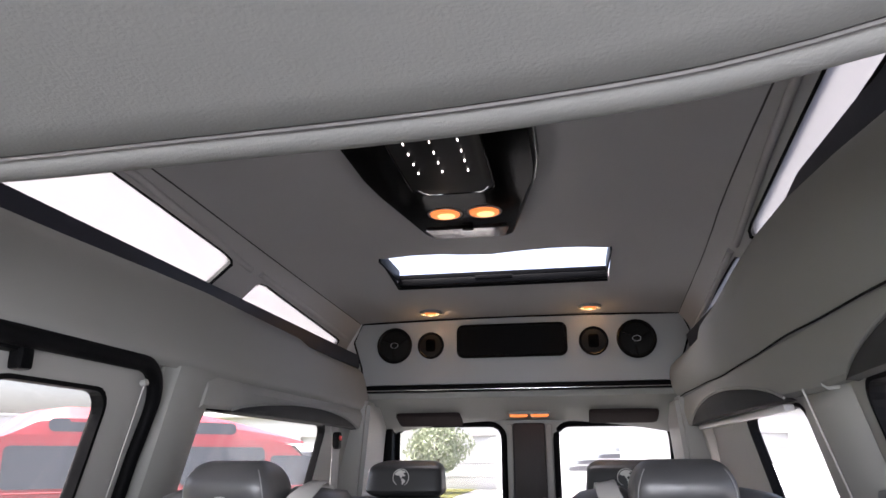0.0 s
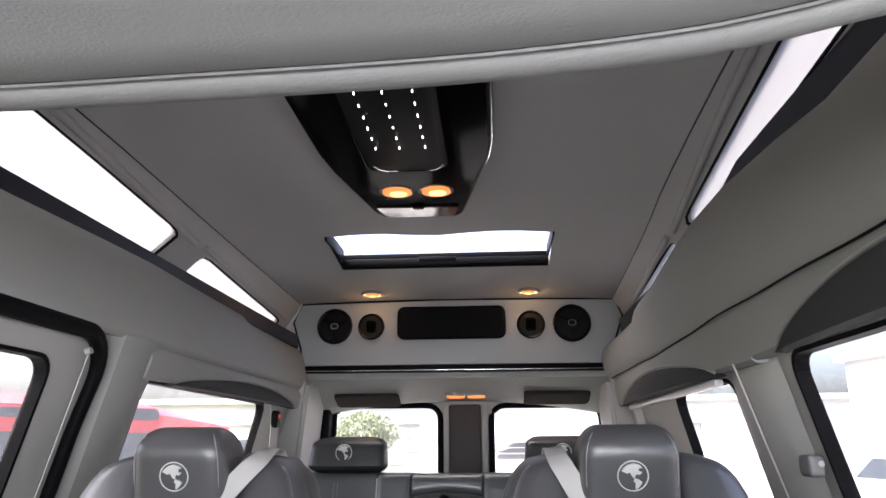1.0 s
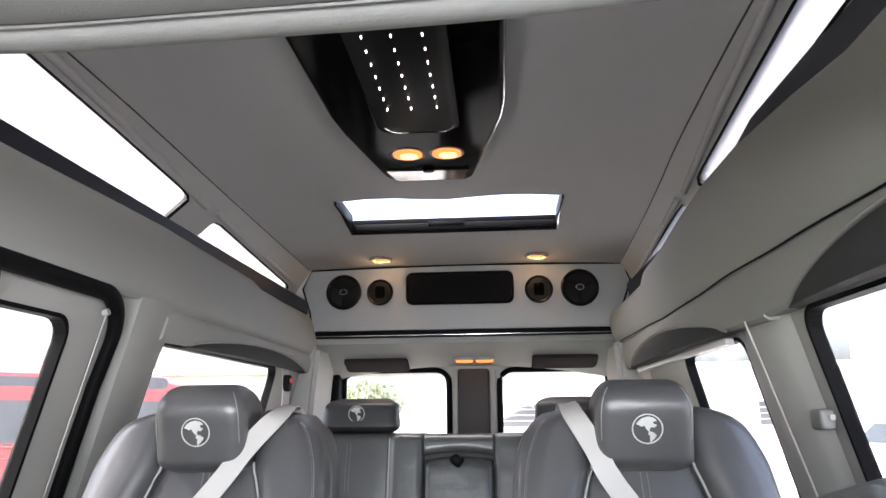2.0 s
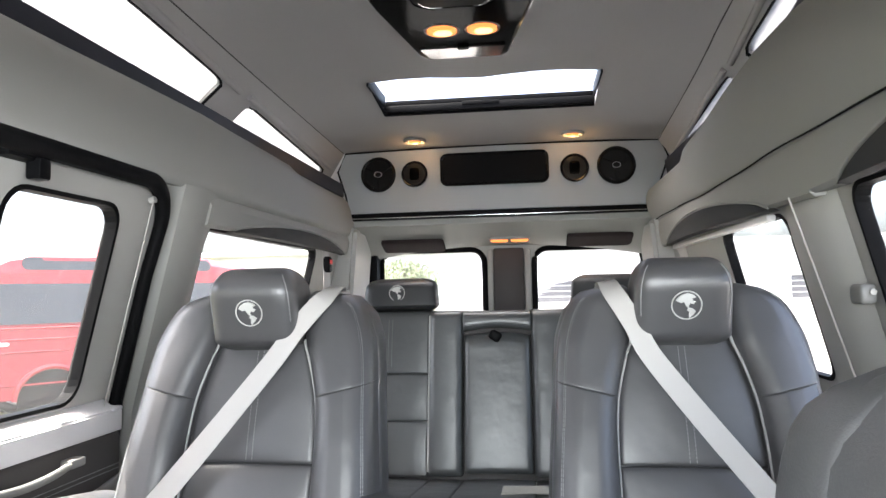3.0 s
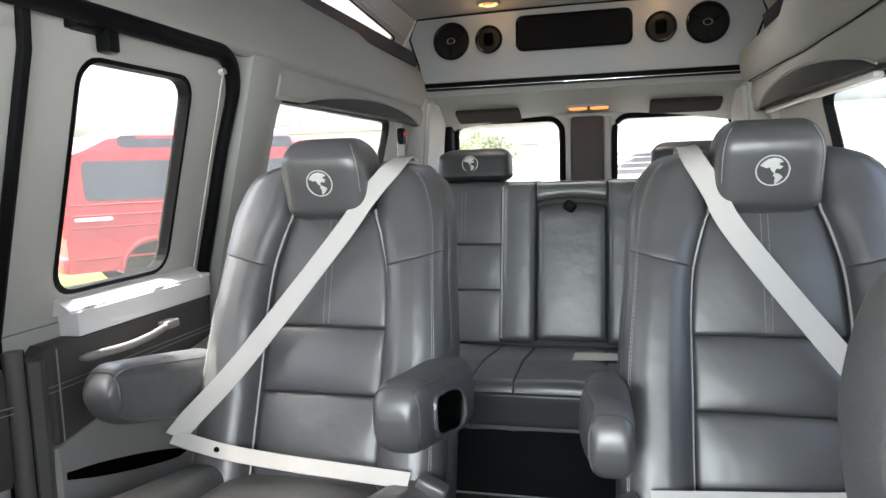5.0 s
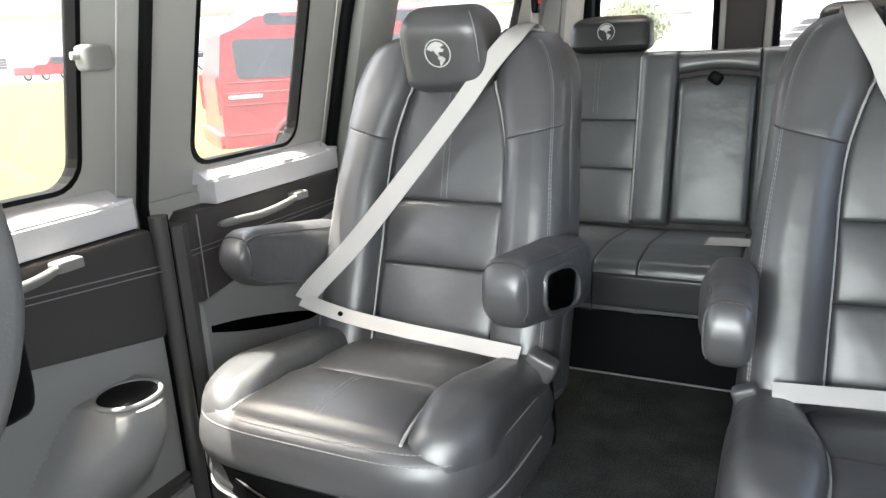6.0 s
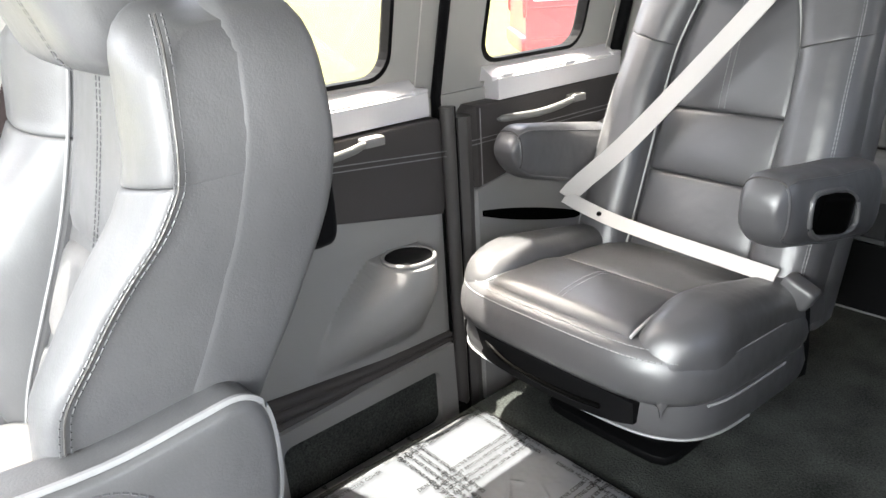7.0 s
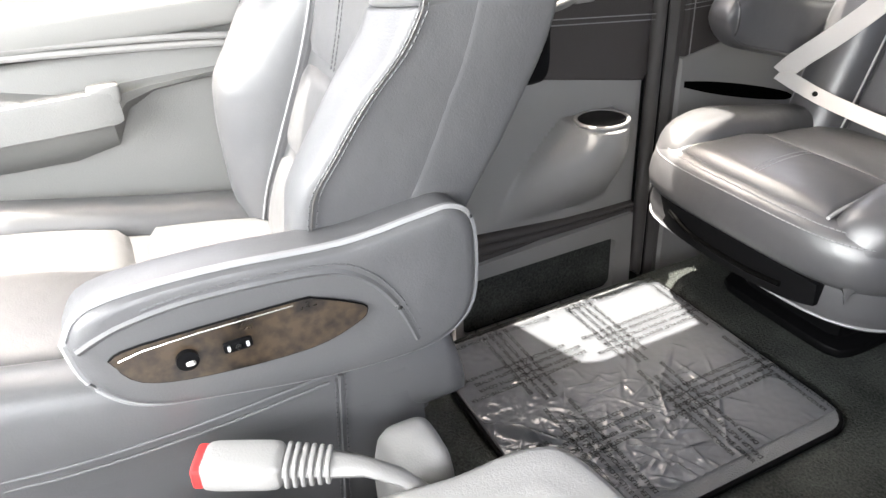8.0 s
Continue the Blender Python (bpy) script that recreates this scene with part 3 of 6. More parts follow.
bm = bmesh.new()
rw1, rw2 = rounded(-0.635, 0.60, -0.082, 1.128, 0.07), rounded(0.178, 0.60, 0.735, 1.125, 0.07)
sheet(bm, [(-0.9, -0.05), (0.94, -0.05), (0.94, 1.32), (-0.9, 1.32)], [rw1, rw2], plane_y(3.55), 0.06)
rear_wall = solo("wall_rear", bm, TRIM, "rear cargo doors with two windows", "wall", kind="structure", smooth=False)
for h in (rw1, rw2):
    bm = bmesh.new()
    tube(bm, [(a, 3.545, b) for a, b in h], 0.016, closed=True)
    part("seal", bm, RUBBER, rear_wall)
    bm = bmesh.new()
    sheet(bm, h, [], plane_y(3.58), 0.005)
    part("pane", bm, PANE, rear_wall, smooth=False)
bm = bmesh.new()
box(bm, (-0.035, 3.50, -0.0), (0.125, 3.545, 1.13), 0.012)
part("centre_post", bm, CHARCOAL, rear_wall, "dark brown-black centre post")
bm = bmesh.new()
box(bm, (-0.066, 3.525, 0.0), (-0.037, 3.55, 1.125), 0.006)
box(bm, (0.127, 3.525, 0.0), (0.160, 3.55, 1.125), 0.006)
part("post_trim", bm, TRIM, rear_wall)
for x0, x1 in ((-0.70, -0.64), (0.735, 0.80)):
    bm = bmesh.new()
    box(bm, (x0, 3.46, 0.3), (x1, 3.545, 1.13), 0.015)
    part("side_post", bm, BLACK, rear_wall)

# corner posts
for sx, name in ((-1, "corner_post_left"), (1, "corner_post_right")):
    bm = bmesh.new()
    c = CX + sx * 0.850
    loft(bm, [[(c - 0.07, y, 0.0), (c + 0.07, y, 0.0), (c + 0.07 - sx * 0.10, y, 1.22), (c - 0.07 - sx * 0.10, y, 1.22)] for y in (3.10, 3.46)])
    bmesh.ops.bevel(bm, geom=bm.edges[:], offset=0.02, segments=2, affect="EDGES")
    solo(name, bm, TRIM, "pale grey plastic rear corner post", "pillar", kind="structure")


# side walls with windows
def side_wall(name, sx, y0, y1, z0, z1, wins, mat, label, door=False, skin=0.020):
    xf = left_x if sx < 0 else right_x
    put = lambda a, b, d: (xf(b) + sx * d, a, b)
    bm = bmesh.new()
    holes = [rounded(*w, 0.05) for w in wins]
    zs = [(y0, z0), (y1, z0), (y1, z1), (y0, z1)]
    sheet(bm, zs, holes, put, skin)
    wall = solo(name, bm, mat, label, "door" if door else "wall", kind="structure", smooth=False)
    for w, h in zip(wins, holes):
        bm = bmesh.new()
        sheet(bm, rounded(w[0] - 0.002, w[1] - 0.002, w[2] + 0.002, w[3] + 0.002, 0.051), [rounded(w[0] + 0.007, w[1] + 0.007, w[2] - 0.007, w[3] - 0.007, 0.046)], lambda a, b, d: put(a, b, d - 0.003), 0.030)
        part("seal", bm, RUBBER, wall, smooth=False)
        bm = bmesh.new()
        sheet(bm, h, [], lambda a, b, d: put(a, b, d + 0.021), 0.004)
        part("pane", bm, PANE, wall, smooth=False)
    return wall


door_front = side_wall("door_1", -1, 0.170, 0.842, 0.62, 1.19, [(0.235, 0.675, 0.712, 1.11)], TRIM, "grey upper frame of the front half of the side doors", True)
door_rear = side_wall("door_2", -1, 0.845, 1.470, 0.62, 1.19, [(0.964, 0.672, 1.312, 1.11)], TRIM, "grey upper frame of the rear half of the side doors", True)
side_wall("wall_left_rear", -1, 1.475, 3.55, 0.62, 1.22, [(1.70, 0.66, 2.76, 1.10)], TRIM, "pale grey rear side wall with a wide window")
side_wall("wall_left_rear_lower", -1, 1.475, 3.55, -0.05, 0.62, [], PANEL, "grey moulded lower rear side wall")
wall_r1 = side_wall("wall_right_rear", 1, 1.475, 3.55, 0.62, 1.24, [(1.70, 0.66, 2.29, 1.085)], TRIM, "pale grey rear side wall with a window")
wall_r2 = side_wall("wall_right_front", 1, 0.30, 1.475, 0.62, 1.24, [(0.50, 0.67, 1.335, 1.10)], TRIM, "pale grey side wall with a wide window")
side_wall("wall_right_lower", 1, 0.30, 3.55, -0.05, 0.62, [], PANEL, "grey moulded lower side wall")

# feet of the door frames, behind the sills
for door, y0, y1 in ((door_front, 0.170, 0.842), (door_rear, 0.845, 1.445)):
    bm = bmesh.new()
    box(bm, (-0.890, y0, 0.55), (-0.867, y1, 0.619))
    part("frame_foot", bm, TRIM, door)

# black weatherstrips of the side doors
bm = bmesh.new()
tube(bm, [(left_x(z) + 0.012, 0.834 - 0.02 * max(0, z - 1.1) / 0.1, z) for z in (-0.05, 0.3, 0.62, 0.8, 1.0, 1.1, 1.16)], 0.011, 8)
strip = [(1.455, z) for z in np.linspace(-0.05, 1.06, 12)] + [(1.347 + 0.108 * math.cos(a), 1.066 + 0.108 * math.sin(a)) for a in np.linspace(0.1, math.pi / 2, 12)] + [(y, 1.174) for y in np.linspace(1.25, 0.15, 10)]
inward = lambda z: 0.012 + 0.014 * max(0.0, min(1.0, (z - 0.95) / 0.22))
half_w = lambda z: 0.016 + 0.004 * max(0.0, min(1.0, (z - 1.05) / 0.12))
rings = []
for (y, z), (ya, za), (yb, zb) in zip(strip, [strip[0]] + strip[:-1], strip[1:] + [strip[-1]]):
    ty, tz = yb - ya, zb - za
    ln = math.hypot(ty, tz)
    ny, nz, r = -tz / ln, ty / ln, half_w(z)
    rings.append([(left_x(z) + inward(z) + r * math.sin(q), y + r * ny * math.cos(q), z + r * nz * math.cos(q)) for q in np.linspace(0, math.tau, 13)[:-1]])
loft(bm, rings)
solo("weatherstrip", bm, RUBBER, "black rubber weatherstrip round the side doors", "seal", kind="structure")

# pillar trim beside the door
bm = bmesh.new()
rings = []
for z in (-0.05, 0.3, 0.62, 0.9, 1.05, 1.13, 1.185):
    x = left_x(z)
    w = 0.02 + (0.05 * max(0.0, (z - 1.0) / 0.18) ** 2)
    rings.append([(x + 0.002, 1.485, z), (x + 0.035, 1.50, z), (x + 0.045, 1.54, z), (x + 0.04, 1.62, z), (x + 0.02, 1.675 + w, z), (x + 0.0, 1.69 + w, z)])
loft(bm, rings)
solo("pillar_left", bm, PADDED, "grey vinyl-wrapped door pillar", "pillar", kind="structure")
bm = bmesh.new()
rings = []
for z in (-0.05, 0.3, 0.62, 0.9, 1.05, 1.085, 1.10):
    x = right_x(z)
    bulge = 0.042 if z < 1.08 else 0.028 if z < 1.09 else 0.012
    rings.append([(x - 0.002, 1.385, z)] + [(x - bulge * math.sin(math.pi * q) ** 0.55, 1.390 + 0.285 * q, z) for q in np.linspace(0.02, 0.98, 15)] + [(x - 0.002, 1.68, z)])
loft(bm, rings)
solo("pillar_right", bm, TRIM, "pale grey side pillar", "pillar", kind="structure")

# arched pelmets with dark pleated cloth over the side windows
def pelmet(name, sx, y0, y1, zb, rise, zt, cloth0, cloth1):
    xf = left_x if sx < 0 else right_x
    bm = bmesh.new()
    rings = []
    n = 24
    for i in range(n + 1):
        t = i / n
        y = y0 + (y1 - y0) * t
        b = zb + 0.012 * math.sin(math.pi * t)
        inx = xf(b) - sx * 0.045
        rings.append([(xf(zt) - sx * 0.02, y, zt), (inx - sx * 0.012, y, (zt + b) / 2 + 0.01), (inx, y, b + 0.008), (inx + sx * 0.012, y, b), (xf(b) + sx * 0.01, y, b + 0.005), (xf(zt) + sx * 0.02, y, zt)])
    loft(bm, rings)
    ob = solo(name, bm, PADDED, "grey padded pelmet above a side window", "pelmet", kind="structure")
    bm = bmesh.new()
    rings = []
    for i in range(n + 1):
        t = i / n
        y = cloth0 + (cloth1 - cloth0) * t
        a = math.sin(math.pi * t) ** 0.7
        b = zb - 0.006
        tp = b + 0.004 + rise * a
        x = xf(b) - sx * (0.055 + 0.03 * a)
        rings.append([(x + sx * 0.02, y, b), (x, y, b + 0.004), (x - sx * 0.006 * a, y, (b + tp) / 2), (x + sx * 0.004, y, tp), (x + sx * 0.03, y, tp)])
    loft(bm, rings)
    part("shade_cloth", bm, MESH, ob, "dark pleated cloth")
    bm = bmesh.new()
    pts = []
    for i in range(n + 1):
        t = i / n
        a = math.sin(math.pi * t) ** 0.7
        pts.append((xf(zb) - sx * (0.052 + 0.03 * a), cloth0 + (cloth1 - cloth0) * t, zb + 0.004 + rise * a))
    tube(bm, pts, 0.0035)
    part("piping", bm, PADDED, ob)
    return ob


pelmet("pelmet_left", -1, 1.645, 3.10, 1.092, 0.050, 1.185, 1.80, 3.02)
pelmet("pelmet_right_rear", 1, 1.42, 3.10, 1.088, 0.070, 1.215, 1.66, 2.95)
pelmet("pelmet_right_front", 1, 0.0, 1.42, 1.095, 0.085, 1.215, 0.25, 1.262)

# white blind rail under the cloth
bm = bmesh.new()
box(bm, (right_x(1.08) - 0.040, 1.72, 1.066), (right_x(1.08) - 0.016, 2.90, 1.082), 0.004)
solo("trim_blind_rail", bm, WHITE, "thin white blind rail above the window", "trim", kind="structure")

# front end: passenger door, driver door, front wall with the windscreen
side_wall("door_3", -1, -0.95, 0.165, 0.60, 1.26, [(-0.80, 0.655, -0.030, 1.18)], TRIM, "passenger front door frame", True)
side_wall("door_4", 1, -0.95, 0.30, 0.60, 1.26, [(-0.80, 0.655, 0.20, 1.18)], TRIM, "driver front door frame", True)
side_wall("door_4_lower", 1, -0.95, 0.30, -0.05, 0.60, [], PANEL, "driver front door lower panel", True)
bm = bmesh.new()
sheet(bm, [(-0.9, -0.05), (0.94, -0.05), (0.94, 1.3), (-0.9, 1.3)], [rounded(-0.75, 0.66, 0.79, 1.2, 0.08)], lambda a, b, d: (a, -1.15 - d + (b - 0.66) * 0.35, b), 0.05)
front = solo("wall_front", bm, PANEL, "front bulkhead with the windscreen opening", "wall", kind="structure", smooth=False)
bm = bmesh.new()
sheet(bm, rounded(-0.75, 0.66, 0.79, 1.2, 0.08), [], lambda a, b, d: (a, -1.17 - d + (b - 0.66) * 0.35, b), 0.006)
part("pane", bm, PANE, front, smooth=False)
bm = bmesh.new()
rbox(bm, (CX, -1.0, 0.42), (1.7, 0.34, 0.5), 6)
solo("dashboard", bm, PANEL, "grey plastic dashboard", "dashboard", kind="structure")


# ---- captain chairs ----
def globe_badge(parent, c, r, normal, up=(0, 0, 1)):
    """A stitched round badge: a ring with plain land-like patches."""
    nrm = Vector(normal).normalized()
    side = Vector(up).cross(nrm).normalized()
    up2 = nrm.cross(side)
    bm = bmesh.new()
    torus(bm, c, r, r * 0.05, nrm, 36, 6)
    blobs = ([(-0.80, 0.38), (-0.62, 0.62), (-0.35, 0.82), (0.05, 0.92), (0.45, 0.80), (0.62, 0.62), (0.35, 0.55), (0.42, 0.35), (0.62, 0.30), (0.45, 0.12), (0.22, 0.18), (0.10, -0.02), (0.18, -0.18), (0.02, -0.12), (-0.12, 0.05), (-0.22, 0.28), (-0.45, 0.20), (-0.60, 0.30)],
             [(0.12, -0.20), (0.38, -0.22), (0.62, -0.42), (0.50, -0.62), (0.32, -0.80), (0.18, -0.95), (0.14, -0.70), (0.20, -0.48), (0.02, -0.36)])
    for blob in blobs:
        lo = [bm.verts.new(Vector(c) + r * 0.95 * (a * side + b * up2)) for a, b in blob]
        hi = [bm.verts.new(Vector(c) + r * 0.95 * (a * side + b * up2) + nrm * 0.0035) for a, b in blob]
        bm.faces.new(hi)
        for i in range(len(blob)):
            j = (i + 1) % len(blob)
            bm.faces.new((lo[i], lo[j], hi[j], hi[i]))
    return part("badge", bm, EMBROID, parent, "silver stitched round badge")


INNER = [(0.27, 0.134), (0.42, 0.133), (0.50, 0.132), (0.60, 0.132), (0.66, 0.129), (0.70, 0.124), (0.74, 0.114), (0.77, 0.105), (0.80, 0.094), (0.92, 0.075)]
OUTER = [(0.27, 0.258), (0.44, 0.256), (0.50, 0.254), (0.58, 0.249), (0.68, 0.240), (0.75, 0.236), (0.80, 0.231), (0.84, 0.219), (0.87, 0.204), (0.89, 0.184), (0.902, 0.160), (0.909, 0.130)]


def back_y(z):
    return 1.170 + 0.35 * (z - 0.57)


def captain_chair(sx, at, label):
    """A reclining chair facing -y. sx: the side (-1 or 1 in x) on which its belt crosses down to the wall."""
    chair = thing("captain_chair", at, label, "seat", "captain chairs of the second row")
    c0 = 0.018 if sx < 0 else -0.028
    put = lambda u, v, w: (u + c0, v, w)
    # shell behind the pads
    bm = bmesh.new()
    pad(bm, 0.20, 0.898, lambda w: -lerp(OUTER, w) - 0.004, lambda w: lerp(OUTER, w) + 0.004, lambda w: back_y(w) + 0.15, lambda w: back_y(w) + 0.012, put, e=5, nu=40, nw=26, round0=0.02, round1=0.035)
    part("back_shell", bm, LEATHER, chair)
    # centre pads, full in their lower halves
    for z0, z1, bulge in ((0.27, 0.451, 0.014), (0.451, 0.577, 0.011), (0.577, 0.86, 0.010)):
        bm = bmesh.new()
        face = lambda s, t, w: back_y(w) + 0.004 - bulge * (4 * s * (1 - s)) ** 0.6 * math.sin(math.pi * min(1.0, t ** 0.75)) ** 0.7
        cushion_panel(bm, lambda s: z0 + 0.0012 * math.sin(5 * s), lambda s: z1 + 0.0012 * math.sin(5 * s), lambda w: -lerp(INNER, w), lambda w: lerp(INNER, w), face, (0.015, 0.015, 0.009, 0.009), 0.05, put, 14, 14)
        part("centre_pad", bm, LEATHER, chair)
    # wings, each sewn from an upper and a lower panel
    for s in (-1, 1):
        high = lambda w: 0.058 - 0.026 * max(0.0, (w - 0.62) / 0.28)
        lo = lambda w: lerp(INNER, w)
        hi = lambda w: lerp(OUTER, w)
        side = lambda u, v, w: put(s * u, v, w)
        face = lambda q, t, w: back_y(w) - high(w) + 0.006 * (2 * q - 1) ** 2
        cut = lambda q: 0.698 + 0.030 * q ** 0.7
        panels = ((lambda q: 0.27, cut, (0.042, 0.050, 0.01, 0.0035)), (cut, lambda q: 0.909 - 0.012 * abs(2 * q - 1) ** 2, (0.040, 0.046, 0.0035, 0.030)))
        wing = None
        for w0, w1, roll in panels:
            bm = bmesh.new()
            cushion_panel(bm, w0, w1, lo, hi, face, roll, 0.07, side, 12, 16)
            wing = part("wing", bm, LEATHER, chair)
        skin = lambda q, w: side(*cushion_point(q, (w - 0.27) / 0.639, lambda k: 0.27, lambda k: 0.909, lo, hi, face, (0.042, 0.048, 0, 0.02)))
        bm = bmesh.new()
        tube(bm, [side(lerp(INNER, z) - 0.001, back_y(z) - 0.0045 - 0.002 * math.sin(9 * z), z) for z in np.linspace(0.30, 0.81, 34)], 0.0026, 8)
        part("piping", bm, PALE_PIPING, wing, "pale piping")
        bm = bmesh.new()
        for q in (0.86, 0.885):
            stitches(bm, [skin(q, z) for z in np.linspace(0.33, 0.885, 60)], 0.0009, 0.006, 0.002)
        part("stitching", bm, PIPING, wing)
    # twin stitch lines down the upper pad
    for dx in (-0.006, 0.006):
        bm = bmesh.new()
        stitches(bm, [put(dx, back_y(z) + 0.004 - 0.010 * math.sin(math.pi * ((z - 0.577) / 0.283) ** 0.75) ** 0.7 - 0.0004, z) for z in np.linspace(0.586, 0.80, 26)], 0.0009, 0.005, 0.002)
        part("stitching", bm, PIPING, chair)
    # headrest, standing forward of the back
    bm = bmesh.new()
    front = lambda w: back_y(0.872) - 0.098 - 0.30 * (w - 0.872)
    pad(bm, 0.790, 0.958, lambda w: -0.089, lambda w: 0.089, lambda w: back_y(0.872) + 0.050, front, put, e=5.5, nu=56, nw=30, round0=0.026, round1=0.062, even=True)
    head = part("headrest", bm, LEATHER, chair)
    for s in (-1, 1):
        bm = bmesh.new()
        tube(bm, [put(s * (0.0800 - 0.016 * (abs(z - 0.874) / 0.07) ** 3), front(z) + 0.0085 + 0.030 * (abs(z - 0.874) / 0.075) ** 3.5, z) for z in np.linspace(0.806, 0.942, 16)], 0.0011, 5)
        part("stitching", bm, PIPING, head)
    globe_badge(head, put(0.0, front(0.868) - 0.0008, 0.868), 0.0265, (0, -1, -0.30))
    # seat cushion
    sy = lambda u, v, w: (u + c0, w, v)
    bm = bmesh.new()
    rings = []
    for z, g in ((0.338, 0.034), (0.333, 0.020), (0.322, 0.009), (0.30, 0.002), (0.275, -0.001), (0.258, 0.001), (0.247, 0.008), (0.242, 0.020)):
        ring = []
        for k in range(72):
            q = math.tau * k / 72
            cq, sq = math.cos(q), math.sin(q)
            y = 0.895 + math.copysign(abs(sq) ** 0.43, sq) * (0.256 - g)
            ring.append((c0 + math.copysign(abs(cq) ** 0.43, cq) * (0.270 - g), y, z - 0.10 * max(0.0, y - 0.68)))
        rings.append(ring)
    loft(bm, rings)
    seat = part("seat_cushion", bm, LEATHER, chair)
    top = lambda y: 0.347 - 0.012 * max(0.0, (0.70 - y) / 0.06) ** 2 - 0.055 * max(0.0, (y - 0.80) / 0.3)
    sin_ = lambda y: lerp([(0.64, 0.160), (0.70, 0.150), (0.78, 0.140), (0.86, 0.138), (0.95, 0.152), (1.12, 0.170)], y)
    for y0, y1, k in ((0.668, 0.858, 0.016), (0.858, 1.12, 0.013)):
        bm = bmesh.new()
        face = lambda s, t, w: top(w) + k * (4 * s * (1 - s)) ** 0.6 * math.sin(math.pi * t) ** 0.7
        # depth runs downwards here, so the face is turned over
        flip = lambda u, v, w: (u + c0, w, -v)
        cushion_panel(bm, lambda s: y0 - 0.006 * math.sin(math.pi * s), lambda s: y1 - 0.006 * math.sin(math.pi * s), lambda w: -sin_(w), lambda w: sin_(w), lambda s, t, w: -face(s, t, w), (0.010, 0.010, 0.030 if y0 < 0.7 else 0.007, 0.007), 0.04, flip, 14, 12)
        part("seat_pad", bm, LEATHER, seat)
    for s in (-1, 1):
        bm = bmesh.new()
        out = lambda w: 0.262 - 0.050 * max(0.0, (0.76 - w) / 0.1) ** 2
        rise = lambda w: top(w) + 0.030 - 0.018 * max(0.0, (0.78 - w) / 0.13)
        flip = lambda u, v, w: (s * u + c0, w, -v)
        cushion_panel(bm, lambda q: 0.664, lambda q: 1.12, sin_, out, lambda q, t, w: -rise(w), (0.036, 0.046, 0.050, 0.02), 0.035, flip, 12, 18)
        part("seat_bolster", bm, LEATHER, seat)
        bm = bmesh.new()
        tube(bm, [(c0 + s * (sin_(y) - 0.001), y, top(y) - 0.004 + 0.001 * math.sin(20 * y)) for y in np.linspace(0.672, 1.08, 24)], 0.0028, 8)
        part("piping", bm, PALE_PIPING, seat, "pale piping")
    rim = lambda q, g, z: (c0 + math.copysign(abs(math.cos(q)) ** 0.43, math.cos(q)) * (0.270 - g), 0.895 + math.copysign(abs(math.sin(q)) ** 0.43, math.sin(q)) * (0.256 - g), z)
    for g, z in ((0.0190, 0.3325), (0.0078, 0.3205)):
        bm = bmesh.new()
        stitches(bm, [(x, y, zz - 0.10 * max(0.0, y - 0.68)) for x, y, zz in (rim(q, g, z) for q in np.linspace(math.radians(178), math.radians(362), 140))], 0.0012, 0.007, 0.002)
        part("seat_piping", bm, PIPING, seat)
    for dx in (-0.005, 0.005):
        bm = bmesh.new()
        stitches(bm, [(c0 + dx, y, top(y) + 0.016 * math.sin(math.pi * (y - 0.662) / 0.190) ** 0.7 - 0.0003) for y in np.linspace(0.690, 0.845, 22)], 0.0011, 0.005, 0.002)
        part("stitching", bm, PIPING, seat)
    # lower front skirt; its dark slot is a black solid imitating a shaded opening
    bm = bmesh.new()
    rings = []
    for z, g in ((0.258, 0.030), (0.250, 0.010), (0.21, 0.003), (0.188, 0.007), (0.174, 0.022), (0.164, 0.055)):
        ring = []
        for k in range(56):
            a = math.tau * k / 56
            cx_, sy_ = math.cos(a), math.sin(a)
            y = 0.90 + math.copysign(abs(sy_) ** 0.43, sy_) * (0.254 - g)
            ring.append((c0 + math.copysign(abs(cx_) ** 0.43, cx_) * (0.272 - g * 0.6), y, z - 0.10 * max(0.0, y - 0.68)))
        rings.append(ring)
    loft(bm, rings)
    base = part("base_skirt", bm, LEATHER, chair)
    bm = bmesh.new()
    rings = []
    for i in range(19):
        t = i / 18
        x = -0.205 + 0.385 * t
        h = 0.038 * math.sin(math.pi * min(0.985, max(0.015, t))) ** 0.35
        y = 0.6455 + 0.030 * max(0.0, (-0.13 - x) / 0.075) ** 1.5
        rings.append([(c0 + x, y + 0.003, 0.222 - h), (c0 + x, y, 0.222 + 0.026), (c0 + x, 0.69, 0.222 + 0.026), (c0 + x, 0.69, 0.222 - h)])
    loft(bm, rings)
    part("slot", bm, RUBBER, base, "dark slot")
    bm = bmesh.new()
    tube(bm, spline([(c0 - 0.14, 0.650, 0.230), (c0 - 0.07, 0.640, 0.214), (c0 + 0.04, 0.639, 0.211), (c0 + 0.12, 0.644, 0.216)], 6), 0.0045, 8)
    part("release_bar", bm, GLOSSY, base)
    for z, g in ((0.188, 0.006), (0.2455, 0.0060)):
        bm = bmesh.new()
        turn = np.linspace(math.radians(190), math.radians(358), 60) if z < 0.2 else np.linspace(math.radians(334), math.radians(362), 20)
        tube(bm, [(c0 + math.copysign(abs(math.cos(q)) ** 0.43, math.cos(q)) * (0.2725 - g * 0.6), y, z - 0.10 * max(0.0, y - 0.68)) for q, y in ((q, 0.90 + math.copysign(abs(math.sin(q)) ** 0.43, math.sin(q)) * (0.2545 - g)) for q in turn)], 0.0022, 6)
        part("piping", bm, PIPING, base)
    bm = bmesh.new()
    rbox(bm, (c0, 0.96, 0.075), (0.24, 0.24, 0.15), 8)
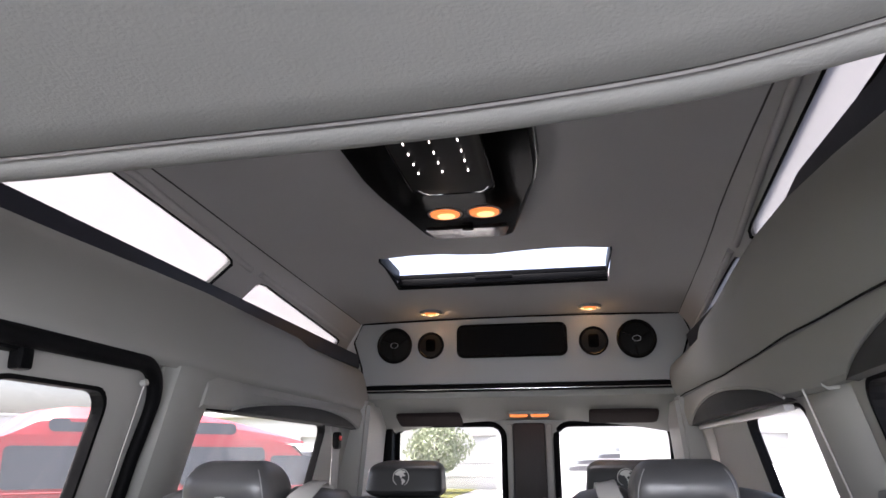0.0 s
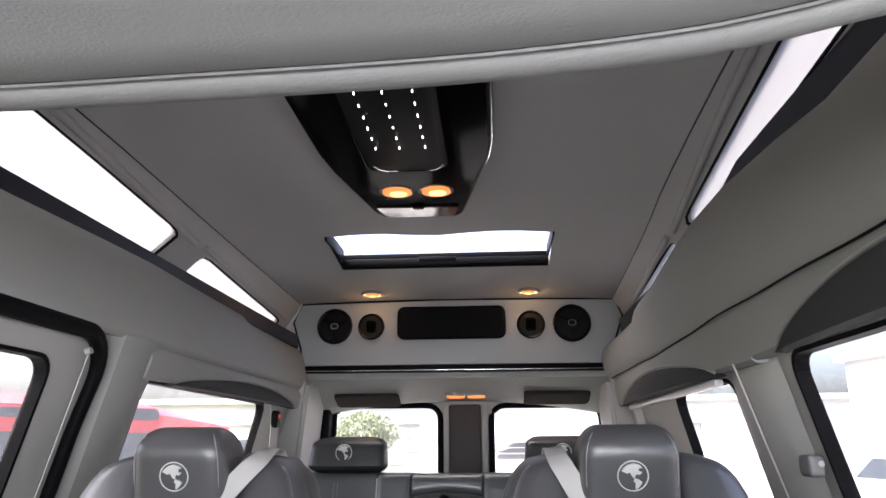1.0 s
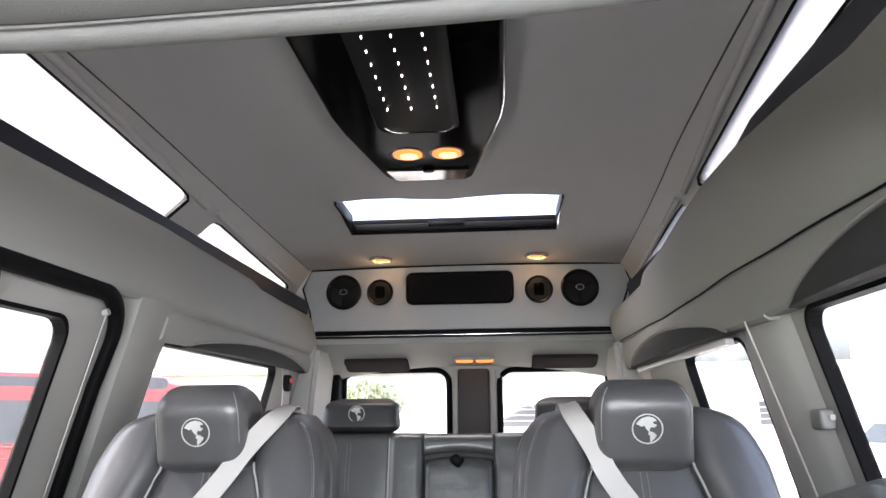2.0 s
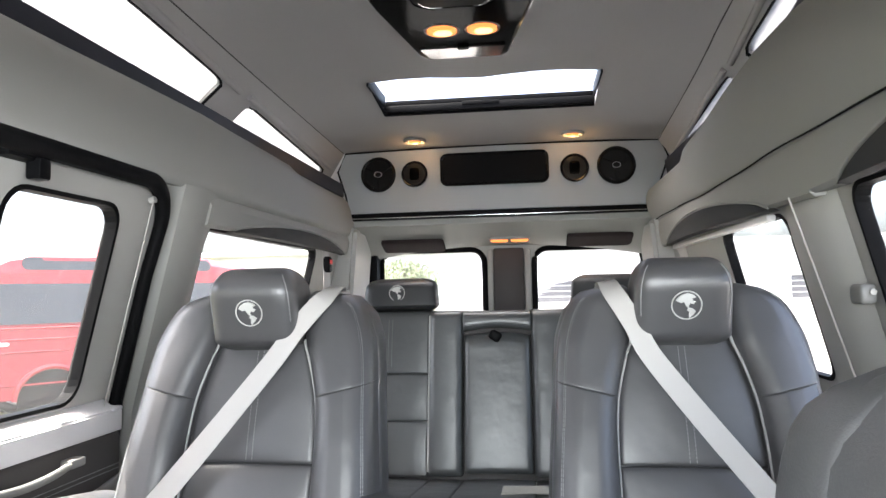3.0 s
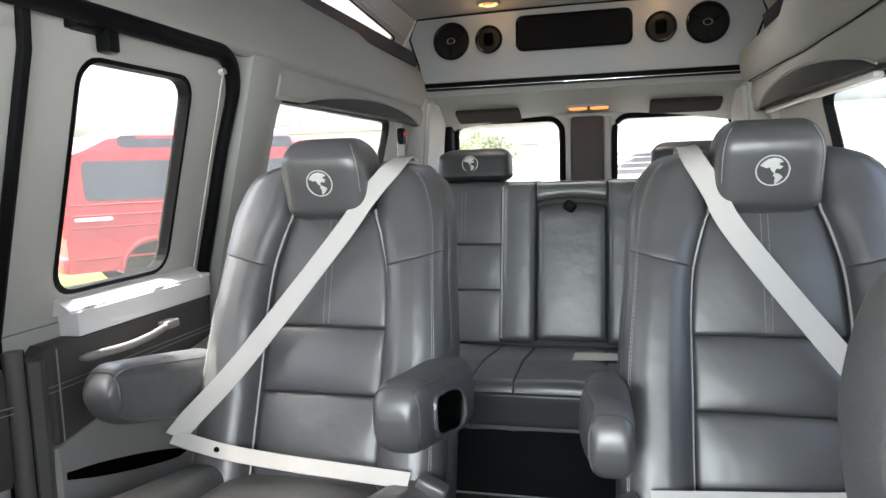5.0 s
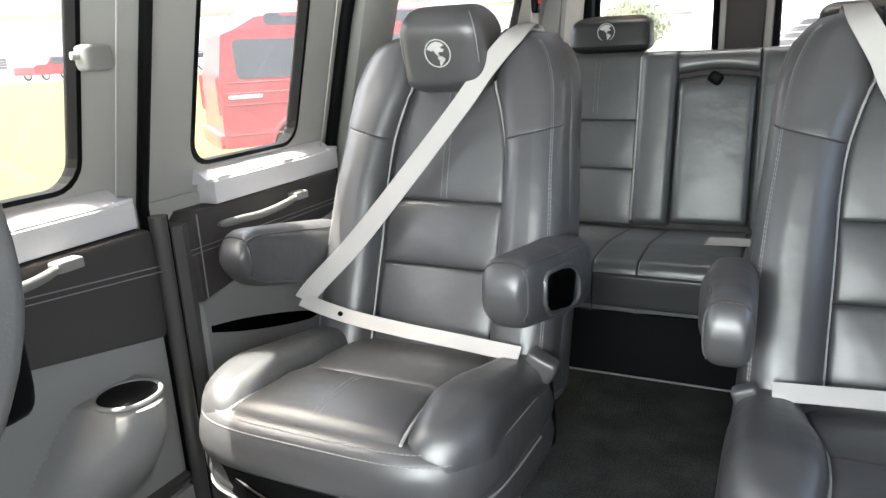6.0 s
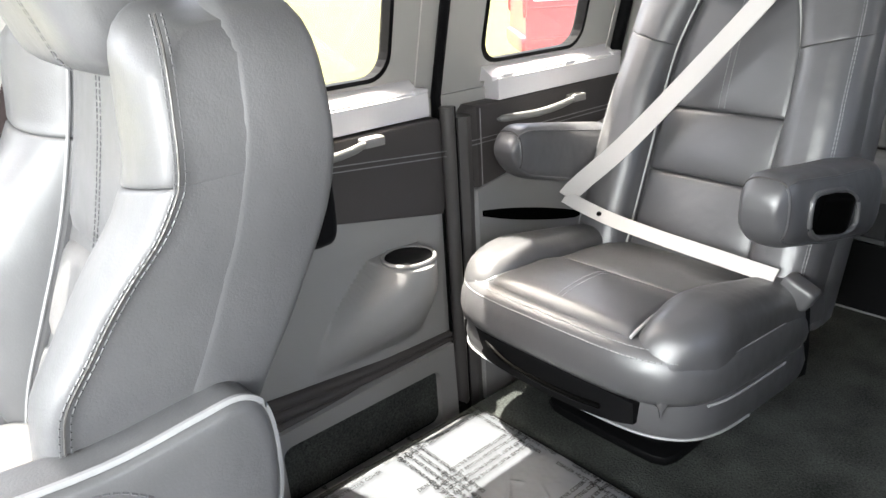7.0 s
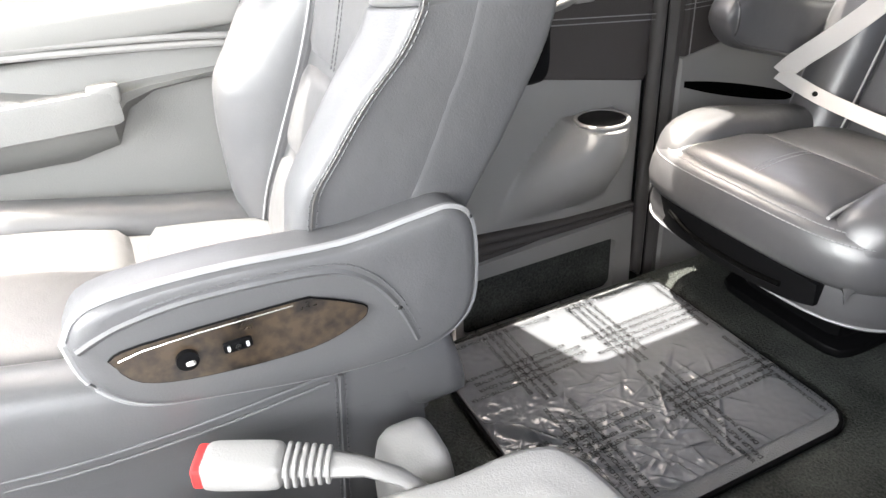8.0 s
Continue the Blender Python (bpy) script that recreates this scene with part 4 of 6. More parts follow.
    rbox(bm, (c0, 0.96, 0.012), (0.30, 0.30, 0.024), 8)
    part("pedestal", bm, BLACK, chair)
    # arms
    for s in (-1, 1):
        bm = bmesh.new()
        ay = lambda u, v, w: (s * u, w, v)
        long_ = 0.05 if s != sx and sx > 0 else 0.0
        near = 0.846 - long_
        aisle = s == -sx and sx < 0
        lo = lambda w: (0.447 - 0.22 * (w - 0.89)) if aisle else 0.462 - 0.36 * long_ - 0.30 * max(-0.04, w - 0.89)
        hi = lambda w: (0.566 - 0.13 * (w - 0.89)) if aisle else 0.574 - 0.36 * long_ - 0.17 * max(-0.02, w - 0.89)
        wide = s == sx or sx < 0
        le = lambda w: 0.222 if wide else 0.264
        ri = lambda w: (0.300 if wide else 0.328) + 0.02 * max(0.0, min(1.0, (w - 0.85) / 0.15))
        ex, fr = (2.9, 0.060) if s == sx and sx < 0 else (3.3, 0.042)
        pad(bm, near, 1.215, le, ri, lo, hi, ay, e=ex, nu=40, nw=30, round0=fr, round1=0.05, even=True)
        arm = part("armrest", bm, LEATHER, chair)

        def skin(deg, w):
            """A point on the arm's skin: angle round its section and place along it."""
            q = min(1.0, (w - near) / fr)
            k = math.sqrt(max(0.0, 1 - (1 - q) ** 2))
            cu, sv = math.cos(radians(deg)), math.sin(radians(deg))
            u = (le(w) + ri(w)) / 2 + math.copysign(abs(cu) ** (2 / ex), cu) * (ri(w) - le(w)) / 2 * (0.55 + 0.45 * k)
            v = lo(w) + (hi(w) - lo(w)) * (0.5 + math.copysign(abs(sv) ** (2 / ex), sv) * 0.5 * k)
            return (s * u, w, v)

        side = 180 if s == sx and sx < 0 else 0
        path = [skin(side - 48, w) for w in np.linspace(1.13, near + 0.022, 16)] + [skin(side + d, near + 0.018) for d in np.linspace(-44, 44, 12)] + [skin(side + 48, w) for w in np.linspace(near + 0.022, 1.13, 16)]
        bm = bmesh.new()
        tube(bm, path, 0.0020, 6)
        part("piping", bm, LEATHER, arm)
        bm = bmesh.new()
        tube(bm, [skin(d, near + 0.020) for d in np.linspace(-40, 220, 40)], 0.0015, 6)
        part("front_piping", bm, CHARCOAL, arm, "dark piping")
        if s == -sx and sx < 0:
            bm = bmesh.new()
            rbox(bm, (s * 0.3062, 0.982, 0.486), (0.030, 0.132, 0.070), 5, 5, Matrix.Rotation(radians(-7.0 * s), 3, "Z") @ Matrix.Rotation(radians(-14), 3, "X"))
            part("cup_pocket", bm, GLOSSY, arm, "black cup pocket")
            bm = bmesh.new()
            rim = [(s * (0.3190 + 0.0095 * math.cos(a) - 0.005 * math.sin(a) ** 2), 0.982 + 0.069 * math.copysign(abs(math.cos(a)) ** 0.6, math.cos(a)), 0.486 - 0.25 * 0.069 * math.cos(a) + 0.038 * math.copysign(abs(math.sin(a)) ** 0.6, math.sin(a))) for a in np.linspace(0, math.tau, 33)[:-1]]
            tube(bm, rim, 0.0045, 8, closed=True)
            part("pocket_rim", bm, LEATHER, arm)
    # belt
    bm = bmesh.new()
    a = -sx
    slide = 0.028 if sx > 0 else 0.0
    pts = spline([(a * 0.155, back_y(0.86) + 0.14, 0.855), (a * 0.155, back_y(0.90) + 0.05, 0.914), (a * 0.150, back_y(0.9) - 0.046, 0.892), (a * 0.105 - 0.5 * slide, back_y(0.84) - 0.060, 0.834), (a * 0.05 - slide, back_y(0.75) - 0.054, 0.755), (-a * 0.126 - slide, back_y(0.53) - 0.066, 0.525), (-a * 0.212 - 0.6 * slide, back_y(0.42) - 0.085, 0.425), (-a * 0.240, 1.022, 0.392)], 8)
    turn_ = [max(0.0, i / (len(pts) - 1) - 0.6) / 0.4 for i in range(len(pts))]
    ribbon(bm, pts, 0.040, [(a * 1.1 * k, -1 + 0.35 * k, 0.3) for k in turn_])
    belt = part("seat_belt", bm, WEB, chair, "beige webbing belt")
    bm = bmesh.new()
    pts = spline([(-a * 0.243, 1.020, 0.392), (-a * 0.19, 1.018, 0.380), (-a * 0.12, 1.020, 0.366), (0, 1.020, 0.354), (a * 0.12, 1.012, 0.350), (a * 0.235, 1.000, 0.348)], 6)
    ribbon(bm, pts, 0.029, (0, -0.75, 0.66))
    part("lap_belt", bm, WEB, belt)
    bm = bmesh.new()
    disc(bm, (-a * 0.15, 1.018, 0.372), 0.005, (0, -0.75, 0.66), 0.006, 12)
    part("belt_stop", bm, BLACK, belt)
    bm = bmesh.new()
    rbox(bm, (a * 0.270, 1.015, 0.326), (0.060, 0.038, 0.042) if sx < 0 else (0.04, 0.03, 0.035), 6, 5, Matrix.Rotation(radians(25 * a), 3, "Y"))
    part("buckle", bm, LEATHER, belt, "grey plastic buckle")
    bm = bmesh.new()
    ribbon(bm, [(a * 0.280, 1.03, 0.30), (a * 0.278, 1.06, 0.20), (a * 0.272, 1.08, 0.13)], 0.016, (a, -0.4, 0))
    part("buckle_strap", bm, BLACK, belt)
    return chair


captain_chair(-1, (-0.415, 0, 0), "grey leather captain chair with fastened beige belt beside the door")
captain_chair(1, (0.462, 0, 0), "grey leather captain chair with fastened beige belt beside the wall")


# ---- rear bench ----
bench = thing("rear_bench", (0.03, 0, 0), "slate grey leather three-seat rear bench with a centre fold-down armrest", "seat")


def bench_y(z):
    return 2.07 + 0.24 * (z - 0.33)


put = lambda u, v, w: (u, v, w)
for x0, x1 in ((-0.70, -0.213), (0.235, 0.70)):
    for z0, z1 in ((0.325, 0.490), (0.490, 0.637), (0.637, 0.840)):
        bm = bmesh.new()
        cushion_panel(bm, lambda s: z0, lambda s: z1, lambda w: x0, lambda w: x1, lambda s, t, w: bench_y(w) - 0.007 * (4 * s * (1 - s)) ** 0.4 * math.sin(math.pi * t) ** 0.6, (0.010, 0.010, 0.006, 0.020 if z1 > 0.8 else 0.006), 0.10, put, 12, 10)
        back_pad = part("back_pad", bm, LEATHER_BENCH, bench)
    bm = bmesh.new()
    for dx in (-0.006, 0.006):
        stitches(bm, [((-0.345 if x0 < 0 else 0.372) + dx, bench_y(z) - 0.0072 * math.sin(math.pi * (z - 0.637) / 0.203) ** 0.6, z) for z in np.linspace(0.66, 0.815, 16)], 0.0010, 0.006, 0.002)
    part("stitching", bm, PIPING, back_pad)
for x0, x1 in ((-0.213, -0.103), (0.122, 0.235)):
    bm = bmesh.new()
    cushion_panel(bm, lambda s: 0.325, lambda s: 0.838, lambda w: x0, lambda w: x1, lambda s, t, w: bench_y(w) - 0.016 - 0.004 * math.sin(math.pi * s), (0.020, 0.022, 0.03, 0.022), 0.10, put, 10, 16)
    part("back_bolster", bm, LEATHER_BENCH, bench)
    bm = bmesh.new()
    xs = x0 if x0 < 0 else x1
    tube(bm, [(xs, bench_y(z) - 0.003, z) for z in np.linspace(0.34, 0.825, 12)], 0.0032, 8)
    part("piping", bm, PALE_PIPING, bench, "pale piping")
bm = bmesh.new()
cushion_panel(bm, lambda s: 0.770 + 0.012 * math.sin(math.pi * s), lambda s: 0.836, lambda w: -0.103, lambda w: 0.122, lambda s, t, w: bench_y(w) - 0.014, (0.006, 0.006, 0.028, 0.022), 0.10, put, 12, 10)
part("back_roll", bm, LEATHER_BENCH, bench)
bm = bmesh.new()
cushion_panel(bm, lambda s: 0.335, lambda s: 0.757 + 0.010 * math.sin(math.pi * s), lambda w: -0.097, lambda w: 0.117, lambda s, t, w: bench_y(w) - 0.018 - 0.004 * math.sin(math.pi * s) * math.sin(math.pi * t), (0.018, 0.018, 0.025, 0.030), 0.09, put, 14, 18)
fold = part("fold_down_armrest", bm, LEATHER_BENCH, bench)
bm = bmesh.new()
rbox(bm, (0.006, bench_y(0.76) - 0.036, 0.759), (0.040, 0.030, 0.034), 4, 4, Matrix.Rotation(radians(35), 3, "Y"))
part("latch_tab", bm, BLACK, fold)
for x0, x1 in ((-0.70, -0.212), (-0.210, -0.105), (-0.103, 0.122), (0.124, 0.235), (0.237, 0.70)):
    bm = bmesh.new()
    soft = 0.004 if abs(x1 - x0) > 0.2 else 0.002
    cushion_panel(bm, lambda q: 1.553, lambda q: 2.12, lambda w: x0, lambda w: x1, lambda q, t, w: -(0.358 - 0.05 * max(0.0, (w - 1.75) / 0.35) + soft * math.sin(math.pi * q) ** 0.5), (0.005, 0.005, 0.030, 0.02), 0.095, lambda u, v, w: (u, w, -v), 14, 20)
    part("seat_pad", bm, LEATHER_BENCH, bench)
for xs in (-0.211, 0.236):
    bm = bmesh.new()
    tube(bm, [(xs, y, 0.352 - 0.05 * max(0, (y - 1.75) / 0.35)) for y in np.linspace(1.58, 2.05, 8)], 0.003)
    part("piping", bm, PIPING, bench)
# added dark band for the shaded front face of the seat
for x0, x1 in ((-0.70, -0.212), (-0.210, 0.235), (0.237, 0.70)):
    bm = bmesh.new()
    cushion_panel(bm, lambda q: 0.246, lambda q: 0.332, lambda w: x0, lambda w: x1, lambda q, t, w: 1.5475, (0.004, 0.004, 0.006, 0.010), 0.02, put, 10, 6)
    part("front_shade_panel", bm, LEATHER_SHADED, bench, "leather front of the seat with shade put into its colour")
bm = bmesh.new()
pad(bm, 1.57, 2.1, lambda w: -0.69, lambda w: 0.69, lambda w: 0.262, lambda w: 0.31, lambda u, v, w: (u, w, v), e=12, nu=32, round0=0.01, round1=0.01)
part("seat_front", bm, LEATHER_BENCH, bench)
bm = bmesh.new()
loft(bm, [[(x, 1.590, 0.272), (x, 1.600, 0.255), (x, 1.640, 0.14), (x, 1.672, 0.012), (x, 1.675, 0.0), (x, 2.2, 0.0), (x, 2.2, 0.272)] for x in (-0.68, -0.3, 0.3, 0.68)])
part("skirt", bm, SKIRT, bench, "black vinyl skirt")
bm = bmesh.new()
tube(bm, [(-0.68, 1.668, 0.006), (0.68, 1.668, 0.006)], 0.0028)
part("skirt_edge", bm, SEAM, bench, "thin pale edge")
bm = bmesh.new()
pad(bm, 0.20, 0.825, lambda w: -0.70, lambda w: 0.70, lambda w: bench_y(w) + 0.16, lambda w: bench_y(w) + 0.035, put, e=12, nu=32, nw=8, round0=0.01, round1=0.02)
part("back_shell", bm, CHARCOAL, bench)
for xc in (-0.321, 0.385):
    bm = bmesh.new()
    pad(bm, 0.836, 0.955, lambda w: xc - 0.128 + 0.10 * max(0, w - 0.86), lambda w: xc + 0.128 - 0.10 * max(0, w - 0.86), lambda w: bench_y(w) + 0.12, lambda w: bench_y(w) - 0.005, put, e=6, nu=32, nw=16, round0=0.03, round1=0.03)
    # headrest coloured dark to look backlit
    head = part("headrest", bm, LEATHER_SHADED, bench, "leather headrest darkened as if backlit")
    globe_badge(head, (xc - 0.006, bench_y(0.903) - 0.007, 0.903), 0.026, (0, -1, 0.1))


# ---- front seats ----
def front_seat(sx, at, label, head=0.13):
    """A high-backed front seat facing -y; sx: the side (in x) of the armrest pod."""
    seat = thing("front_seat", at, label, "seat", "front seats")
    seam_y = lambda z: lerp([(0.28, -0.060), (0.40, -0.080), (0.47, -0.079), (0.547, -0.070), (0.60, -0.038), (0.657, 0.001), (0.69, 0.029), (0.712, 0.042), (0.727, 0.049), (0.785, 0.057), (0.858, 0.069), (0.90, 0.085)], z)
    cy_of = lambda z: lerp([(0.30, -0.065), (0.376, -0.045), (0.471, -0.005), (0.547, 0.028), (0.60, 0.049), (0.666, 0.070), (0.75, 0.091), (0.90, 0.115)], z)
    ry = lambda z: lerp([(0.28, 0.0), (0.467, 0.112), (0.513, 0.133), (0.575, 0.166), (0.65, 0.197), (0.73, 0.213), (0.80, 0.212), (0.885, 0.198)], z)
    out = [(0.28, 0.215), (0.42, 0.235), (0.55, 0.260), (0.62, 0.272), (0.68, 0.288), (0.75, 0.296), (0.815, 0.286), (0.856, 0.262), (0.885, 0.21)]
    inn = [(0.28, 0.15), (0.5, 0.145), (0.7, 0.13), (0.88, 0.10)]
    put = lambda u, v, w: (u, v, w)
    bm = bmesh.new()
    pad(bm, 0.30, 0.885, lambda w: -lerp(out, w), lambda w: lerp(out, w), lambda w: ry(w), lambda w: max(seam_y(w), cy_of(w)) + 0.012, put, e=10, nu=56, nw=34, round0=0.02, round1=0.05)
    back = part("backrest", bm, LEATHER_FRONT, seat)
    for s in (-1, 1):
        # each wing ramps up from the centre pads and is sewn from a lower and an upper panel
        lo = lambda w: lerp(inn, w)
        hi = lambda w: lerp(out, w) - 0.0016 - (0.022 * max(0.0, (w - 0.82) / 0.046) ** 2 if sx > 0 else 0.0)
        side = lambda u, v, w: put(s * u, v, w)

        def face(q, t, w):
            crest = seam_y(w) - 0.010
            ramp = 1 - math.sin(math.pi / 2 * min(1.0, q / 0.62)) ** 0.75
            return crest + (cy_of(w) + 0.006 - crest) * ramp + 0.010 * max(0.0, (q - 0.72) / 0.28) ** 2

        cut = lambda q: 0.703 + 0.024 * q
        for w0, w1, roll in () if sx < 0 else ((lambda q: 0.32, cut, (0.0, 0.008, 0.01, 0.004)), (cut, lambda q: 0.866 - 0.02 * abs(2 * q - 1) ** 2, (0.0, 0.008, 0.006, 0.045))):
            bm = bmesh.new()
            cushion_panel(bm, w0, w1, lo, hi, face, roll, lambda w: max(0.05, (ry(w) - 0.035 - seam_y(w)) * min(1.0, max(0.0, (0.862 - w) / 0.05))), side, 22, 22)
            part("wing", bm, LEATHER_FRONT, back)
        if sx < 0:
            bm = bmesh.new()
            pad(bm, 0.32, 0.872, lambda w: (lerp(inn, w) if s > 0 else -hi(w)), lambda w: (hi(w) if s > 0 else -lerp(inn, w)), lambda w: ry(w) - 0.022, lambda w: seam_y(w) - 0.026, put, e=7.0, nu=56, nw=34, round0=0.02, round1=0.06)
            part("wing", bm, LEATHER_FRONT, back)
        else:
            for d in (-0.0025, 0.0065):
                bm = bmesh.new()
                stitches(bm, [(s * (lerp(out, z) + 0.0008), seam_y(z) + 0.006 + d, z) for z in np.linspace(0.40, 0.855, 60)], 0.0010, 0.0058, 0.0022)
                part("stitching", bm, FRONT_STITCH, back)
            bm = bmesh.new()
            tube(bm, [(s * (lerp(out, z) - 0.0002), seam_y(z) + 0.0075, z) for z in np.linspace(0.40, 0.855, 60)], 0.0012, 5)
            part("seam", bm, EDGE, back)
        bm = bmesh.new()
        tube(bm, [(s * (lerp(inn, z) + 0.002), cy_of(z) - 0.002, z) for z in np.linspace(0.32, 0.85, 26)], 0.0026, 6)
        part("piping", bm, SEAM if sx > 0 else LEATHER_FRONT, back)
    for z0, z1 in ((0.30, 0.458), (0.455, 0.590), (0.587, 0.86)):
        bm = bmesh.new()
        pad(bm, z0, z1, lambda w: -lerp(inn, w), lambda w: lerp(inn, w), lambda w: cy_of(w) + 0.08, lambda w: cy_of(w) - 0.003 * math.sin(math.pi * (w - z0) / (z1 - z0)), put, e=7, nu=30, nw=14, round0=0.02, round1=0.02)
        part("centre_pad", bm, LEATHER_FRONT, back)
    for dx in (-0.006, 0.006) if sx > 0 else ():
        bm = bmesh.new()
        stitches(bm, [(dx, cy_of(z) - 0.0032 * math.sin(math.pi * (z - 0.587) / 0.273) - 0.0004, z) for z in np.linspace(0.60, 0.80, 26)], 0.0010, 0.005, 0.002)
        part("stitching", bm, FRONT_STITCH, back)
    bm = bmesh.new()
    front = lambda w: (0.056 - 0.35 * (w - 0.79)) if sx > 0 else seam_y(w) - 0.042
    pad(bm, 0.787 if sx > 0 else 0.845, 0.985 if sx > 0 else 1.03, lambda w: -head, lambda w: head, lambda w: front(w) + 0.15, front, put, e=5, nu=40, nw=20, round0=0.035, round1=0.05, even=True)
    rest = part("headrest", bm, LEATHER_FRONT, seat)
    for dx in (0.050, 0.058) if sx > 0 else ():
        bm = bmesh.new()
        stitches(bm, [(dx, front(z) + 0.0006 + 0.03 * max(0.0, (0.815 - z) / 0.028) ** 2, z) for z in np.linspace(0.803, 0.93, 20)], 0.0011, 0.006, 0.0025)
        part("stitching", bm, FRONT_STITCH, rest)
    # black block at the backrest's rear edge
    bm = bmesh.new()
    rbox(bm, (sx * 0.205, ry(0.655) + 0.018, 0.655), (0.05, 0.045, 0.10), 4, 5)
    part("rear_block", bm, BLACK, seat, "black block behind the backrest")
    # cushion
    sy = lambda u, v, w: (u, w, v)
    top = lambda y: 0.415 - 0.10 * (y + 0.42) / 0.45
    bm = bmesh.new()
    pad(bm, -0.47, 0.06, lambda w: -0.25, lambda w: 0.25, lambda w: 0.20, lambda w: top(w) - 0.02, sy, e=7, nu=36, nw=20, round0=0.05, round1=0.02)
    cushion = part("seat_cushion", bm, LEATHER_FRONT, seat)
    for y0, y1 in ((-0.475, -0.245), (-0.25, 0.06)):
        bm = bmesh.new()
        pad(bm, y0, y1, lambda w: -0.175, lambda w: 0.175, lambda w: 0.27, lambda w: top(w) + 0.008 * math.sin(math.pi * (w - y0) / (y1 - y0)), sy, e=7, nu=30, nw=14, round0=0.035, round1=0.02)
        part("seat_pad", bm, LEATHER_FRONT, cushion)
    for s in (-1, 1):
        bm = bmesh.new()
        pad(bm, -0.478, 0.10, lambda w: 0.17 if s > 0 else -0.262, lambda w: 0.262 if s > 0 else -0.17, lambda w: 0.22, lambda w: top(w) + 0.022 + 0.03 * max(0.0, (w + 0.2)), sy, e=3.2, nu=28, nw=20, round0=0.06, round1=0.03)
        part("seat_bolster", bm, LEATHER_FRONT, cushion)
        bm = bmesh.new()
        for dz in (0.0, 0.012):
            tube(bm, spline([(s * 0.256, -0.47, 0.336 + dz), (s * 0.2632, -0.36, 0.322 + dz), (s * 0.2640, -0.22, 0.318 + dz), (s * 0.2640, -0.08, 0.326 + dz)], 12), 0.0018, 6)
        part("welt", bm, FRONT_STITCH, cushion)
    bm = bmesh.new()
    pad(bm, -0.44, 0.055, lambda w: -0.262, lambda w: 0.262, lambda w: 0.08, lambda w: 0.335, sy, e=14, nu=36, round0=0.03, round1=0.03)
    side = part("side_valance", bm, LEATHER_FRONT, seat)
    bm = bmesh.new()
    for dy in (0.0, 0.012):
        stitches(bm, [(sx * 0.2630, -0.072 + dy - 0.1 * (0.33 - z), z) for z in np.linspace(0.10, 0.33, 16)], 0.0012, 0.0055, 0.002)
    tube(bm, [(sx * 0.262, -0.066 - 0.1 * (0.33 - z), z) for z in np.linspace(0.09, 0.33, 10)], 0.003, 6)
    part("seam", bm, FRONT_STITCH, side)
    bm = bmesh.new()
    rbox(bm, (0, -0.16, 0.06), (0.40, 0.44, 0.12), 8)
    part("pedestal", bm, PANEL, seat)
    # armrest pod on the aisle side
    edge_top = [(-0.310, 0.492), (-0.280, 0.522), (-0.18, 0.526), (-0.05, 0.516), (0.03, 0.522), (0.072, 0.524), (0.094, 0.505)]
    edge_low = [(0.099, 0.46), (0.094, 0.405), (0.077, 0.376), (0.04, 0.359), (-0.02, 0.358), (-0.10, 0.366), (-0.20, 0.386), (-0.268, 0.405), (-0.302, 0.445)]
    outline = [(p.x, p.y) for p in spline([(a, b, 0) for a, b in edge_top + edge_low + edge_top[:1]], 5)][:-1]
    cy, cz = sum(p[0] for p in outline) / len(outline), sum(p[1] for p in outline) / len(outline)
    bm = bmesh.new()
    rings = []
    for x, k in ((0.235, 0.93), (0.240, 0.97), (0.246, 1.0), (0.285, 1.0), (0.296, 0.985), (0.302, 0.95), (0.304, 0.90), (0.304, 0.55), (0.302, 0.1)):
        rings.append([(sx * x, cy + (a - cy) * k, cz + (b - cz) * k) for a, b in outline])
    loft(bm, rings)
    pod = part("armrest", bm, LEATHER_FRONT, seat)
    bm = bmesh.new()
    tube(bm, [(sx * 0.292, cy + (a - cy) * 0.995, cz + (b - cz) * 0.995) for a, b in outline], 0.0042, 6, closed=True)
    part("piping", bm, SEAM, pod)
    inner = [(p.x, p.y) for p in spline([(-0.300, 0.486, 0), (-0.26, 0.500, 0), (-0.19, 0.506, 0), (-0.08, 0.497, 0), (-0.035, 0.476, 0), (-0.002, 0.432, 0), (0.018, 0.378, 0)], 8)]
    bm = bmesh.new()
    tube(bm, [(sx * 0.3020, a, b) for a, b in inner], 0.0040, 6)
    part("pod_welt", bm, LEATHER_FRONT, pod)
    bm = bmesh.new()
    stitches(bm, [(sx * 0.3040, a + 0.005, b + 0.008) for a, b in inner[10:]], 0.0012, 0.0055, 0.0022)
    part("stitching", bm, FRONT_STITCH, pod)
    wood = [(p.x, p.y) for p in spline([(-0.278, 0.470, 0), (-0.250, 0.4765, 0), (-0.11, 0.4745, 0), (-0.085, 0.4700, 0), (-0.045, 0.4500, 0), (-0.036, 0.4400, 0), (-0.048, 0.428, 0), (-0.10, 0.415, 0), (-0.20, 0.422, 0), (-0.258, 0.438, 0), (-0.278, 0.470, 0)], 4)][:-1]
    bm = bmesh.new()
    sheet(bm, wood, [], lambda a, b, d: (sx * (0.3035 + d), a, b), 0.004)
    inlay = part("wood_inlay", bm, WOOD, pod, "glossy burl wood inlay", smooth=False)
    bm = bmesh.new()
    tube(bm, [(sx * 0.308, a, b) for a, b in [(-0.271, 0.4675), (-0.250, 0.4715), (-0.20, 0.4730), (-0.11, 0.4715)]], 0.0010, 5)
    part("bright_edge", bm, CHROME, inlay)
    bm = bmesh.new()
    tube(bm, [(sx * 0.3055, a, b) for a, b in wood], 0.0016, 5, closed=True)
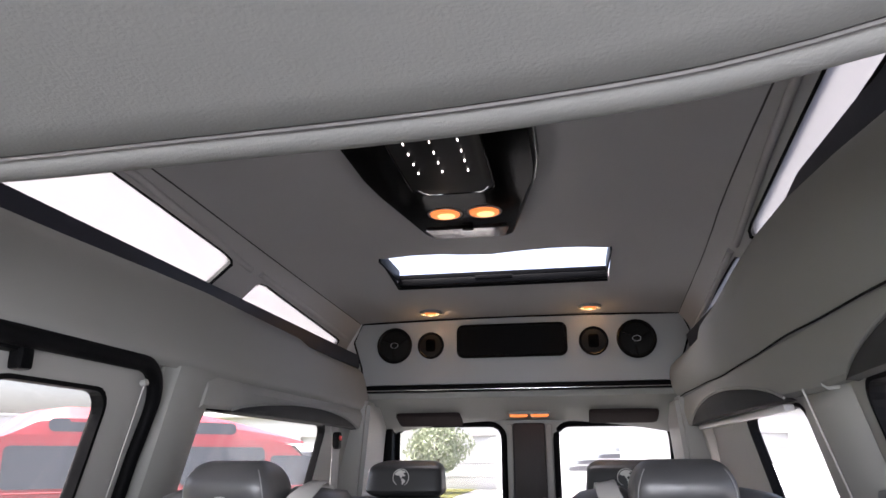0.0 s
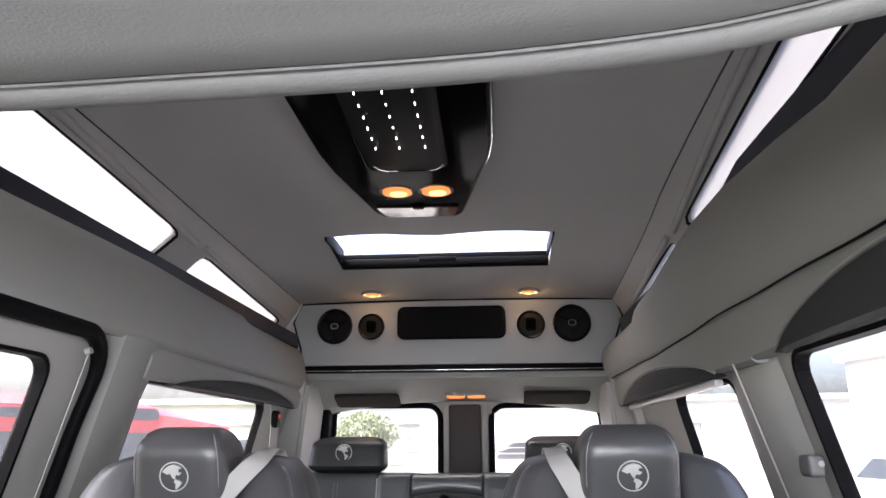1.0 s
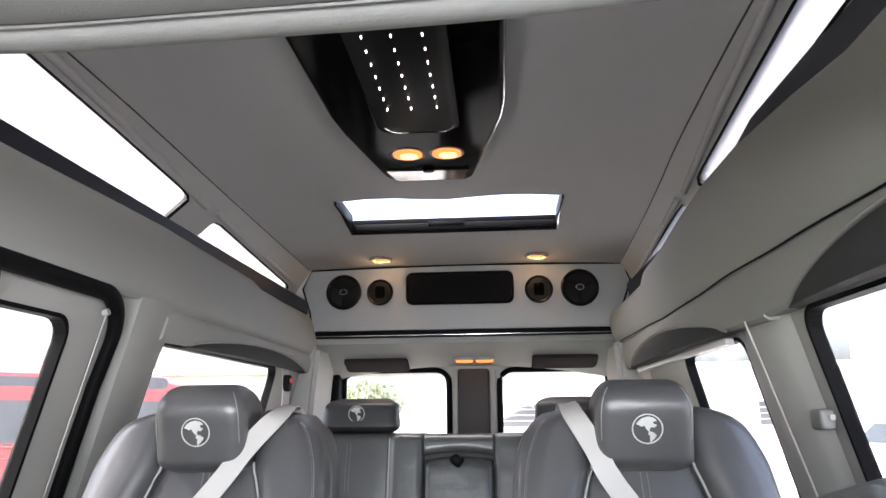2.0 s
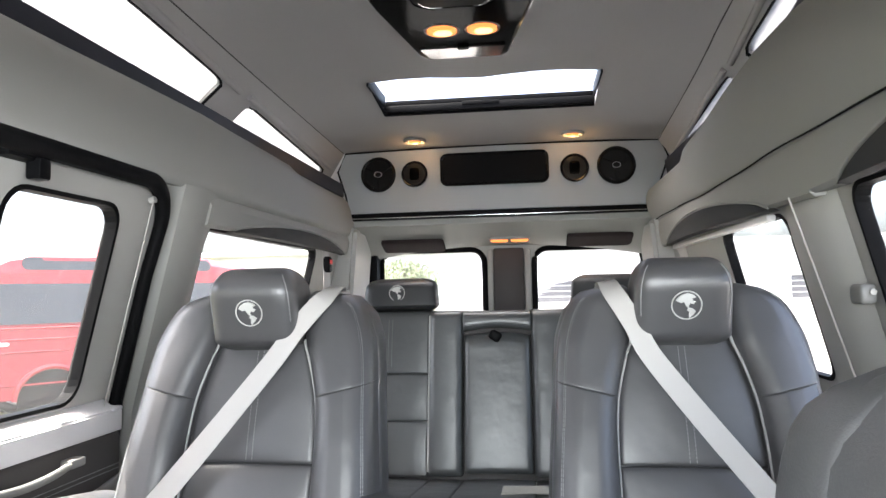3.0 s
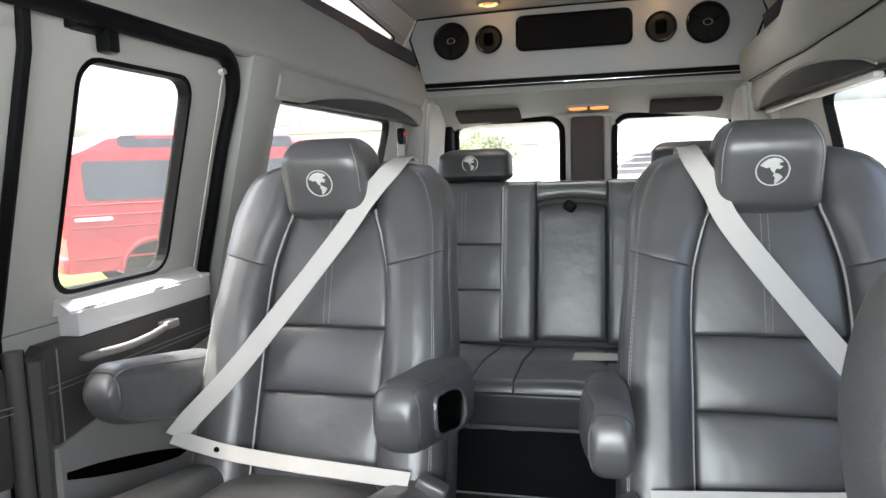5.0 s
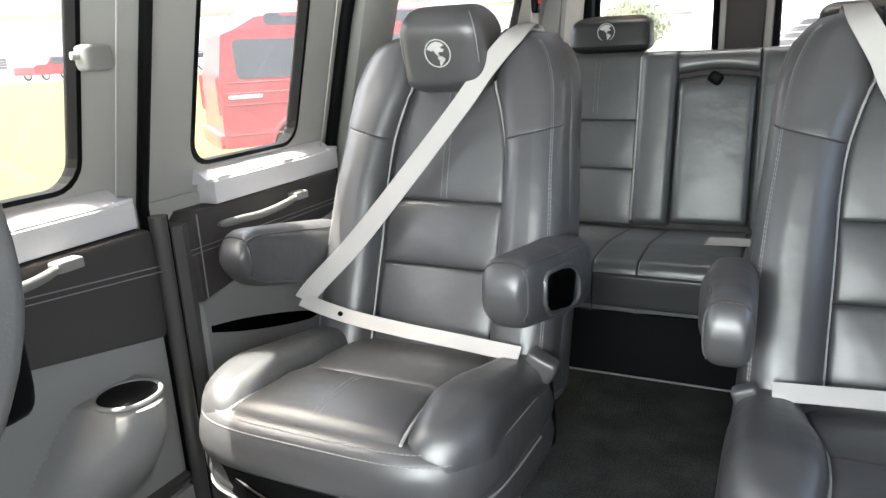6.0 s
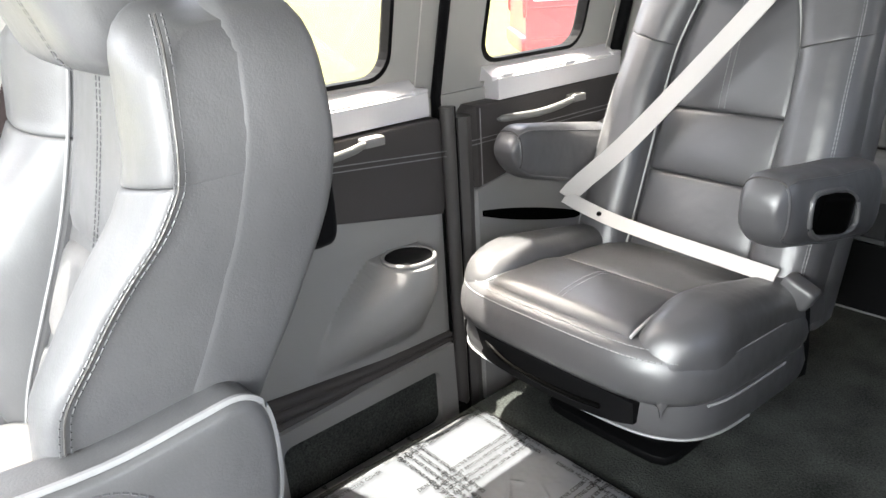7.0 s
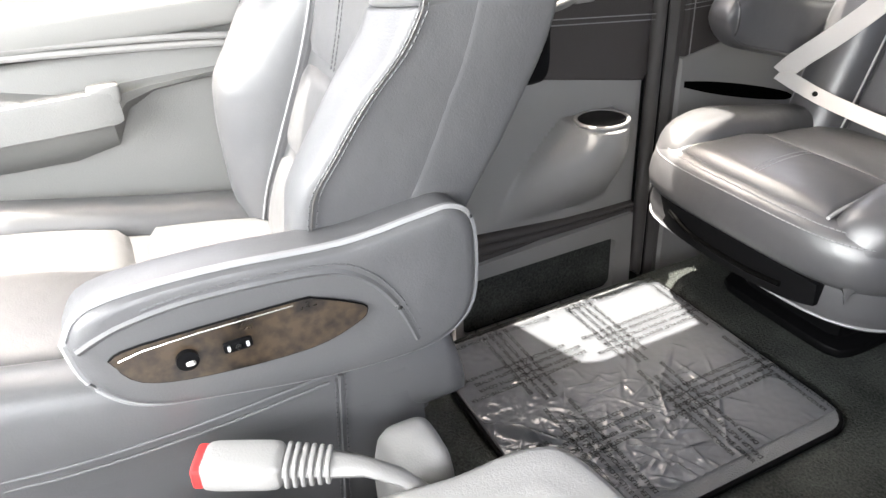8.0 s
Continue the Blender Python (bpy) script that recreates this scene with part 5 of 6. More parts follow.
    part("dark_edge", bm, BLACK, inlay)
    bm = bmesh.new()
    disc(bm, (sx * 0.309, -0.215, 0.449), 0.0105, (1, 0, 0), 0.008, 20)
    part("switch", bm, BLACK, inlay)
    bm = bmesh.new()
    rbox(bm, (sx * 0.309, -0.168, 0.448), (0.006, 0.028, 0.012), 6, 3)
    part("switch", bm, BLACK, inlay)
    bm = bmesh.new()
    rbox(bm, (sx * 0.3135, -0.213, 0.4465), (0.003, 0.010, 0.006), 3, 3)
    part("switch_mark", bm, CHROME, inlay)
    bm = bmesh.new()
    disc(bm, (sx * 0.3125, -0.168, 0.448), 0.003, (1, 0, 0), 0.002, 12)
    part("switch_mark", bm, CHROME, inlay)
    for dy in (-0.009, 0.009):
        bm = bmesh.new()
        rbox(bm, (sx * 0.3125, -0.168 + dy, 0.448), (0.002, 0.003, 0.006), 4, 2)
        part("switch_mark", bm, THREAD, inlay)
    return seat


front_seat(1, (-0.545, 0, 0), "light grey leather passenger front seat with a wood-trimmed armrest")
front_seat(-1, (0.602, 0.16, -0.022), "light grey leather driver seat", 0.10)


# ---- side door linings ----
def lining(name, door, y0, y1, z0, z1, x, mat, label, e=10, depth=0.05, round_=0.02):
    bm = bmesh.new()
    pad(bm, y0, y1, lambda w: z0(w) if callable(z0) else z0, lambda w: z1(w) if callable(z1) else z1, lambda w: x - depth, lambda w: x, lambda u, v, w: (v, w, u), e=e, nu=32, nw=16, round0=round_, round1=round_)
    return part(name, bm, mat, door, label)


# front half
line_z = lambda y: 0.384 + 0.19 * max(0.0, 0.79 - y)
lining("upper_pad", door_front, 0.31, 0.812, lambda w: line_z(w) - 0.004, 0.588, -0.806, CHARCOAL, "charcoal vinyl upper pad", e=16, round_=0.012)
bm = bmesh.new()
for dz in (0.0, 0.011):
    tube(bm, [(-0.8045, y, 0.505 + dz + 0.10 * (0.81 - y)) for y in np.linspace(0.34, 0.808, 10)], 0.0012, 5)
part("stitching", bm, SEAM, door_front)


def cup_bulge(y, z):
    """How far the moulded cup holder stands out of the panel."""
    if z > 0.338:
        return 0.0
    q = min(1.0, (0.338 - z) / 0.215)
    side = 0.5 - 0.5 * math.tanh((y - 0.64) / 0.03)
    wide = 0.064 + 0.040 * math.sin(math.pi * min(1.0, q * 0.9)) + 0.13 * side * q ** 1.3
    k = 1 - ((y - 0.652 + 0.02 * q) / wide) ** 2
    lip = min(1.0, (0.338 - z) / 0.004)
    return lip * 0.116 * (1 - q ** 2.2) * k ** (0.5 + 0.6 * q) if k > 0 else 0.0


bm = bmesh.new()
flat_y = np.linspace(0.31, 0.795, 150)
rows = []
for y in flat_y:
    z0, z1 = 0.085 + 0.10 * max(0.0, 0.75 - y), line_z(y)
    zs = sorted([z0 + (0.330 - z0) * k for k in np.linspace(0, 1, 30)] + [0.3342, 0.3376, 0.3384, 0.350, 0.362] + [z1 - 0.008, z1])
    rows.append([(-0.815 + cup_bulge(y, z) + 0.004 * min(1.0, (z1 - z) / 0.008) * min(1.0, (0.795 - y) / 0.012) + 0.010 * math.exp(-((y - 0.55) / 0.05) ** 2 - ((z - 0.365) / 0.03) ** 2), y, z) for z in zs])
vs = [[bm.verts.new(p) for p in row] for row in rows]
rear = [[bm.verts.new((-0.86, p[1], p[2])) for p in (row[0], row[-1])] for row in rows]
for i in range(len(rows) - 1):
    for j in range(len(rows[0]) - 1):
        bm.faces.new((vs[i][j], vs[i][j + 1], vs[i + 1][j + 1], vs[i + 1][j]))
    bm.faces.new((vs[i][0], vs[i + 1][0], rear[i + 1][0], rear[i][0]))
    bm.faces.new((vs[i][-1], vs[i + 1][-1], rear[i + 1][1], rear[i][1]))
lower = part("lower_panel", bm, PANEL, door_front, "moulded grey lower panel with a cup holder")
bm = bmesh.new()
torus(bm, (-0.757, 0.652, 0.3385), 0.0500, 0.0045, (0, 0, 1), 40, 8, 1.02, 1.08)
part("rim", bm, PANEL, lower)
# flat black disc painted in for the shaded hollow of the cup
bm = bmesh.new()
rings = [[(-0.757 + 0.0490 * k * math.cos(a), 0.652 + 0.0525 * k * math.sin(a), z) for a in np.linspace(0, math.tau, 33)[:-1]] for z, k in ((0.3395, 1.0), (0.3405, 0.96))]
loft(bm, rings)
part("cup_well", bm, RUBBER, lower)
bm = bmesh.new()
rings = []
for i in range(12):
    y = 0.33 + 0.46 * i / 11
    t = i / 11
    zt, zb = 0.125 - 0.030 * t - 0.008 * math.sin(math.pi * t), 0.044 + 0.010 * t
    rib = [(-0.806 + 0.009 * abs(math.sin(3 * math.pi * k)) ** 0.6, y, zb + (zt - zb) * k) for k in np.linspace(0, 1, 19)]
    rings.append([(-0.84, y, zb)] + rib + [(-0.84, y, zt)])
loft(bm, rings)
part("dark_groove", bm, CHARCOAL, door_front, "dark ribbed groove")
bm = bmesh.new()
sheet(bm, [(0.31, 0.058), (0.78, 0.075), (0.785, -0.15), (0.31, -0.15)], [rounded(0.30 + 0.03, -0.118, 0.735, 0.024, 0.022)], lambda a, b, d: (-0.785 - d, a, b), 0.03)
kick = part("kick_panel", bm, PANEL, door_front, "", smooth=False)
bm = bmesh.new()
sheet(bm, [(0.31, -0.13), (0.75, -0.13), (0.75, 0.042), (0.31, 0.042)], [], lambda a, b, d: (-0.802 - d, a, b), 0.02)
part("carpet_inset", bm, CARPET, kick, smooth=False)
bm = bmesh.new()
box(bm, (-0.86, 0.31, -0.26), (-0.80, 0.84, -0.11), 0.01)
part("bottom_edge", bm, BLACK, door_front)
for door, y0, y1 in ((door_front, 0.17, 0.850), (door_rear, 0.852, 1.475)):
    bm = bmesh.new()
    box(bm, (-0.905, y0, -0.36), (-0.888, y1, 0.625))
    part("outer_skin", bm, BLACK, door)
# end strip between the halves
bm = bmesh.new()
tube(bm, [(-0.816, 0.826, z) for z in (-0.25, 0.1, 0.35, 0.55, 0.605)], 0.016, 12)
part("edge_strip", bm, EDGE, door_front, "glossy dark grey edge strip")
bm = bmesh.new()
tube(bm, [(-0.832, 0.850, z) for z in (-0.25, 0.1, 0.35, 0.55, 0.60)], 0.012, 10)
part("edge_seal", bm, RUBBER, door_front)
bm = bmesh.new()
loft(bm, [[(-0.86, 0.862, z), (-0.822, 0.862, z), (-0.812, 0.878, z), (-0.818, 0.896, z), (-0.86, 0.90, z)] for z in (-0.25, 0.2, 0.45, 0.575)])
part("edge_trim", bm, EDGE, door_rear)
# rear half
lining("upper_pad", door_rear, 0.893, 1.445, lambda w: 0.392 + 0.17 * (w - 0.857), 0.592, -0.820, CHARCOAL, "charcoal vinyl upper pad", e=14, depth=0.06)
bm = bmesh.new()
tube(bm, [(-0.819, 0.925, z) for z in (0.385, 0.45, 0.52, 0.585)], 0.0015, 6)
for dz in (0.0, 0.010):
    tube(bm, [(-0.8205, y, 0.508 + dz) for y in np.linspace(0.90, 1.44, 8)], 0.0011, 5)
part("stitching", bm, SEAM, door_rear)
low2 = lining("lower_panel", door_rear, 0.880, 1.445, -0.15, lambda w: 0.398 + 0.17 * (w - 0.857), -0.810, PANEL, "moulded grey lower panel", e=12, depth=0.05)
bm = bmesh.new()
rings = []
for i in range(13):
    t = i / 12
    y = 0.912 + 0.36 * t
    h = 0.016 * math.sin(math.pi * min(1, max(0.03, t))) ** 0.35
    z = 0.348 - 0.098 * t
    rings.append([(-0.83, y, z - h), (-0.8075, y, z - h), (-0.8075, y, z + h), (-0.83, y, z + h)])
loft(bm, rings)
part("pull_slot", bm, GLOSSY, low2, "dark pull slot")


def door_handle(door, y0, y1, z, x):
    bm = bmesh.new()
    rbox(bm, (x + 0.014, y1 - 0.022, z + 0.004), (0.028, 0.050, 0.019), 7, 4)
    base = part("handle_base", bm, PANEL, door)
    bm = bmesh.new()
    k = y1 - y0 - 0.045
    pts = spline([(x + 0.010, y0, z - 0.004), (x + 0.027, y0 + 0.16 * k, z - 0.002), (x + 0.031, y0 + 0.45 * k, z - 0.005), (x + 0.030, y0 + 0.75 * k, z - 0.002), (x + 0.024, y0 + k, z + 0.004)], 6)
    rings = []
    for i, p in enumerate(pts):
        t = i / (len(pts) - 1)
        h = 0.0085 * min(1.0, 0.45 + 6 * t, 0.6 + 4 * (1 - t))
        rings.append([(p[0] + 0.006 * math.cos(q), p[1], p[2] + h * math.sin(q)) for q in np.linspace(0, math.tau, 15)[:-1]])
    loft(bm, rings)
    part("handle", bm, DOOR_GREY, base, "grey plastic handle")


door_handle(door_rear, 0.975, 1.262, 0.557, -0.822)
door_handle(door_front, 0.440, 0.640, 0.572, -0.812)


def sill(door, y0, y1):
    """A white sill strip with a ledge and small clips."""
    bm = bmesh.new()
    box(bm, (-0.885, y0, 0.592), (-0.822, y1, 0.640), 0.003)
    part("sill", bm, WHITE, door, "white painted sill")
    bm = bmesh.new()
    loft(bm, [[(-0.90, y, 0.63), (-0.826, y, 0.637), (-0.826, y, 0.644), (-0.862, y, 0.668), (-0.90, y, 0.668)] for y in (y0 - 0.015, y1 - 0.02)])
    part("sill_ledge", bm, WHITE, door)
    for y in (y0 + 0.03, (y0 + y1) / 2 + 0.02, y1 - 0.02):
        bm = bmesh.new()
        box(bm, (-0.852, y - 0.018, 0.640), (-0.819, y + 0.018, 0.649), 0.003)
        part("sill_clip", bm, WHITE, door)


sill(door_rear, 0.988, 1.440)
sill(door_front, 0.20, 0.786)
for door, y in ((door_rear, 1.395), (door_front, 0.765)):
    bm = bmesh.new()
    tube(bm, [(left_x(z) + 0.022, y, z) for z in (0.64, 0.8, 1.0, 1.13)], 0.0015, 5)
    part("shade_cord", bm, WEB, door, "thin pale shade cord")
    bm = bmesh.new()
    disc(bm, (left_x(1.13) + 0.02, y, 1.132), 0.008, (1, 0, 0.25), 0.014, 12)
    part("cord_stud", bm, TRIM, door)
# window latch boxes
for door, x, y, z in ((door_front, left_x(0.885) + 0.020, 0.726, 0.888), (wall_r2, right_x(0.885) - 0.022, 1.372, 0.880)):
    bm = bmesh.new()
    rbox(bm, (x, y, z), (0.034, 0.054, 0.042), 5, 5)
    latch_box = part("latch_box", bm, DOOR_GREY, door, "grey plastic window latch")
    bm = bmesh.new()
    disc(bm, (x + math.copysign(0.006, x), y - 0.030, z + 0.004), 0.006, (0.3, 0.95, 0), 0.012, 14)
    part("plug", bm, TRIM, latch_box)
# door top latch
bm = bmesh.new()
rbox(bm, (-0.735, 0.97, 1.165), (0.05, 0.10, 0.035), 8, 3)
rbox(bm, (-0.715, 1.00, 1.135), (0.03, 0.03, 0.04), 8, 3)
part("top_latch", bm, BLACK, door_rear, "black metal door latch")
# right wall cords
bm = bmesh.new()
tube(bm, [(right_x(z) - 0.047, 1.47 + 0.12 * (z - 0.62), z) for z in (0.62, 0.85, 1.10)], 0.0022, 5)
part("shade_cord", bm, WEB, wall_r1)

# passenger front door lining
fd = side_wall("door_3_lower", -1, -0.95, 0.30, -0.10, 0.60, [], DOOR_GREY, "pale grey passenger front door panel", True)
lining("door_cap", fd, -0.94, 0.050, 0.618, 0.672, -0.812, DOOR_GREY, "", e=4, depth=0.07)
bm = bmesh.new()
for z in (0.606, 0.618):
    tube(bm, spline([(-0.818, -0.94, z + 0.025), (-0.818, -0.5, z + 0.022), (-0.818, -0.15, z), (-0.822, 0.0, z - 0.02), (-0.84, 0.08, z - 0.05)], 6), 0.0055, 8)
part("belt_moulding", bm, PANEL, fd)
lining("door_pad", fd, -0.94, 0.10, lambda w: 0.235, lambda w: 0.605 - 0.03 * max(0, (w + 0.2)), -0.842, DOOR_GREY, "", e=8, depth=0.05, round_=0.03)
bm = bmesh.new()
rings = []
for y, z, o, h in ((-0.80, 0.575, 0.050, 0.125), (-0.55, 0.578, 0.050, 0.130), (-0.38, 0.574, 0.046, 0.135), (-0.30, 0.553, 0.042, 0.115), (-0.232, 0.552, 0.038, 0.100), (-0.205, 0.554, 0.030, 0.045), (-0.16, 0.555, 0.024, 0.022), (-0.05, 0.556, 0.012, 0.016), (0.06, 0.560, 0.004, 0.010)):
    rings.append([(-0.86, y, z), (-0.838 + o, y, z), (-0.832 + o, y, z - 0.1 * h), (-0.836 + o, y, z - 0.45 * h), (-0.848 + o * 0.35, y, z - 0.9 * h), (-0.86, y, z - h)])
loft(bm, rings)
part("arm_ledge", bm, DOOR_GREY, fd)
bm = bmesh.new()
rbox(bm, (-0.792, -0.42, 0.536), (0.030, 0.412, 0.054), 14, 5)
rbox(bm, (-0.792, -0.232, 0.556), (0.028, 0.046, 0.030), 6, 4)
part("pull_grip", bm, DOOR_GREY, fd)
bm = bmesh.new()
for dz, r in ((0.0, 0.004), (0.012, 0.003), (-0.012, 0.004)):
    tube(bm, spline([(-0.838, -0.46, 0.350 + dz), (-0.836, -0.24, 0.318 + dz), (-0.836, -0.10, 0.306 + dz), (-0.836, 0.05, 0.296 + dz)], 5), r, 8)
part("pocket_edge", bm, CHARCOAL, fd)

# belt of the passenger seat
bm = bmesh.new()
ribbon(bm, spline([(-0.775, 0.20, 1.06), (-0.797, 0.098, 0.826), (-0.802, 0.050, 0.725), (-0.802, 0.008, 0.637), (-0.803, -0.01, 0.60)], 6), 0.046, (1, 0, 0.2))
solo("shoulder_belt", bm, VENT, "dark brown belt hanging beside the passenger front seat", "seat belt")

# ---- floor mat under protective film ----
mat_thing = thing("floor_mat", (-0.40, 0.45, 0.0), "grey carpet mat under printed, wrinkled protective film on the floor", "mat")
MX0, MX1, MY0, MY1 = -0.632, -0.138, 0.178, 0.708


def mat_put(a, b, z):
    return (a + 0.40, b - 0.45, z)


bm = bmesh.new()
o = rounded(MX0, MY0, MX1, MY1, 0.05)
loft(bm, [[mat_put(a, b, 0.001) for a, b in o], [mat_put(a, b, 0.011) for a, b in o], [mat_put(a * 0.985 - 0.006, b * 0.99 + 0.0045, 0.0135) for a, b in o]])
part("carpet", bm, GREY_MAT, mat_thing)
bm = bmesh.new()
tube(bm, [mat_put(a, b, 0.0075) for a, b in o], 0.006, 8, closed=True)
part("binding", bm, BLACK, mat_thing, "black bound edge")
# film with sharp creases towards the front
rng = random.Random(4)
cre = []
for k in range(170):
    cx_, cy_ = rng.gauss(-0.29, 0.075), rng.gauss(0.36, 0.10)
    an = rng.gauss(0.6, 0.9)
    cre.append((cx_, cy_, math.cos(an), math.sin(an), rng.uniform(0.012, 0.05), rng.uniform(0.0018, 0.0036), rng.uniform(0.0012, 0.0040)))
for k in range(12):
    an = rng.gauss(-0.7, 0.25)
    cre.append((rng.uniform(-0.5, -0.2), rng.uniform(0.40, 0.66), math.cos(an), math.sin(an), rng.uniform(0.03, 0.10), 0.003, 0.003))
for k in range(5):
    cre.append((-0.385 + 0.012 * k, 0.215 + 0.008 * k, math.cos(0.9), math.sin(0.9), 0.06, 0.004, 0.009))
bm = bmesh.new()
N = 230
grid = []
for j in range(N + 1):
    row = []
    for i in range(N + 1):
        a, b = MX0 + 0.012 + (MX1 - MX0 - 0.04) * i / N, MY0 + 0.004 + (MY1 - MY0 - 0.012) * j / N
        z = 0.0165
        for cx_, cy_, c, sn, ln, wd, ht in cre:
            dx, dy = a - cx_, b - cy_
            u, v = dx * c + dy * sn, -dx * sn + dy * c
            if abs(u) < ln * 1.5 and abs(v) < wd * 3:
                z += ht * math.exp(-(u / ln * 1.6) ** 2 - (v / wd) ** 2)
        crumple = max(0.0, min(1.0, (0.50 - b) / 0.12)) * max(0.0, min(1.0, (a + 0.52) / 0.12))
        z += 0.0016 * crumple * abs(noise.noise((a * 38, b * 38, 7.0))) + 0.0012 * crumple * abs(noise.noise((a * 85, b * 85, 2.0)))
        z += 0.0012 * noise.noise((a * 25, b * 25, 0.0)) + 0.0005 * noise.noise((a * 90, b * 90, 3.0))
        row.append(bm.verts.new(mat_put(a, b, z)))
    grid.append(row)
for j in range(N):
    for i in range(N):
        bm.faces.new((grid[j][i], grid[j][i + 1], grid[j + 1][i + 1], grid[j + 1][i]))
film = part("protective_film", bm, FILM, mat_thing, "clear wrinkled plastic film")


def lettering(text, size, m, parent, mat):
    """Words as a mesh in Blender's own font."""
    cu = bpy.data.curves.new("print", "FONT")
    cu.body, cu.size, cu.align_x, cu.align_y, cu.extrude = text, size, "CENTER", "CENTER", 0.0002
    tmp = bpy.data.objects.new("print", cu)
    me = bpy.data.meshes.new_from_object(tmp)
    bpy.data.objects.remove(tmp)
    me.materials.append(mat)
    ob = new("print", me)
    ob.parent = parent
    ob.matrix_local = m
    return ob


LINE = "DEALER MUST REMOVE PROTECTIVE COVER"
for at_, turn in ((-0.612, 90), (-0.49, 90), (-0.30, 90), (0.685, 0), (0.505, 0), (0.31, 0)):
    for k in range(4 if abs(at_) < 0.6 else 2):
        for h in (0, 1):
            off = (k - 1.5) * 0.0165 if abs(at_) < 0.6 else (k - 0.5) * 0.0165
            shift = 0.012 if k in (1, 2) else -0.012
            spin = turn + (180 if k > 1 else 0)
            px, py = (at_ + off, 0.31 + 0.262 * h + shift) if turn else (-0.53 + 0.262 * h + shift, at_ + off)
            lettering(LINE, 0.0112, pose(px + 0.40, py - 0.45, 0.0215 if turn else 0.0220, 0, 0, spin), mat_thing, INK)

# ---- between the front seats ----
BK = Vector((-0.20, -0.02, 0.0))
buckle = thing("seat_belt_buckle", BK, "grey front belt buckle with a red button on a ribbed stalk", "seat belt buckle")
B0 = Vector((-0.222, -0.234, 0.330)) - BK
ax = Vector((0.42, 0.90, -0.05)).normalized()
sd = Vector((0.90, -0.42, 0.0)).normalized()
up = sd.cross(ax)


def brick_of(bm, c, l, w, h, e=7):
    rbox(bm, c, (l, w, h), e, 4, Matrix((ax, sd, up)).transposed())


bm = bmesh.new()
brick_of(bm, B0 + ax * 0.045, 0.082, 0.044, 0.032)
part("housing", bm, PANEL, buckle)
bm = bmesh.new()
brick_of(bm, B0 + ax * 0.003, 0.012, 0.039, 0.026, 9)
part("release_button", bm, RED, buckle, "red release button")
for k in range(6):
    bm = bmesh.new()
    brick_of(bm, B0 + ax * (0.090 + 0.0080 * k), 0.0060, 0.043 - 0.0015 * k, 0.031 - 0.001 * k, 5)
    part("rib", bm, PANEL, buckle)
bm = bmesh.new()
rings = []
for d, w, h, dz in ((0.085, 0.017, 0.011, 0.0), (0.135, 0.016, 0.010, 0.0), (0.165, 0.012, 0.008, -0.004), (0.20, 0.011, 0.008, -0.02), (0.24, 0.011, 0.008, -0.06)):
    c = B0 + ax * d + Vector((0, 0, dz))
    rings.append([c + sd * w * math.cos(q) + up * h * math.sin(q) for q in np.linspace(0, math.tau, 13)[:-1]])
loft(bm, rings)
part("stalk", bm, PANEL, buckle)
bm = bmesh.new()
rings = []
for z, kx, ky, oy in ((0.0, 1.0, 1.0, 0.0), (0.20, 0.98, 0.96, 0.0), (0.24, 0.94, 0.92, 0.002), (0.262, 0.86, 0.84, 0.003), (0.276, 0.70, 0.70, 0.004), (0.283, 0.45, 0.45, 0.004), (0.285, 0.1, 0.1, 0.004)):
    rings.append([(0.002 + 0.050 * kx * math.copysign(abs(math.cos(q)) ** 0.55, math.cos(q)), 0.0 + oy + 0.042 * ky * math.copysign(abs(math.sin(q)) ** 0.55, math.sin(q)), z) for q in np.linspace(0, math.tau, 41)[:-1]])
loft(bm, rings)
part("anchor_cover", bm, PANEL, buckle, "rounded grey anchor cover")

# centre console between the seats
console = thing("floor_console", (0.05, -0.10, 0.0), "moulded grey floor console between the front seats", "console")
half = [(-0.137, -0.12), (-0.128, -0.06), (-0.119, 0.0), (-0.119, 0.06), (-0.109, 0.102), (-0.086, 0.121), (-0.022, 0.133), (0.05, 0.136)]
loop = [(p.x, p.y) for p in spline([(a, b, 0) for a, b in half], 4)]
loop = loop + [(0.10 - a, b) for a, b in reversed(loop[:-1])]


def shrunk(d, z):
    out = []
    for a, b in loop:
        k = 1 - d / 0.17
        out.append((0.0 + (a - 0.05) * k, (b + 0.12) * (1 - d / 0.25) - 0.02, z))
    return out


bm = bmesh.new()
loft(bm, [shrunk(-0.012, 0.0), shrunk(-0.004, 0.20), shrunk(0.0, 0.285), shrunk(0.005, 0.297), shrunk(0.014, 0.303), shrunk(0.030, 0.303), shrunk(0.050, 0.309), shrunk(0.062, 0.311), shrunk(0.085, 0.309), shrunk(0.15, 0.308)])
part("body", bm, PANEL, console)
bm = bmesh.new()
torus(bm, (-0.050, 0.125, 0.309), 0.034, 0.004, (0, 0, 1), 32, 8)
part("cup_ring", bm, PANEL, console)
# black disc darkens the cup instead of a real hollow
bm = bmesh.new()
disc(bm, (-0.050, 0.125, 0.307), 0.032, (0, 0, 1), 0.008, 28)
part("cup_well", bm, BLACK, console)
bm = bmesh.new()
rbox(bm, (-0.01, -0.36, 0.15), (0.47, 0.60, 0.30), 14, 6)
part("front_bin", bm, PANEL, console)
bm = bmesh.new()
rbox(bm, (-0.175, -0.13, 0.301), (0.10, 0.11, 0.012), 7, 4)
part("bin_lid", bm, TRIM, console)

# ---- overhead console ----
over = thing("overhead_console", (-0.006, 1.504, 1.66), "gloss black ceiling console with reading lamps and light points", "console")


def op(x, y, z):
    return (x, y - 1.5, z - 1.66)


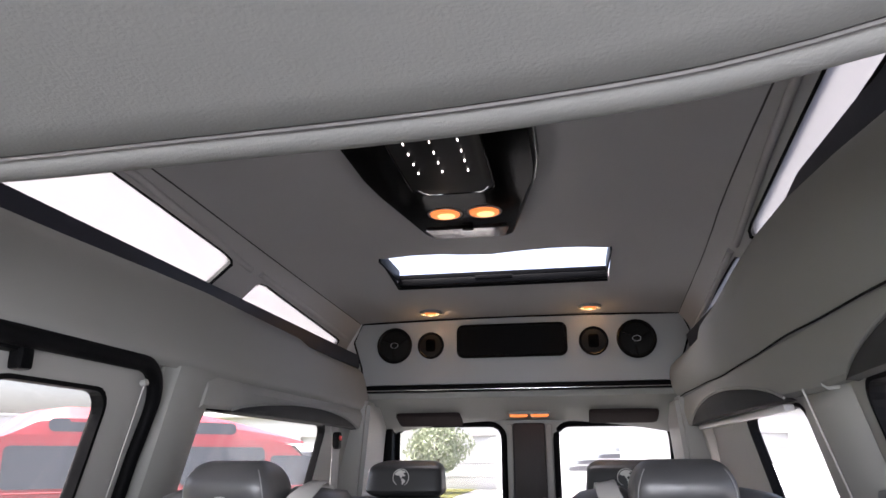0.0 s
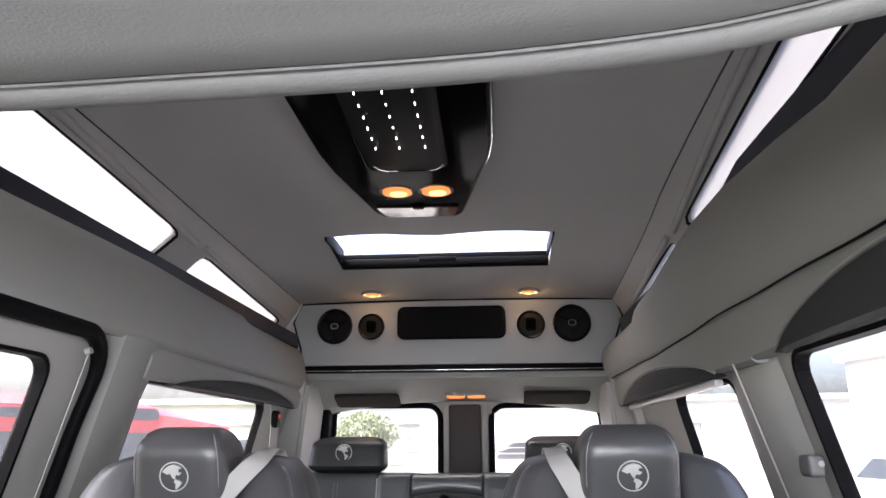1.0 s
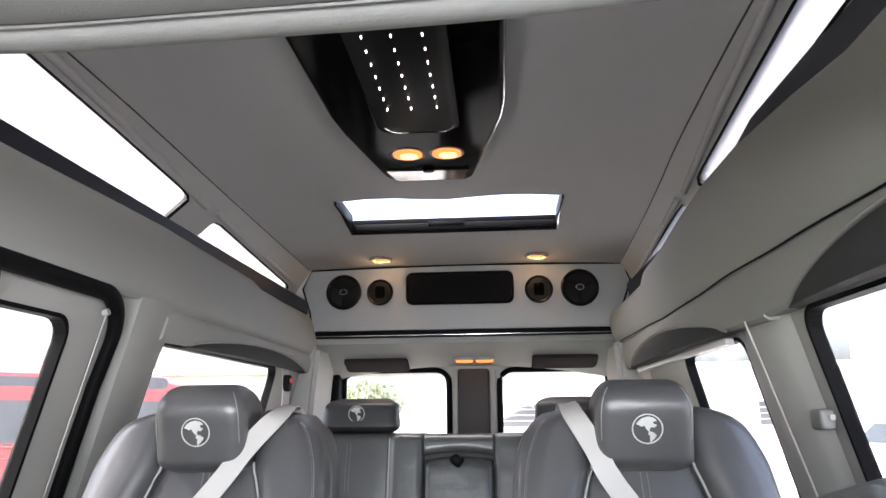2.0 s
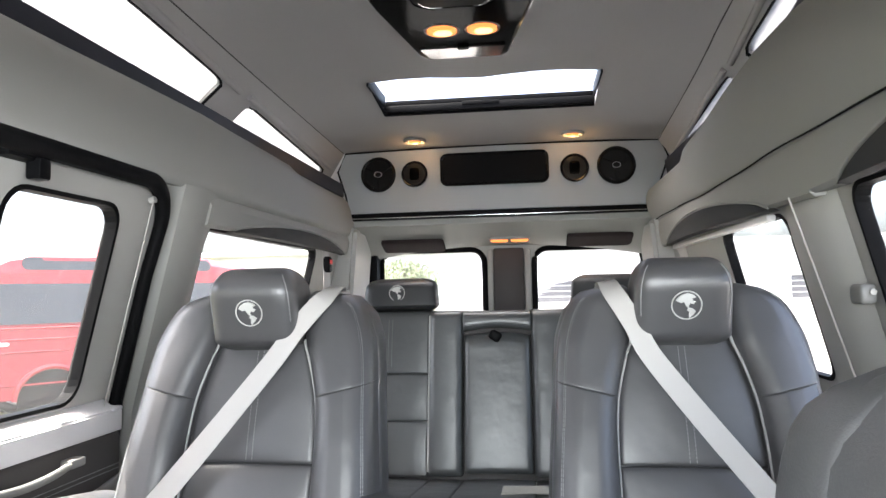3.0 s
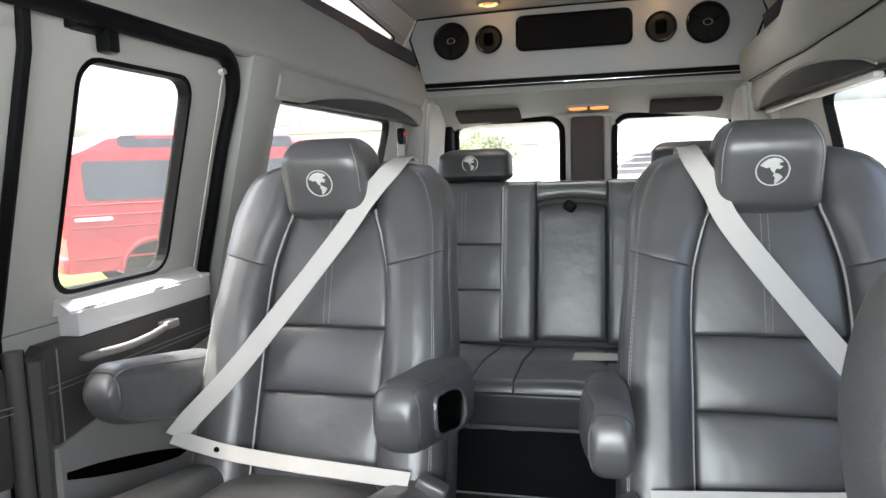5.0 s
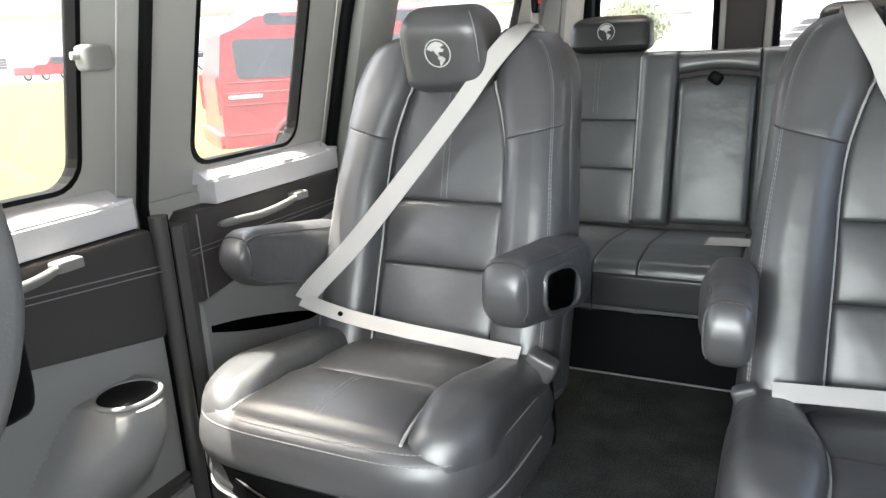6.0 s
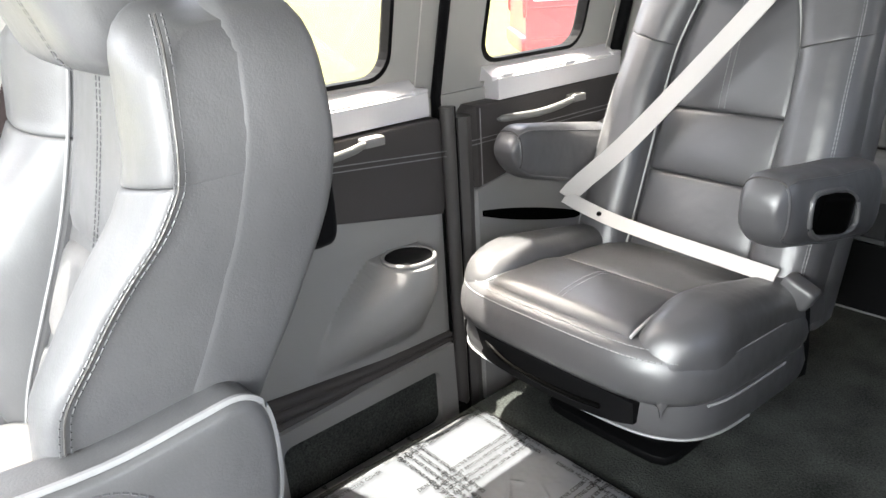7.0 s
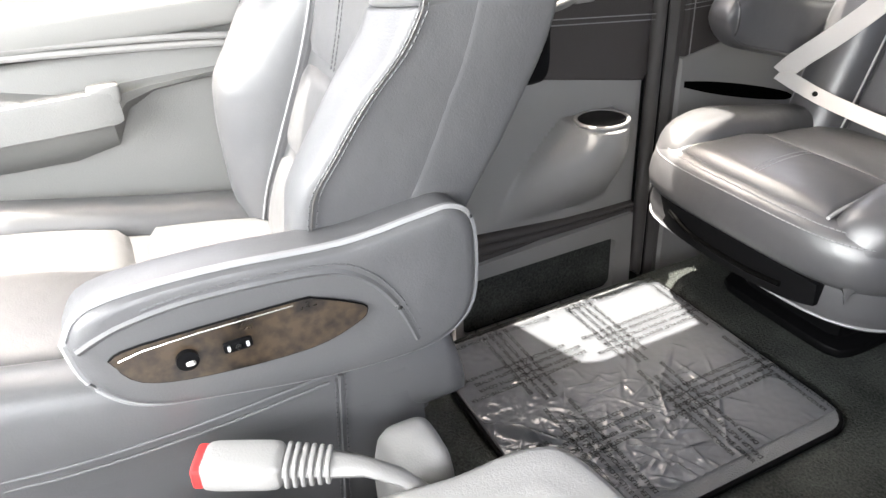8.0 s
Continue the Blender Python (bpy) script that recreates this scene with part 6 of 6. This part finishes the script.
def outline_at(k, z):
    pts = [(-0.236, 0.75), (-0.233, 1.50), (-0.222, 1.61), (-0.162, 1.965), (-0.138, 2.01), (0.090, 2.01), (0.112, 1.985), (0.196, 1.56), (0.203, 1.47), (0.198, 0.75)]
    return [op(-0.005 + (x + 0.005) * k, 1.4 + (y - 1.4) * (1 - (1 - k) * 0.45), z) for x, y in pts]


bm = bmesh.new()
loft(bm, [outline_at(1.06, 1.71), outline_at(1.04, 1.660), outline_at(1.01, 1.646), outline_at(0.985, 1.639), outline_at(0.95, 1.637)])
part("body", bm, GLOSSY, over)
bm = bmesh.new()
loft(bm, [outline_at(1.05, 1.70), outline_at(1.055, 1.674), outline_at(1.045, 1.668), outline_at(1.03, 1.668)], cap=False)
part("flange", bm, BLACK, over)
bm = bmesh.new()
ring = outline_at(1.035, 1.657)
tube(bm, ring[4:], 0.0024, 6)
tube(bm, ring[:5], 0.0014, 6)
part("bright_edge", bm, CHROME, over)
bm = bmesh.new()
o = rounded(-0.118, 0.80, 0.098, 1.585, 0.05)
loft(bm, [[op(a, b, 1.640) for a, b in o], [op(a, b, 1.630) for a, b in o], [op(a * 0.96, 1.2 + (b - 1.2) * 0.985, 1.626) for a, b in o]])
part("centre_panel", bm, BLACK, over, "black centre panel")
bm = bmesh.new()
tube(bm, [op(a, b, 1.627) for a, b in o], 0.003, 6, closed=True)
part("panel_edge", bm, GLOSSY, over)
bm = bmesh.new()
tube(bm, spline([op(-0.100, 1.545, 1.627), op(-0.075, 1.578, 1.627), op(0.0, 1.586, 1.627), op(0.060, 1.578, 1.627), op(0.082, 1.545, 1.627)], 6), 0.0022, 6)
part("bright_lip", bm, CHROME, over)
for x in (-0.076, -0.017, 0.046):
    for r in range(11):
        y = 0.87 + 0.056 * r
        bm = bmesh.new()
        rbox(bm, op(x, y, 1.6245), (0.0026, 0.009, 0.006), 3, 2)
        part("light_point", bm, LED, over, "")
for x in (-0.068, 0.046):
    bm = bmesh.new()
    torus(bm, op(x, 1.765, 1.638), 0.047, 0.004, (0, 0, 1), 32, 8)
    lamp = part("reading_lamp", bm, PANEL, over, "amber reading lamp")
    bm = bmesh.new()
    rbox(bm, op(x, 1.765, 1.636), (0.088, 0.082, 0.016), 2.2, 6)
    part("lens", bm, LAMP, lamp)
    bm = bmesh.new()
    rbox(bm, op(x + 0.004, 1.762, 1.6275), (0.052, 0.044, 0.006), 2.2, 5)
    part("bulb", bm, BULB, lamp)
bm = bmesh.new()
o = [(-0.150, 1.895), (-0.128, 1.985), (0.085, 1.985), (0.105, 1.900)]
loft(bm, [[op(a, b, 1.6385) for a, b in o], [op(a, b, 1.632) for a, b in o]])
part("switch_plate", bm, SMOKE, over, "mirror-like switch plate")
bm = bmesh.new()
rbox(bm, op(-0.02, 1.895, 1.631), (0.035, 0.022, 0.006), 5, 3)
part("switch", bm, BLACK, over)

# ---- rear soffit fittings ----
def loudspeaker(x, z, r, mat_cone, label, small=False):
    sp = thing("loudspeaker", (x, 3.2, z), label, "speaker", "rear soffit speakers")
    bm = bmesh.new()
    torus(bm, (0, -0.010, 0), r * 0.93, r * 0.10, (0, -1, 0), 36, 8)
    part("rim", bm, SPEAKER, sp)
    bm = bmesh.new()
    rings = []
    for k, d in ((0.92, -0.006), (0.80, 0.0), (0.45, 0.012 if small else 0.008), (0.28, 0.010)):
        rings.append([(r * k * math.cos(a), -0.008 + d * 0.5, r * k * math.sin(a)) for a in np.linspace(0, math.tau, 33)[:-1]])
    loft(bm, rings)
    part("cone", bm, mat_cone, sp)
    bm = bmesh.new()
    if small:
        rbox(bm, (0, -0.012, 0), (r * 0.75, 0.012, r * 0.95), 5, 3)
        part("lens", bm, GLOSSY, sp)
    else:
        torus(bm, (0, -0.016, 0), r * 0.15, r * 0.025, (0, -1, 0), 20, 6, 1.4, 1.0)
        part("badge", bm, CHROME, sp)
        for q in range(3):
            bm = bmesh.new()
            a0 = q * math.tau / 3 + 0.3
            tube(bm, [(0.3 * r * math.cos(a0), -0.016, 0.3 * r * math.sin(a0)), (0.9 * r * math.cos(a0 + 0.25), -0.016, 0.9 * r * math.sin(a0 + 0.25))], 0.003)
            part("spoke", bm, SPEAKER, sp)
    return sp


loudspeaker(-0.570, 1.487, 0.085, SPEAKER, "round black speaker set in the rear soffit")
loudspeaker(0.572, 1.486, 0.088, SPEAKER, "round black speaker set in the rear soffit")
loudspeaker(-0.391, 1.483, 0.063, BRONZE, "small round black fitting beside a rear speaker", True)
loudspeaker(0.378, 1.482, 0.066, BRONZE, "small round black fitting beside a rear speaker", True)
screen = thing("screen_panel", (0.0, 3.2, 1.497), "wide black framed panel with round corners in the soffit", "panel")
bm = bmesh.new()
o = rounded(-0.264, -0.080, 0.258, 0.080, 0.035)
loft(bm, [[(a, -0.001, b) for a, b in o], [(a, -0.012, b) for a, b in o], [(a * 0.985, -0.016, b * 0.95) for a, b in o], [(a * 0.95, -0.010, b * 0.86) for a, b in o]])
part("frame", bm, SPEAKER, screen)
bm = bmesh.new()
o = rounded(-0.250, -0.068, 0.244, 0.068, 0.025)
loft(bm, [[(a, -0.008, b) for a, b in o], [(a, -0.0115, b) for a, b in o]])
part("cloth", bm, RUBBER, screen)
for x in (-0.362, 0.364):
    puck = thing("ceiling_lamp", (x, 3.035, ceil_z(x, 3.035)), "small amber ceiling lamp lit above the soffit", "lamp", "ceiling lamps over the soffit")
    bm = bmesh.new()
    torus(bm, (0, 0, -0.004), 0.045, 0.008, (0, 0, 1), 28, 8)
    part("ring", bm, PADDED, puck)
    bm = bmesh.new()
    rbox(bm, (0, 0, -0.006), (0.055, 0.055, 0.024), 2.2, 5)
    part("lens", bm, LAMP, puck)
    bm = bmesh.new()
    rbox(bm, (0, -0.006, -0.017), (0.024, 0.024, 0.008), 2.2, 4)
    part("bulb", bm, BULB, puck)
    ld = bpy.data.lights.new("ceiling_lamp_light", "POINT")
    ld.energy, ld.color, ld.shadow_soft_size = 0.06, (1.0, 0.6, 0.25), 0.02
    lo_ = new("ceiling_lamp_light", ld)
    lo_.location = (x, 3.05, ceil_z(x, 3.035) - 0.03)
dome = thing("dome_lamp", (0.055, 3.40, 1.17), "twin amber dome lamp above the rear doors", "lamp")
bm = bmesh.new()
rbox(bm, (0, 0.0, 0.004), (0.21, 0.06, 0.02), 6, 4)
part("housing", bm, PANEL, dome)
for x in (-0.05, 0.052):
    bm = bmesh.new()
    rbox(bm, (x, 0.0, -0.008), (0.088, 0.046, 0.020), 4, 4)
    part("lens", bm, LAMP, dome)
for x0, x1, y, z in ((-0.595, -0.275, 3.395, 1.146), (0.340, 0.660, 3.385, 1.152)):
    bm = bmesh.new()
    rbox(bm, ((x0 + x1) / 2, y, z), (x1 - x0, 0.135, 0.018), 18, 4, Matrix.Rotation(radians(-20), 3, "X"))
    solo("headliner_vent", bm, VENT, "dark rectangular fabric panel on the rear headliner", "panel", "dark panels over the rear doors")

# belt hanging at the rear corners
bm = bmesh.new()
ribbon(bm, spline([(-0.735, 2.83, 1.10), (-0.72, 2.80, 1.02), (-0.715, 2.78, 0.9), (-0.72, 2.76, 0.6)], 6), 0.045, (1, -0.4, 0.2))
rb = solo("rear_seat_belt", bm, WEB, "beige rear belt hanging by the corner post", "seat belt")
bm = bmesh.new()
rbox(bm, (-0.715, 2.80, 1.035), (0.03, 0.05, 0.07), 5, 4)
part("guide", bm, BLACK, rb)
bm = bmesh.new()
rbox(bm, (-0.698, 2.795, 1.045), (0.012, 0.02, 0.02), 5, 3)
part("button", bm, RED, rb)
bm = bmesh.new()
ribbon(bm, spline([(0.75, 3.12, 1.20), (0.755, 3.0, 1.13), (0.775, 2.80, 1.05), (0.785, 2.70, 0.8)], 6), 0.045, (-1, -0.4, 0.2))
solo("rear_seat_belt", bm, WEB, "pale rear belt hanging beside the window", "seat belt")


# ---- outside ----
def wheel(parent, at, r, w):
    bm = bmesh.new()
    torus(bm, at, r * 0.78, r * 0.22, (1, 0, 0), 32, 10)
    tyre = part("wheel", bm, TYRE, parent)
    bm = bmesh.new()
    disc(bm, at, r * 0.62, (1, 0, 0), w * 0.6, 24)
    part("rim", bm, ALLOY, tyre)


def van(at, turn, paint, label, raised=True, length=5.7):
    """A parked van, its length along y, front towards +y; its near side faces +x."""
    v = thing("parked_van", at, label, "van", "parked vehicles")
    v.rotation_euler = (0, 0, radians(turn))
    L, W = length, 1.0
    prof = [(0.0, 0.42), (0.0, 1.25), (0.12, 1.95), (0.30, 2.02), (L * 0.68, 2.0), (L * 0.74, 1.92), (L * 0.86, 1.35), (L * 0.985, 1.12), (L, 0.85), (L, 0.42)]
    bm = bmesh.new()
    rings = []
    for x, k in ((-W, 0.0), (-W * 0.98, 0.0), (-W * 0.0, 1.0), (W * 0.98, 0.0), (W, 0.0)):
        rings.append([(x * (1.0 - 0.16 * max(0.0, (z - 1.1) / 0.9)), y * (1 - 0.01 * (1 - k)) + 0.02, z + 0.02 * k) for y, z in prof])
    loft(bm, rings)
    body = part("body", bm, paint, v)
    for yw in (L * 0.19, L * 0.80):
        for sx in (-1, 1):
            wheel(v, (sx * (W - 0.10), yw, 0.36), 0.36, 0.24)
            bm = bmesh.new()
            tube(bm, [(sx * (W + 0.004), yw + 0.43 * math.cos(a), 0.38 + 0.43 * math.sin(a)) for a in np.linspace(0.05, math.pi - 0.05, 16)], 0.035, 6)
            part("wheel_arch", bm, paint, body)
            bm = bmesh.new()
            disc(bm, (sx * (W - 0.008), yw, 0.38), 0.40, (1, 0, 0), 0.03, 28)
            part("arch_gap", bm, RUBBER, body)

    def glazed(y0, y1, z0, z1, sx, name="window"):
        bm = bmesh.new()
        sheet(bm, rounded(y0, z0, y1, z1, 0.07), [], lambda a, b, d: (sx * (W * (1.0 - 0.16 * max(0.0, (b - 1.1) / 0.9)) + 0.012 - d), a, b), 0.02)
        part(name, bm, CAR_GLASS, body, smooth=False)
    for sx in (-1, 1):
        glazed(0.28, 2.35, 1.36, 1.88, sx)
        glazed(2.45, 3.75, 1.36, 1.88, sx)
        glazed(3.85, 4.55, 1.30, 1.76, sx)
        for z in (1.31, 1.17, 1.01, 0.60):
            bm = bmesh.new()
            tube(bm, [(sx * (W * (1.0 - 0.16 * max(0.0, (z - 1.1) / 0.9)) + 0.002), y, z) for y in (0.10, 2.0, 4.6)], 0.014, 6)
            part("body_crease", bm, paint, body)
        bm = bmesh.new()
        rbox(bm, (sx * (W + 0.006), 0.36, 1.12), (0.012, 0.46, 0.045), 8, 3)
        part("side_stripe", bm, CAR_WHITE, body)
        bm = bmesh.new()
        rbox(bm, (sx * (W + 0.16), 4.55, 1.42), (0.20, 0.10, 0.26), 5, 4)
        part("mirror", bm, BLACK, body)
        bm = bmesh.new()
        rbox(bm, (sx * (W - 0.04), 0.01, 1.15), (0.08, 0.06, 0.55), 5, 3)
        part("tail_light", bm, RED, body)
        bm = bmesh.new()
        rbox(bm, (sx * (W - 0.16), L - 0.05, 0.92), (0.28, 0.12, 0.20), 4, 3)
        part("headlight", bm, ALLOY, body)
    bm = bmesh.new()
    rbox(bm, (0, 0.02, 0.52), (1.96, 0.16, 0.24), 7, 4)
    part("rear_bumper", bm, paint, body)
    bm = bmesh.new()
    rbox(bm, (0, L - 0.02, 0.55), (1.9, 0.18, 0.30), 6, 4)
    part("front_bumper", bm, BLACK, body)
    bm = bmesh.new()
    loft(bm, [[(x * k, L * 0.752 + (0.012 if q else 0), 1.90 + (0.012 if q else 0)) for x in (-0.84, 0.84)] + [(x * k, L * 0.853 + (0.012 if q else 0), 1.38 + (0.012 if q else 0)) for x in (0.92, -0.92)] for k, q in ((0.98, 0), (0.97, 1))])
    part("windscreen", bm, CAR_GLASS, body)
    if raised:
        bm = bmesh.new()
        rings = []
        for t in np.linspace(0, 1, 12):
            y = 0.25 + (L * 0.78 - 0.25) * t
            h = 0.40 * min(1.0, (t / 0.12)) ** 0.6 * min(1.0, ((1 - t) / 0.45)) ** 0.8
            rings.append([(-0.84, y, 1.95), (-0.80, y, 1.98 + h * 0.6), (-0.62, y, 1.99 + h), (0.62, y, 1.99 + h), (0.80, y, 1.98 + h * 0.6), (0.84, y, 1.95)])
        loft(bm, rings)
        top_ = part("raised_roof", bm, paint, body)
        for sx in (-1, 1):
            bm = bmesh.new()
            sheet(bm, rounded(0.75, 2.06, 3.3, 2.23, 0.08), [], lambda a, b, d: (sx * (0.838 - (b - 1.98) * 0.16 - d), a, b), 0.02)
            part("roof_window", bm, CAR_GLASS, top_, smooth=False)
    return v


van((-7.46, 8.08, -0.74), -40, CAR_RED, "red conversion van with dark windows parked beside the lawn", True, 5.7)
van((-8.9, 18.0, -0.74), -90, CAR_WHITE, "white van parked across the lot behind", False, 5.2)


def car(at, turn, paint, label):
    c = thing("parked_car", at, label, "car", "parked vehicles")
    c.rotation_euler = (0, 0, radians(turn))
    bm = bmesh.new()
    prof = [(0, 0.35), (0.02, 0.85), (0.25, 0.98), (1.0, 1.0), (1.5, 1.45), (2.9, 1.48), (3.45, 1.02), (4.35, 0.88), (4.5, 0.65), (4.5, 0.35)]
    loft(bm, [[(x * (1 - 0.18 * max(0, (z - 0.95) / 0.5)), y, z) for y, z in prof] for x in (-0.88, -0.6, 0.6, 0.88)])
    body = part("body", bm, paint, c)
    for sx in (-1, 1):
        bm = bmesh.new()
        sheet(bm, [(1.25, 1.03), (1.62, 1.40), (2.82, 1.42), (3.25, 1.04)], [], lambda a, b, d: (sx * (0.89 * (1 - 0.18 * max(0, (b - 0.95) / 0.5)) - d), a, b), 0.02)
        part("window", bm, CAR_GLASS, body, smooth=False)
        for yw in (0.85, 3.65):
            wheel(c, (sx * 0.80, yw, 0.32), 0.32, 0.2)
    return c


FAR = ground_z(-43)
car((-43, 30.0, FAR), 4, CAR_RED, "red car parked beyond the lawn")
car((-44, 36.5, FAR), 0, CAR_WHITE, "white car parked beyond the lawn")
car((-44, 43.5, FAR), -3, CAR_SILVER, "silver car parked beyond the lawn")
car((-43, 16.0, FAR), 2, CAR_SILVER, "silver car parked beyond the lawn")
car((-43, 9.0, FAR), 0, CAR_RED, "red car parked beyond the lawn")
van((-44, 22.6, FAR), 0, CAR_WHITE, "white van parked beyond the lawn", False, 5.2)
car((9, 12.5, -0.74), 10, CAR_SILVER, "silver car parked in front of a white building")
car((12.5, 9.0, -0.74), 15, BLACK, "black car parked in front of a white building")
car((11, 15.0, -0.74), 0, CAR_WHITE, "white car parked in front of a white building")
car((3.5, 22.0, -0.74), 0, CAR_SILVER, "silver car parked behind the van")
car((6.5, 23.0, -0.74), 0, CAR_WHITE, "white car parked behind the van")


def building(at, turn, w, d, h, label, doors):
    b = thing("building", at, label, "building", "low white buildings")
    b.rotation_euler = (0, 0, radians(turn))
    bm = bmesh.new()
    holes = [rounded(x0, z0, x1, z1, 0.02, 1) for x0, x1, z0, z1 in doors]
    sheet(bm, [(-w / 2, 0), (w / 2, 0), (w / 2, h), (-w / 2, h)], holes, lambda a, c, q: (a, q, c), 0.3)
    wall = part("front_wall", bm, CLADDING, b, smooth=False)
    bm = bmesh.new()
    box(bm, (-w / 2, 0.3, 0), (w / 2, d, h - 0.05))
    part("body", bm, CLADDING, b, smooth=False)
    bm = bmesh.new()
    box(bm, (-w / 2 - 0.3, -0.3, h), (w / 2 + 0.3, d, h + 0.35), 0.05)
    part("roof_edge", bm, CLADDING, b)
    for x0, x1, z0, z1 in doors:
        bm = bmesh.new()
        box(bm, (x0, 0.18, z0), (x1, 0.29, z1), 0.02)
        part("opening", bm, BUILD_DARK if z1 < 2.6 else CLADDING, wall)
        bm = bmesh.new()
        for k in range(1, 4):
            box(bm, (x0, 0.14, z0 + (z1 - z0) * k / 4 - 0.03), (x1, 0.18, z0 + (z1 - z0) * k / 4 + 0.03))
        part("door_rib", bm, CLADDING, wall)
    return b


building((6, 42, -0.74), 0, 60, 14, 4.2, "long low white building behind the lot", [(-22, -18, 0, 3), (-14, -10, 0, 3), (-6, -3, 1, 2.3), (2, 6, 0, 3), (9, 12, 1, 2.3), (16, 20, 0, 3)])
building((20, 14, -0.74), -72, 34, 12, 5.0, "white metal workshop beside the lot", [(-12, -8, 0, 3.6), (-5, -1, 0, 3.6), (2, 4, 1, 2.4), (6, 10, 0, 3.6)])
building((-95, 70, FAR), 55, 70, 20, 7.0, "large pale building beyond the lawn", [(-20, -16, 0, 3.6), (-8, -5, 1, 2.4), (6, 10, 0, 3.6), (18, 22, 1, 2.4)])
for x, y in ((8.2, 10.2), (8.6, 11.2)):
    bm = bmesh.new()
    rbox(bm, (x, y, -0.24), (0.2, 0.2, 1.0), 4, 4)
    solo("bollard", bm, LIGHT_YELLOW, "yellow painted steel bollard on the lot", "bollard", "yellow bollards")


def tree(at, h, seed):
    t = thing("tree", at, "broad green tree behind the lot", "tree")
    rng = random.Random(seed)
    bm = bmesh.new()
    tube(bm, [(0, 0, 0), (0.05, 0, h * 0.25), (0, 0.05, h * 0.5), (0.05, 0, h * 0.85)], h * 0.03, 8)
    for k in range(9):
        a = rng.uniform(0, math.tau)
        z = h * rng.uniform(0.25, 0.7)
        r = h * rng.uniform(0.2, 0.36)
        tube(bm, [(0, 0, z), (r * 0.6 * math.cos(a), r * 0.6 * math.sin(a), z + r * 0.35), (r * math.cos(a), r * math.sin(a), z + r * 0.5)], h * 0.010, 5)
    part("trunk", bm, BARK, t)
    vs, fs = [], []
    for k in range(4200):
        a, b = rng.uniform(0, math.tau), rng.uniform(-1, 1)
        rr = rng.uniform(0.45, 1.0) ** 0.5
        lob = 1 + 0.25 * math.sin(3 * a + 2 * b) + 0.15 * math.sin(7 * a)
        c = Vector((h * 0.42 * rr * lob * math.cos(a) * math.sqrt(1 - b * b), h * 0.42 * rr * lob * math.sin(a) * math.sqrt(1 - b * b), h * 0.62 + h * 0.36 * rr * b))
        q = Euler((rng.uniform(0, 6), rng.uniform(0, 6), rng.uniform(0, 6))).to_matrix()
        sz = h * rng.uniform(0.018, 0.035)
        n0 = len(vs)
        vs += [c + q @ Vector(p) * sz for p in ((-1, 0, 0), (0, -0.5, 0.1), (1, 0, 0), (0, 0.5, 0.1))]
        fs.append((n0, n0 + 1, n0 + 2, n0 + 3))
    me = bpy.data.meshes.new("crown")
    me.from_pydata(vs, [], fs)
    me.materials.append(LEAF)
    ob = new("crown", me)
    ob.parent = t
    return t


tree((-6.6, 37, -0.74), 3.6, 3)
tree((-34, 78, ground_z(-34)), 6.0, 5)

# thin cream sheet on the bench
bm = bmesh.new()
loft(bm, [[(0.060, y, z), (0.148, y + 0.002, z + 0.0015), (0.31, y + 0.003, z), (0.31, y + 0.003, z - 0.002), (0.148, y + 0.002, z - 0.0005), (0.060, y, z - 0.002)] for y, z in ((1.765, 0.3620), (1.80, 0.3570), (1.86, 0.3480), (1.925, 0.3390))])
solo("cream_sheet", bm, material("cream_matt", (0.42, 0.41, 0.35), 0.8, bump=0.05), "thin cream sheet lying on the rear bench", "card")
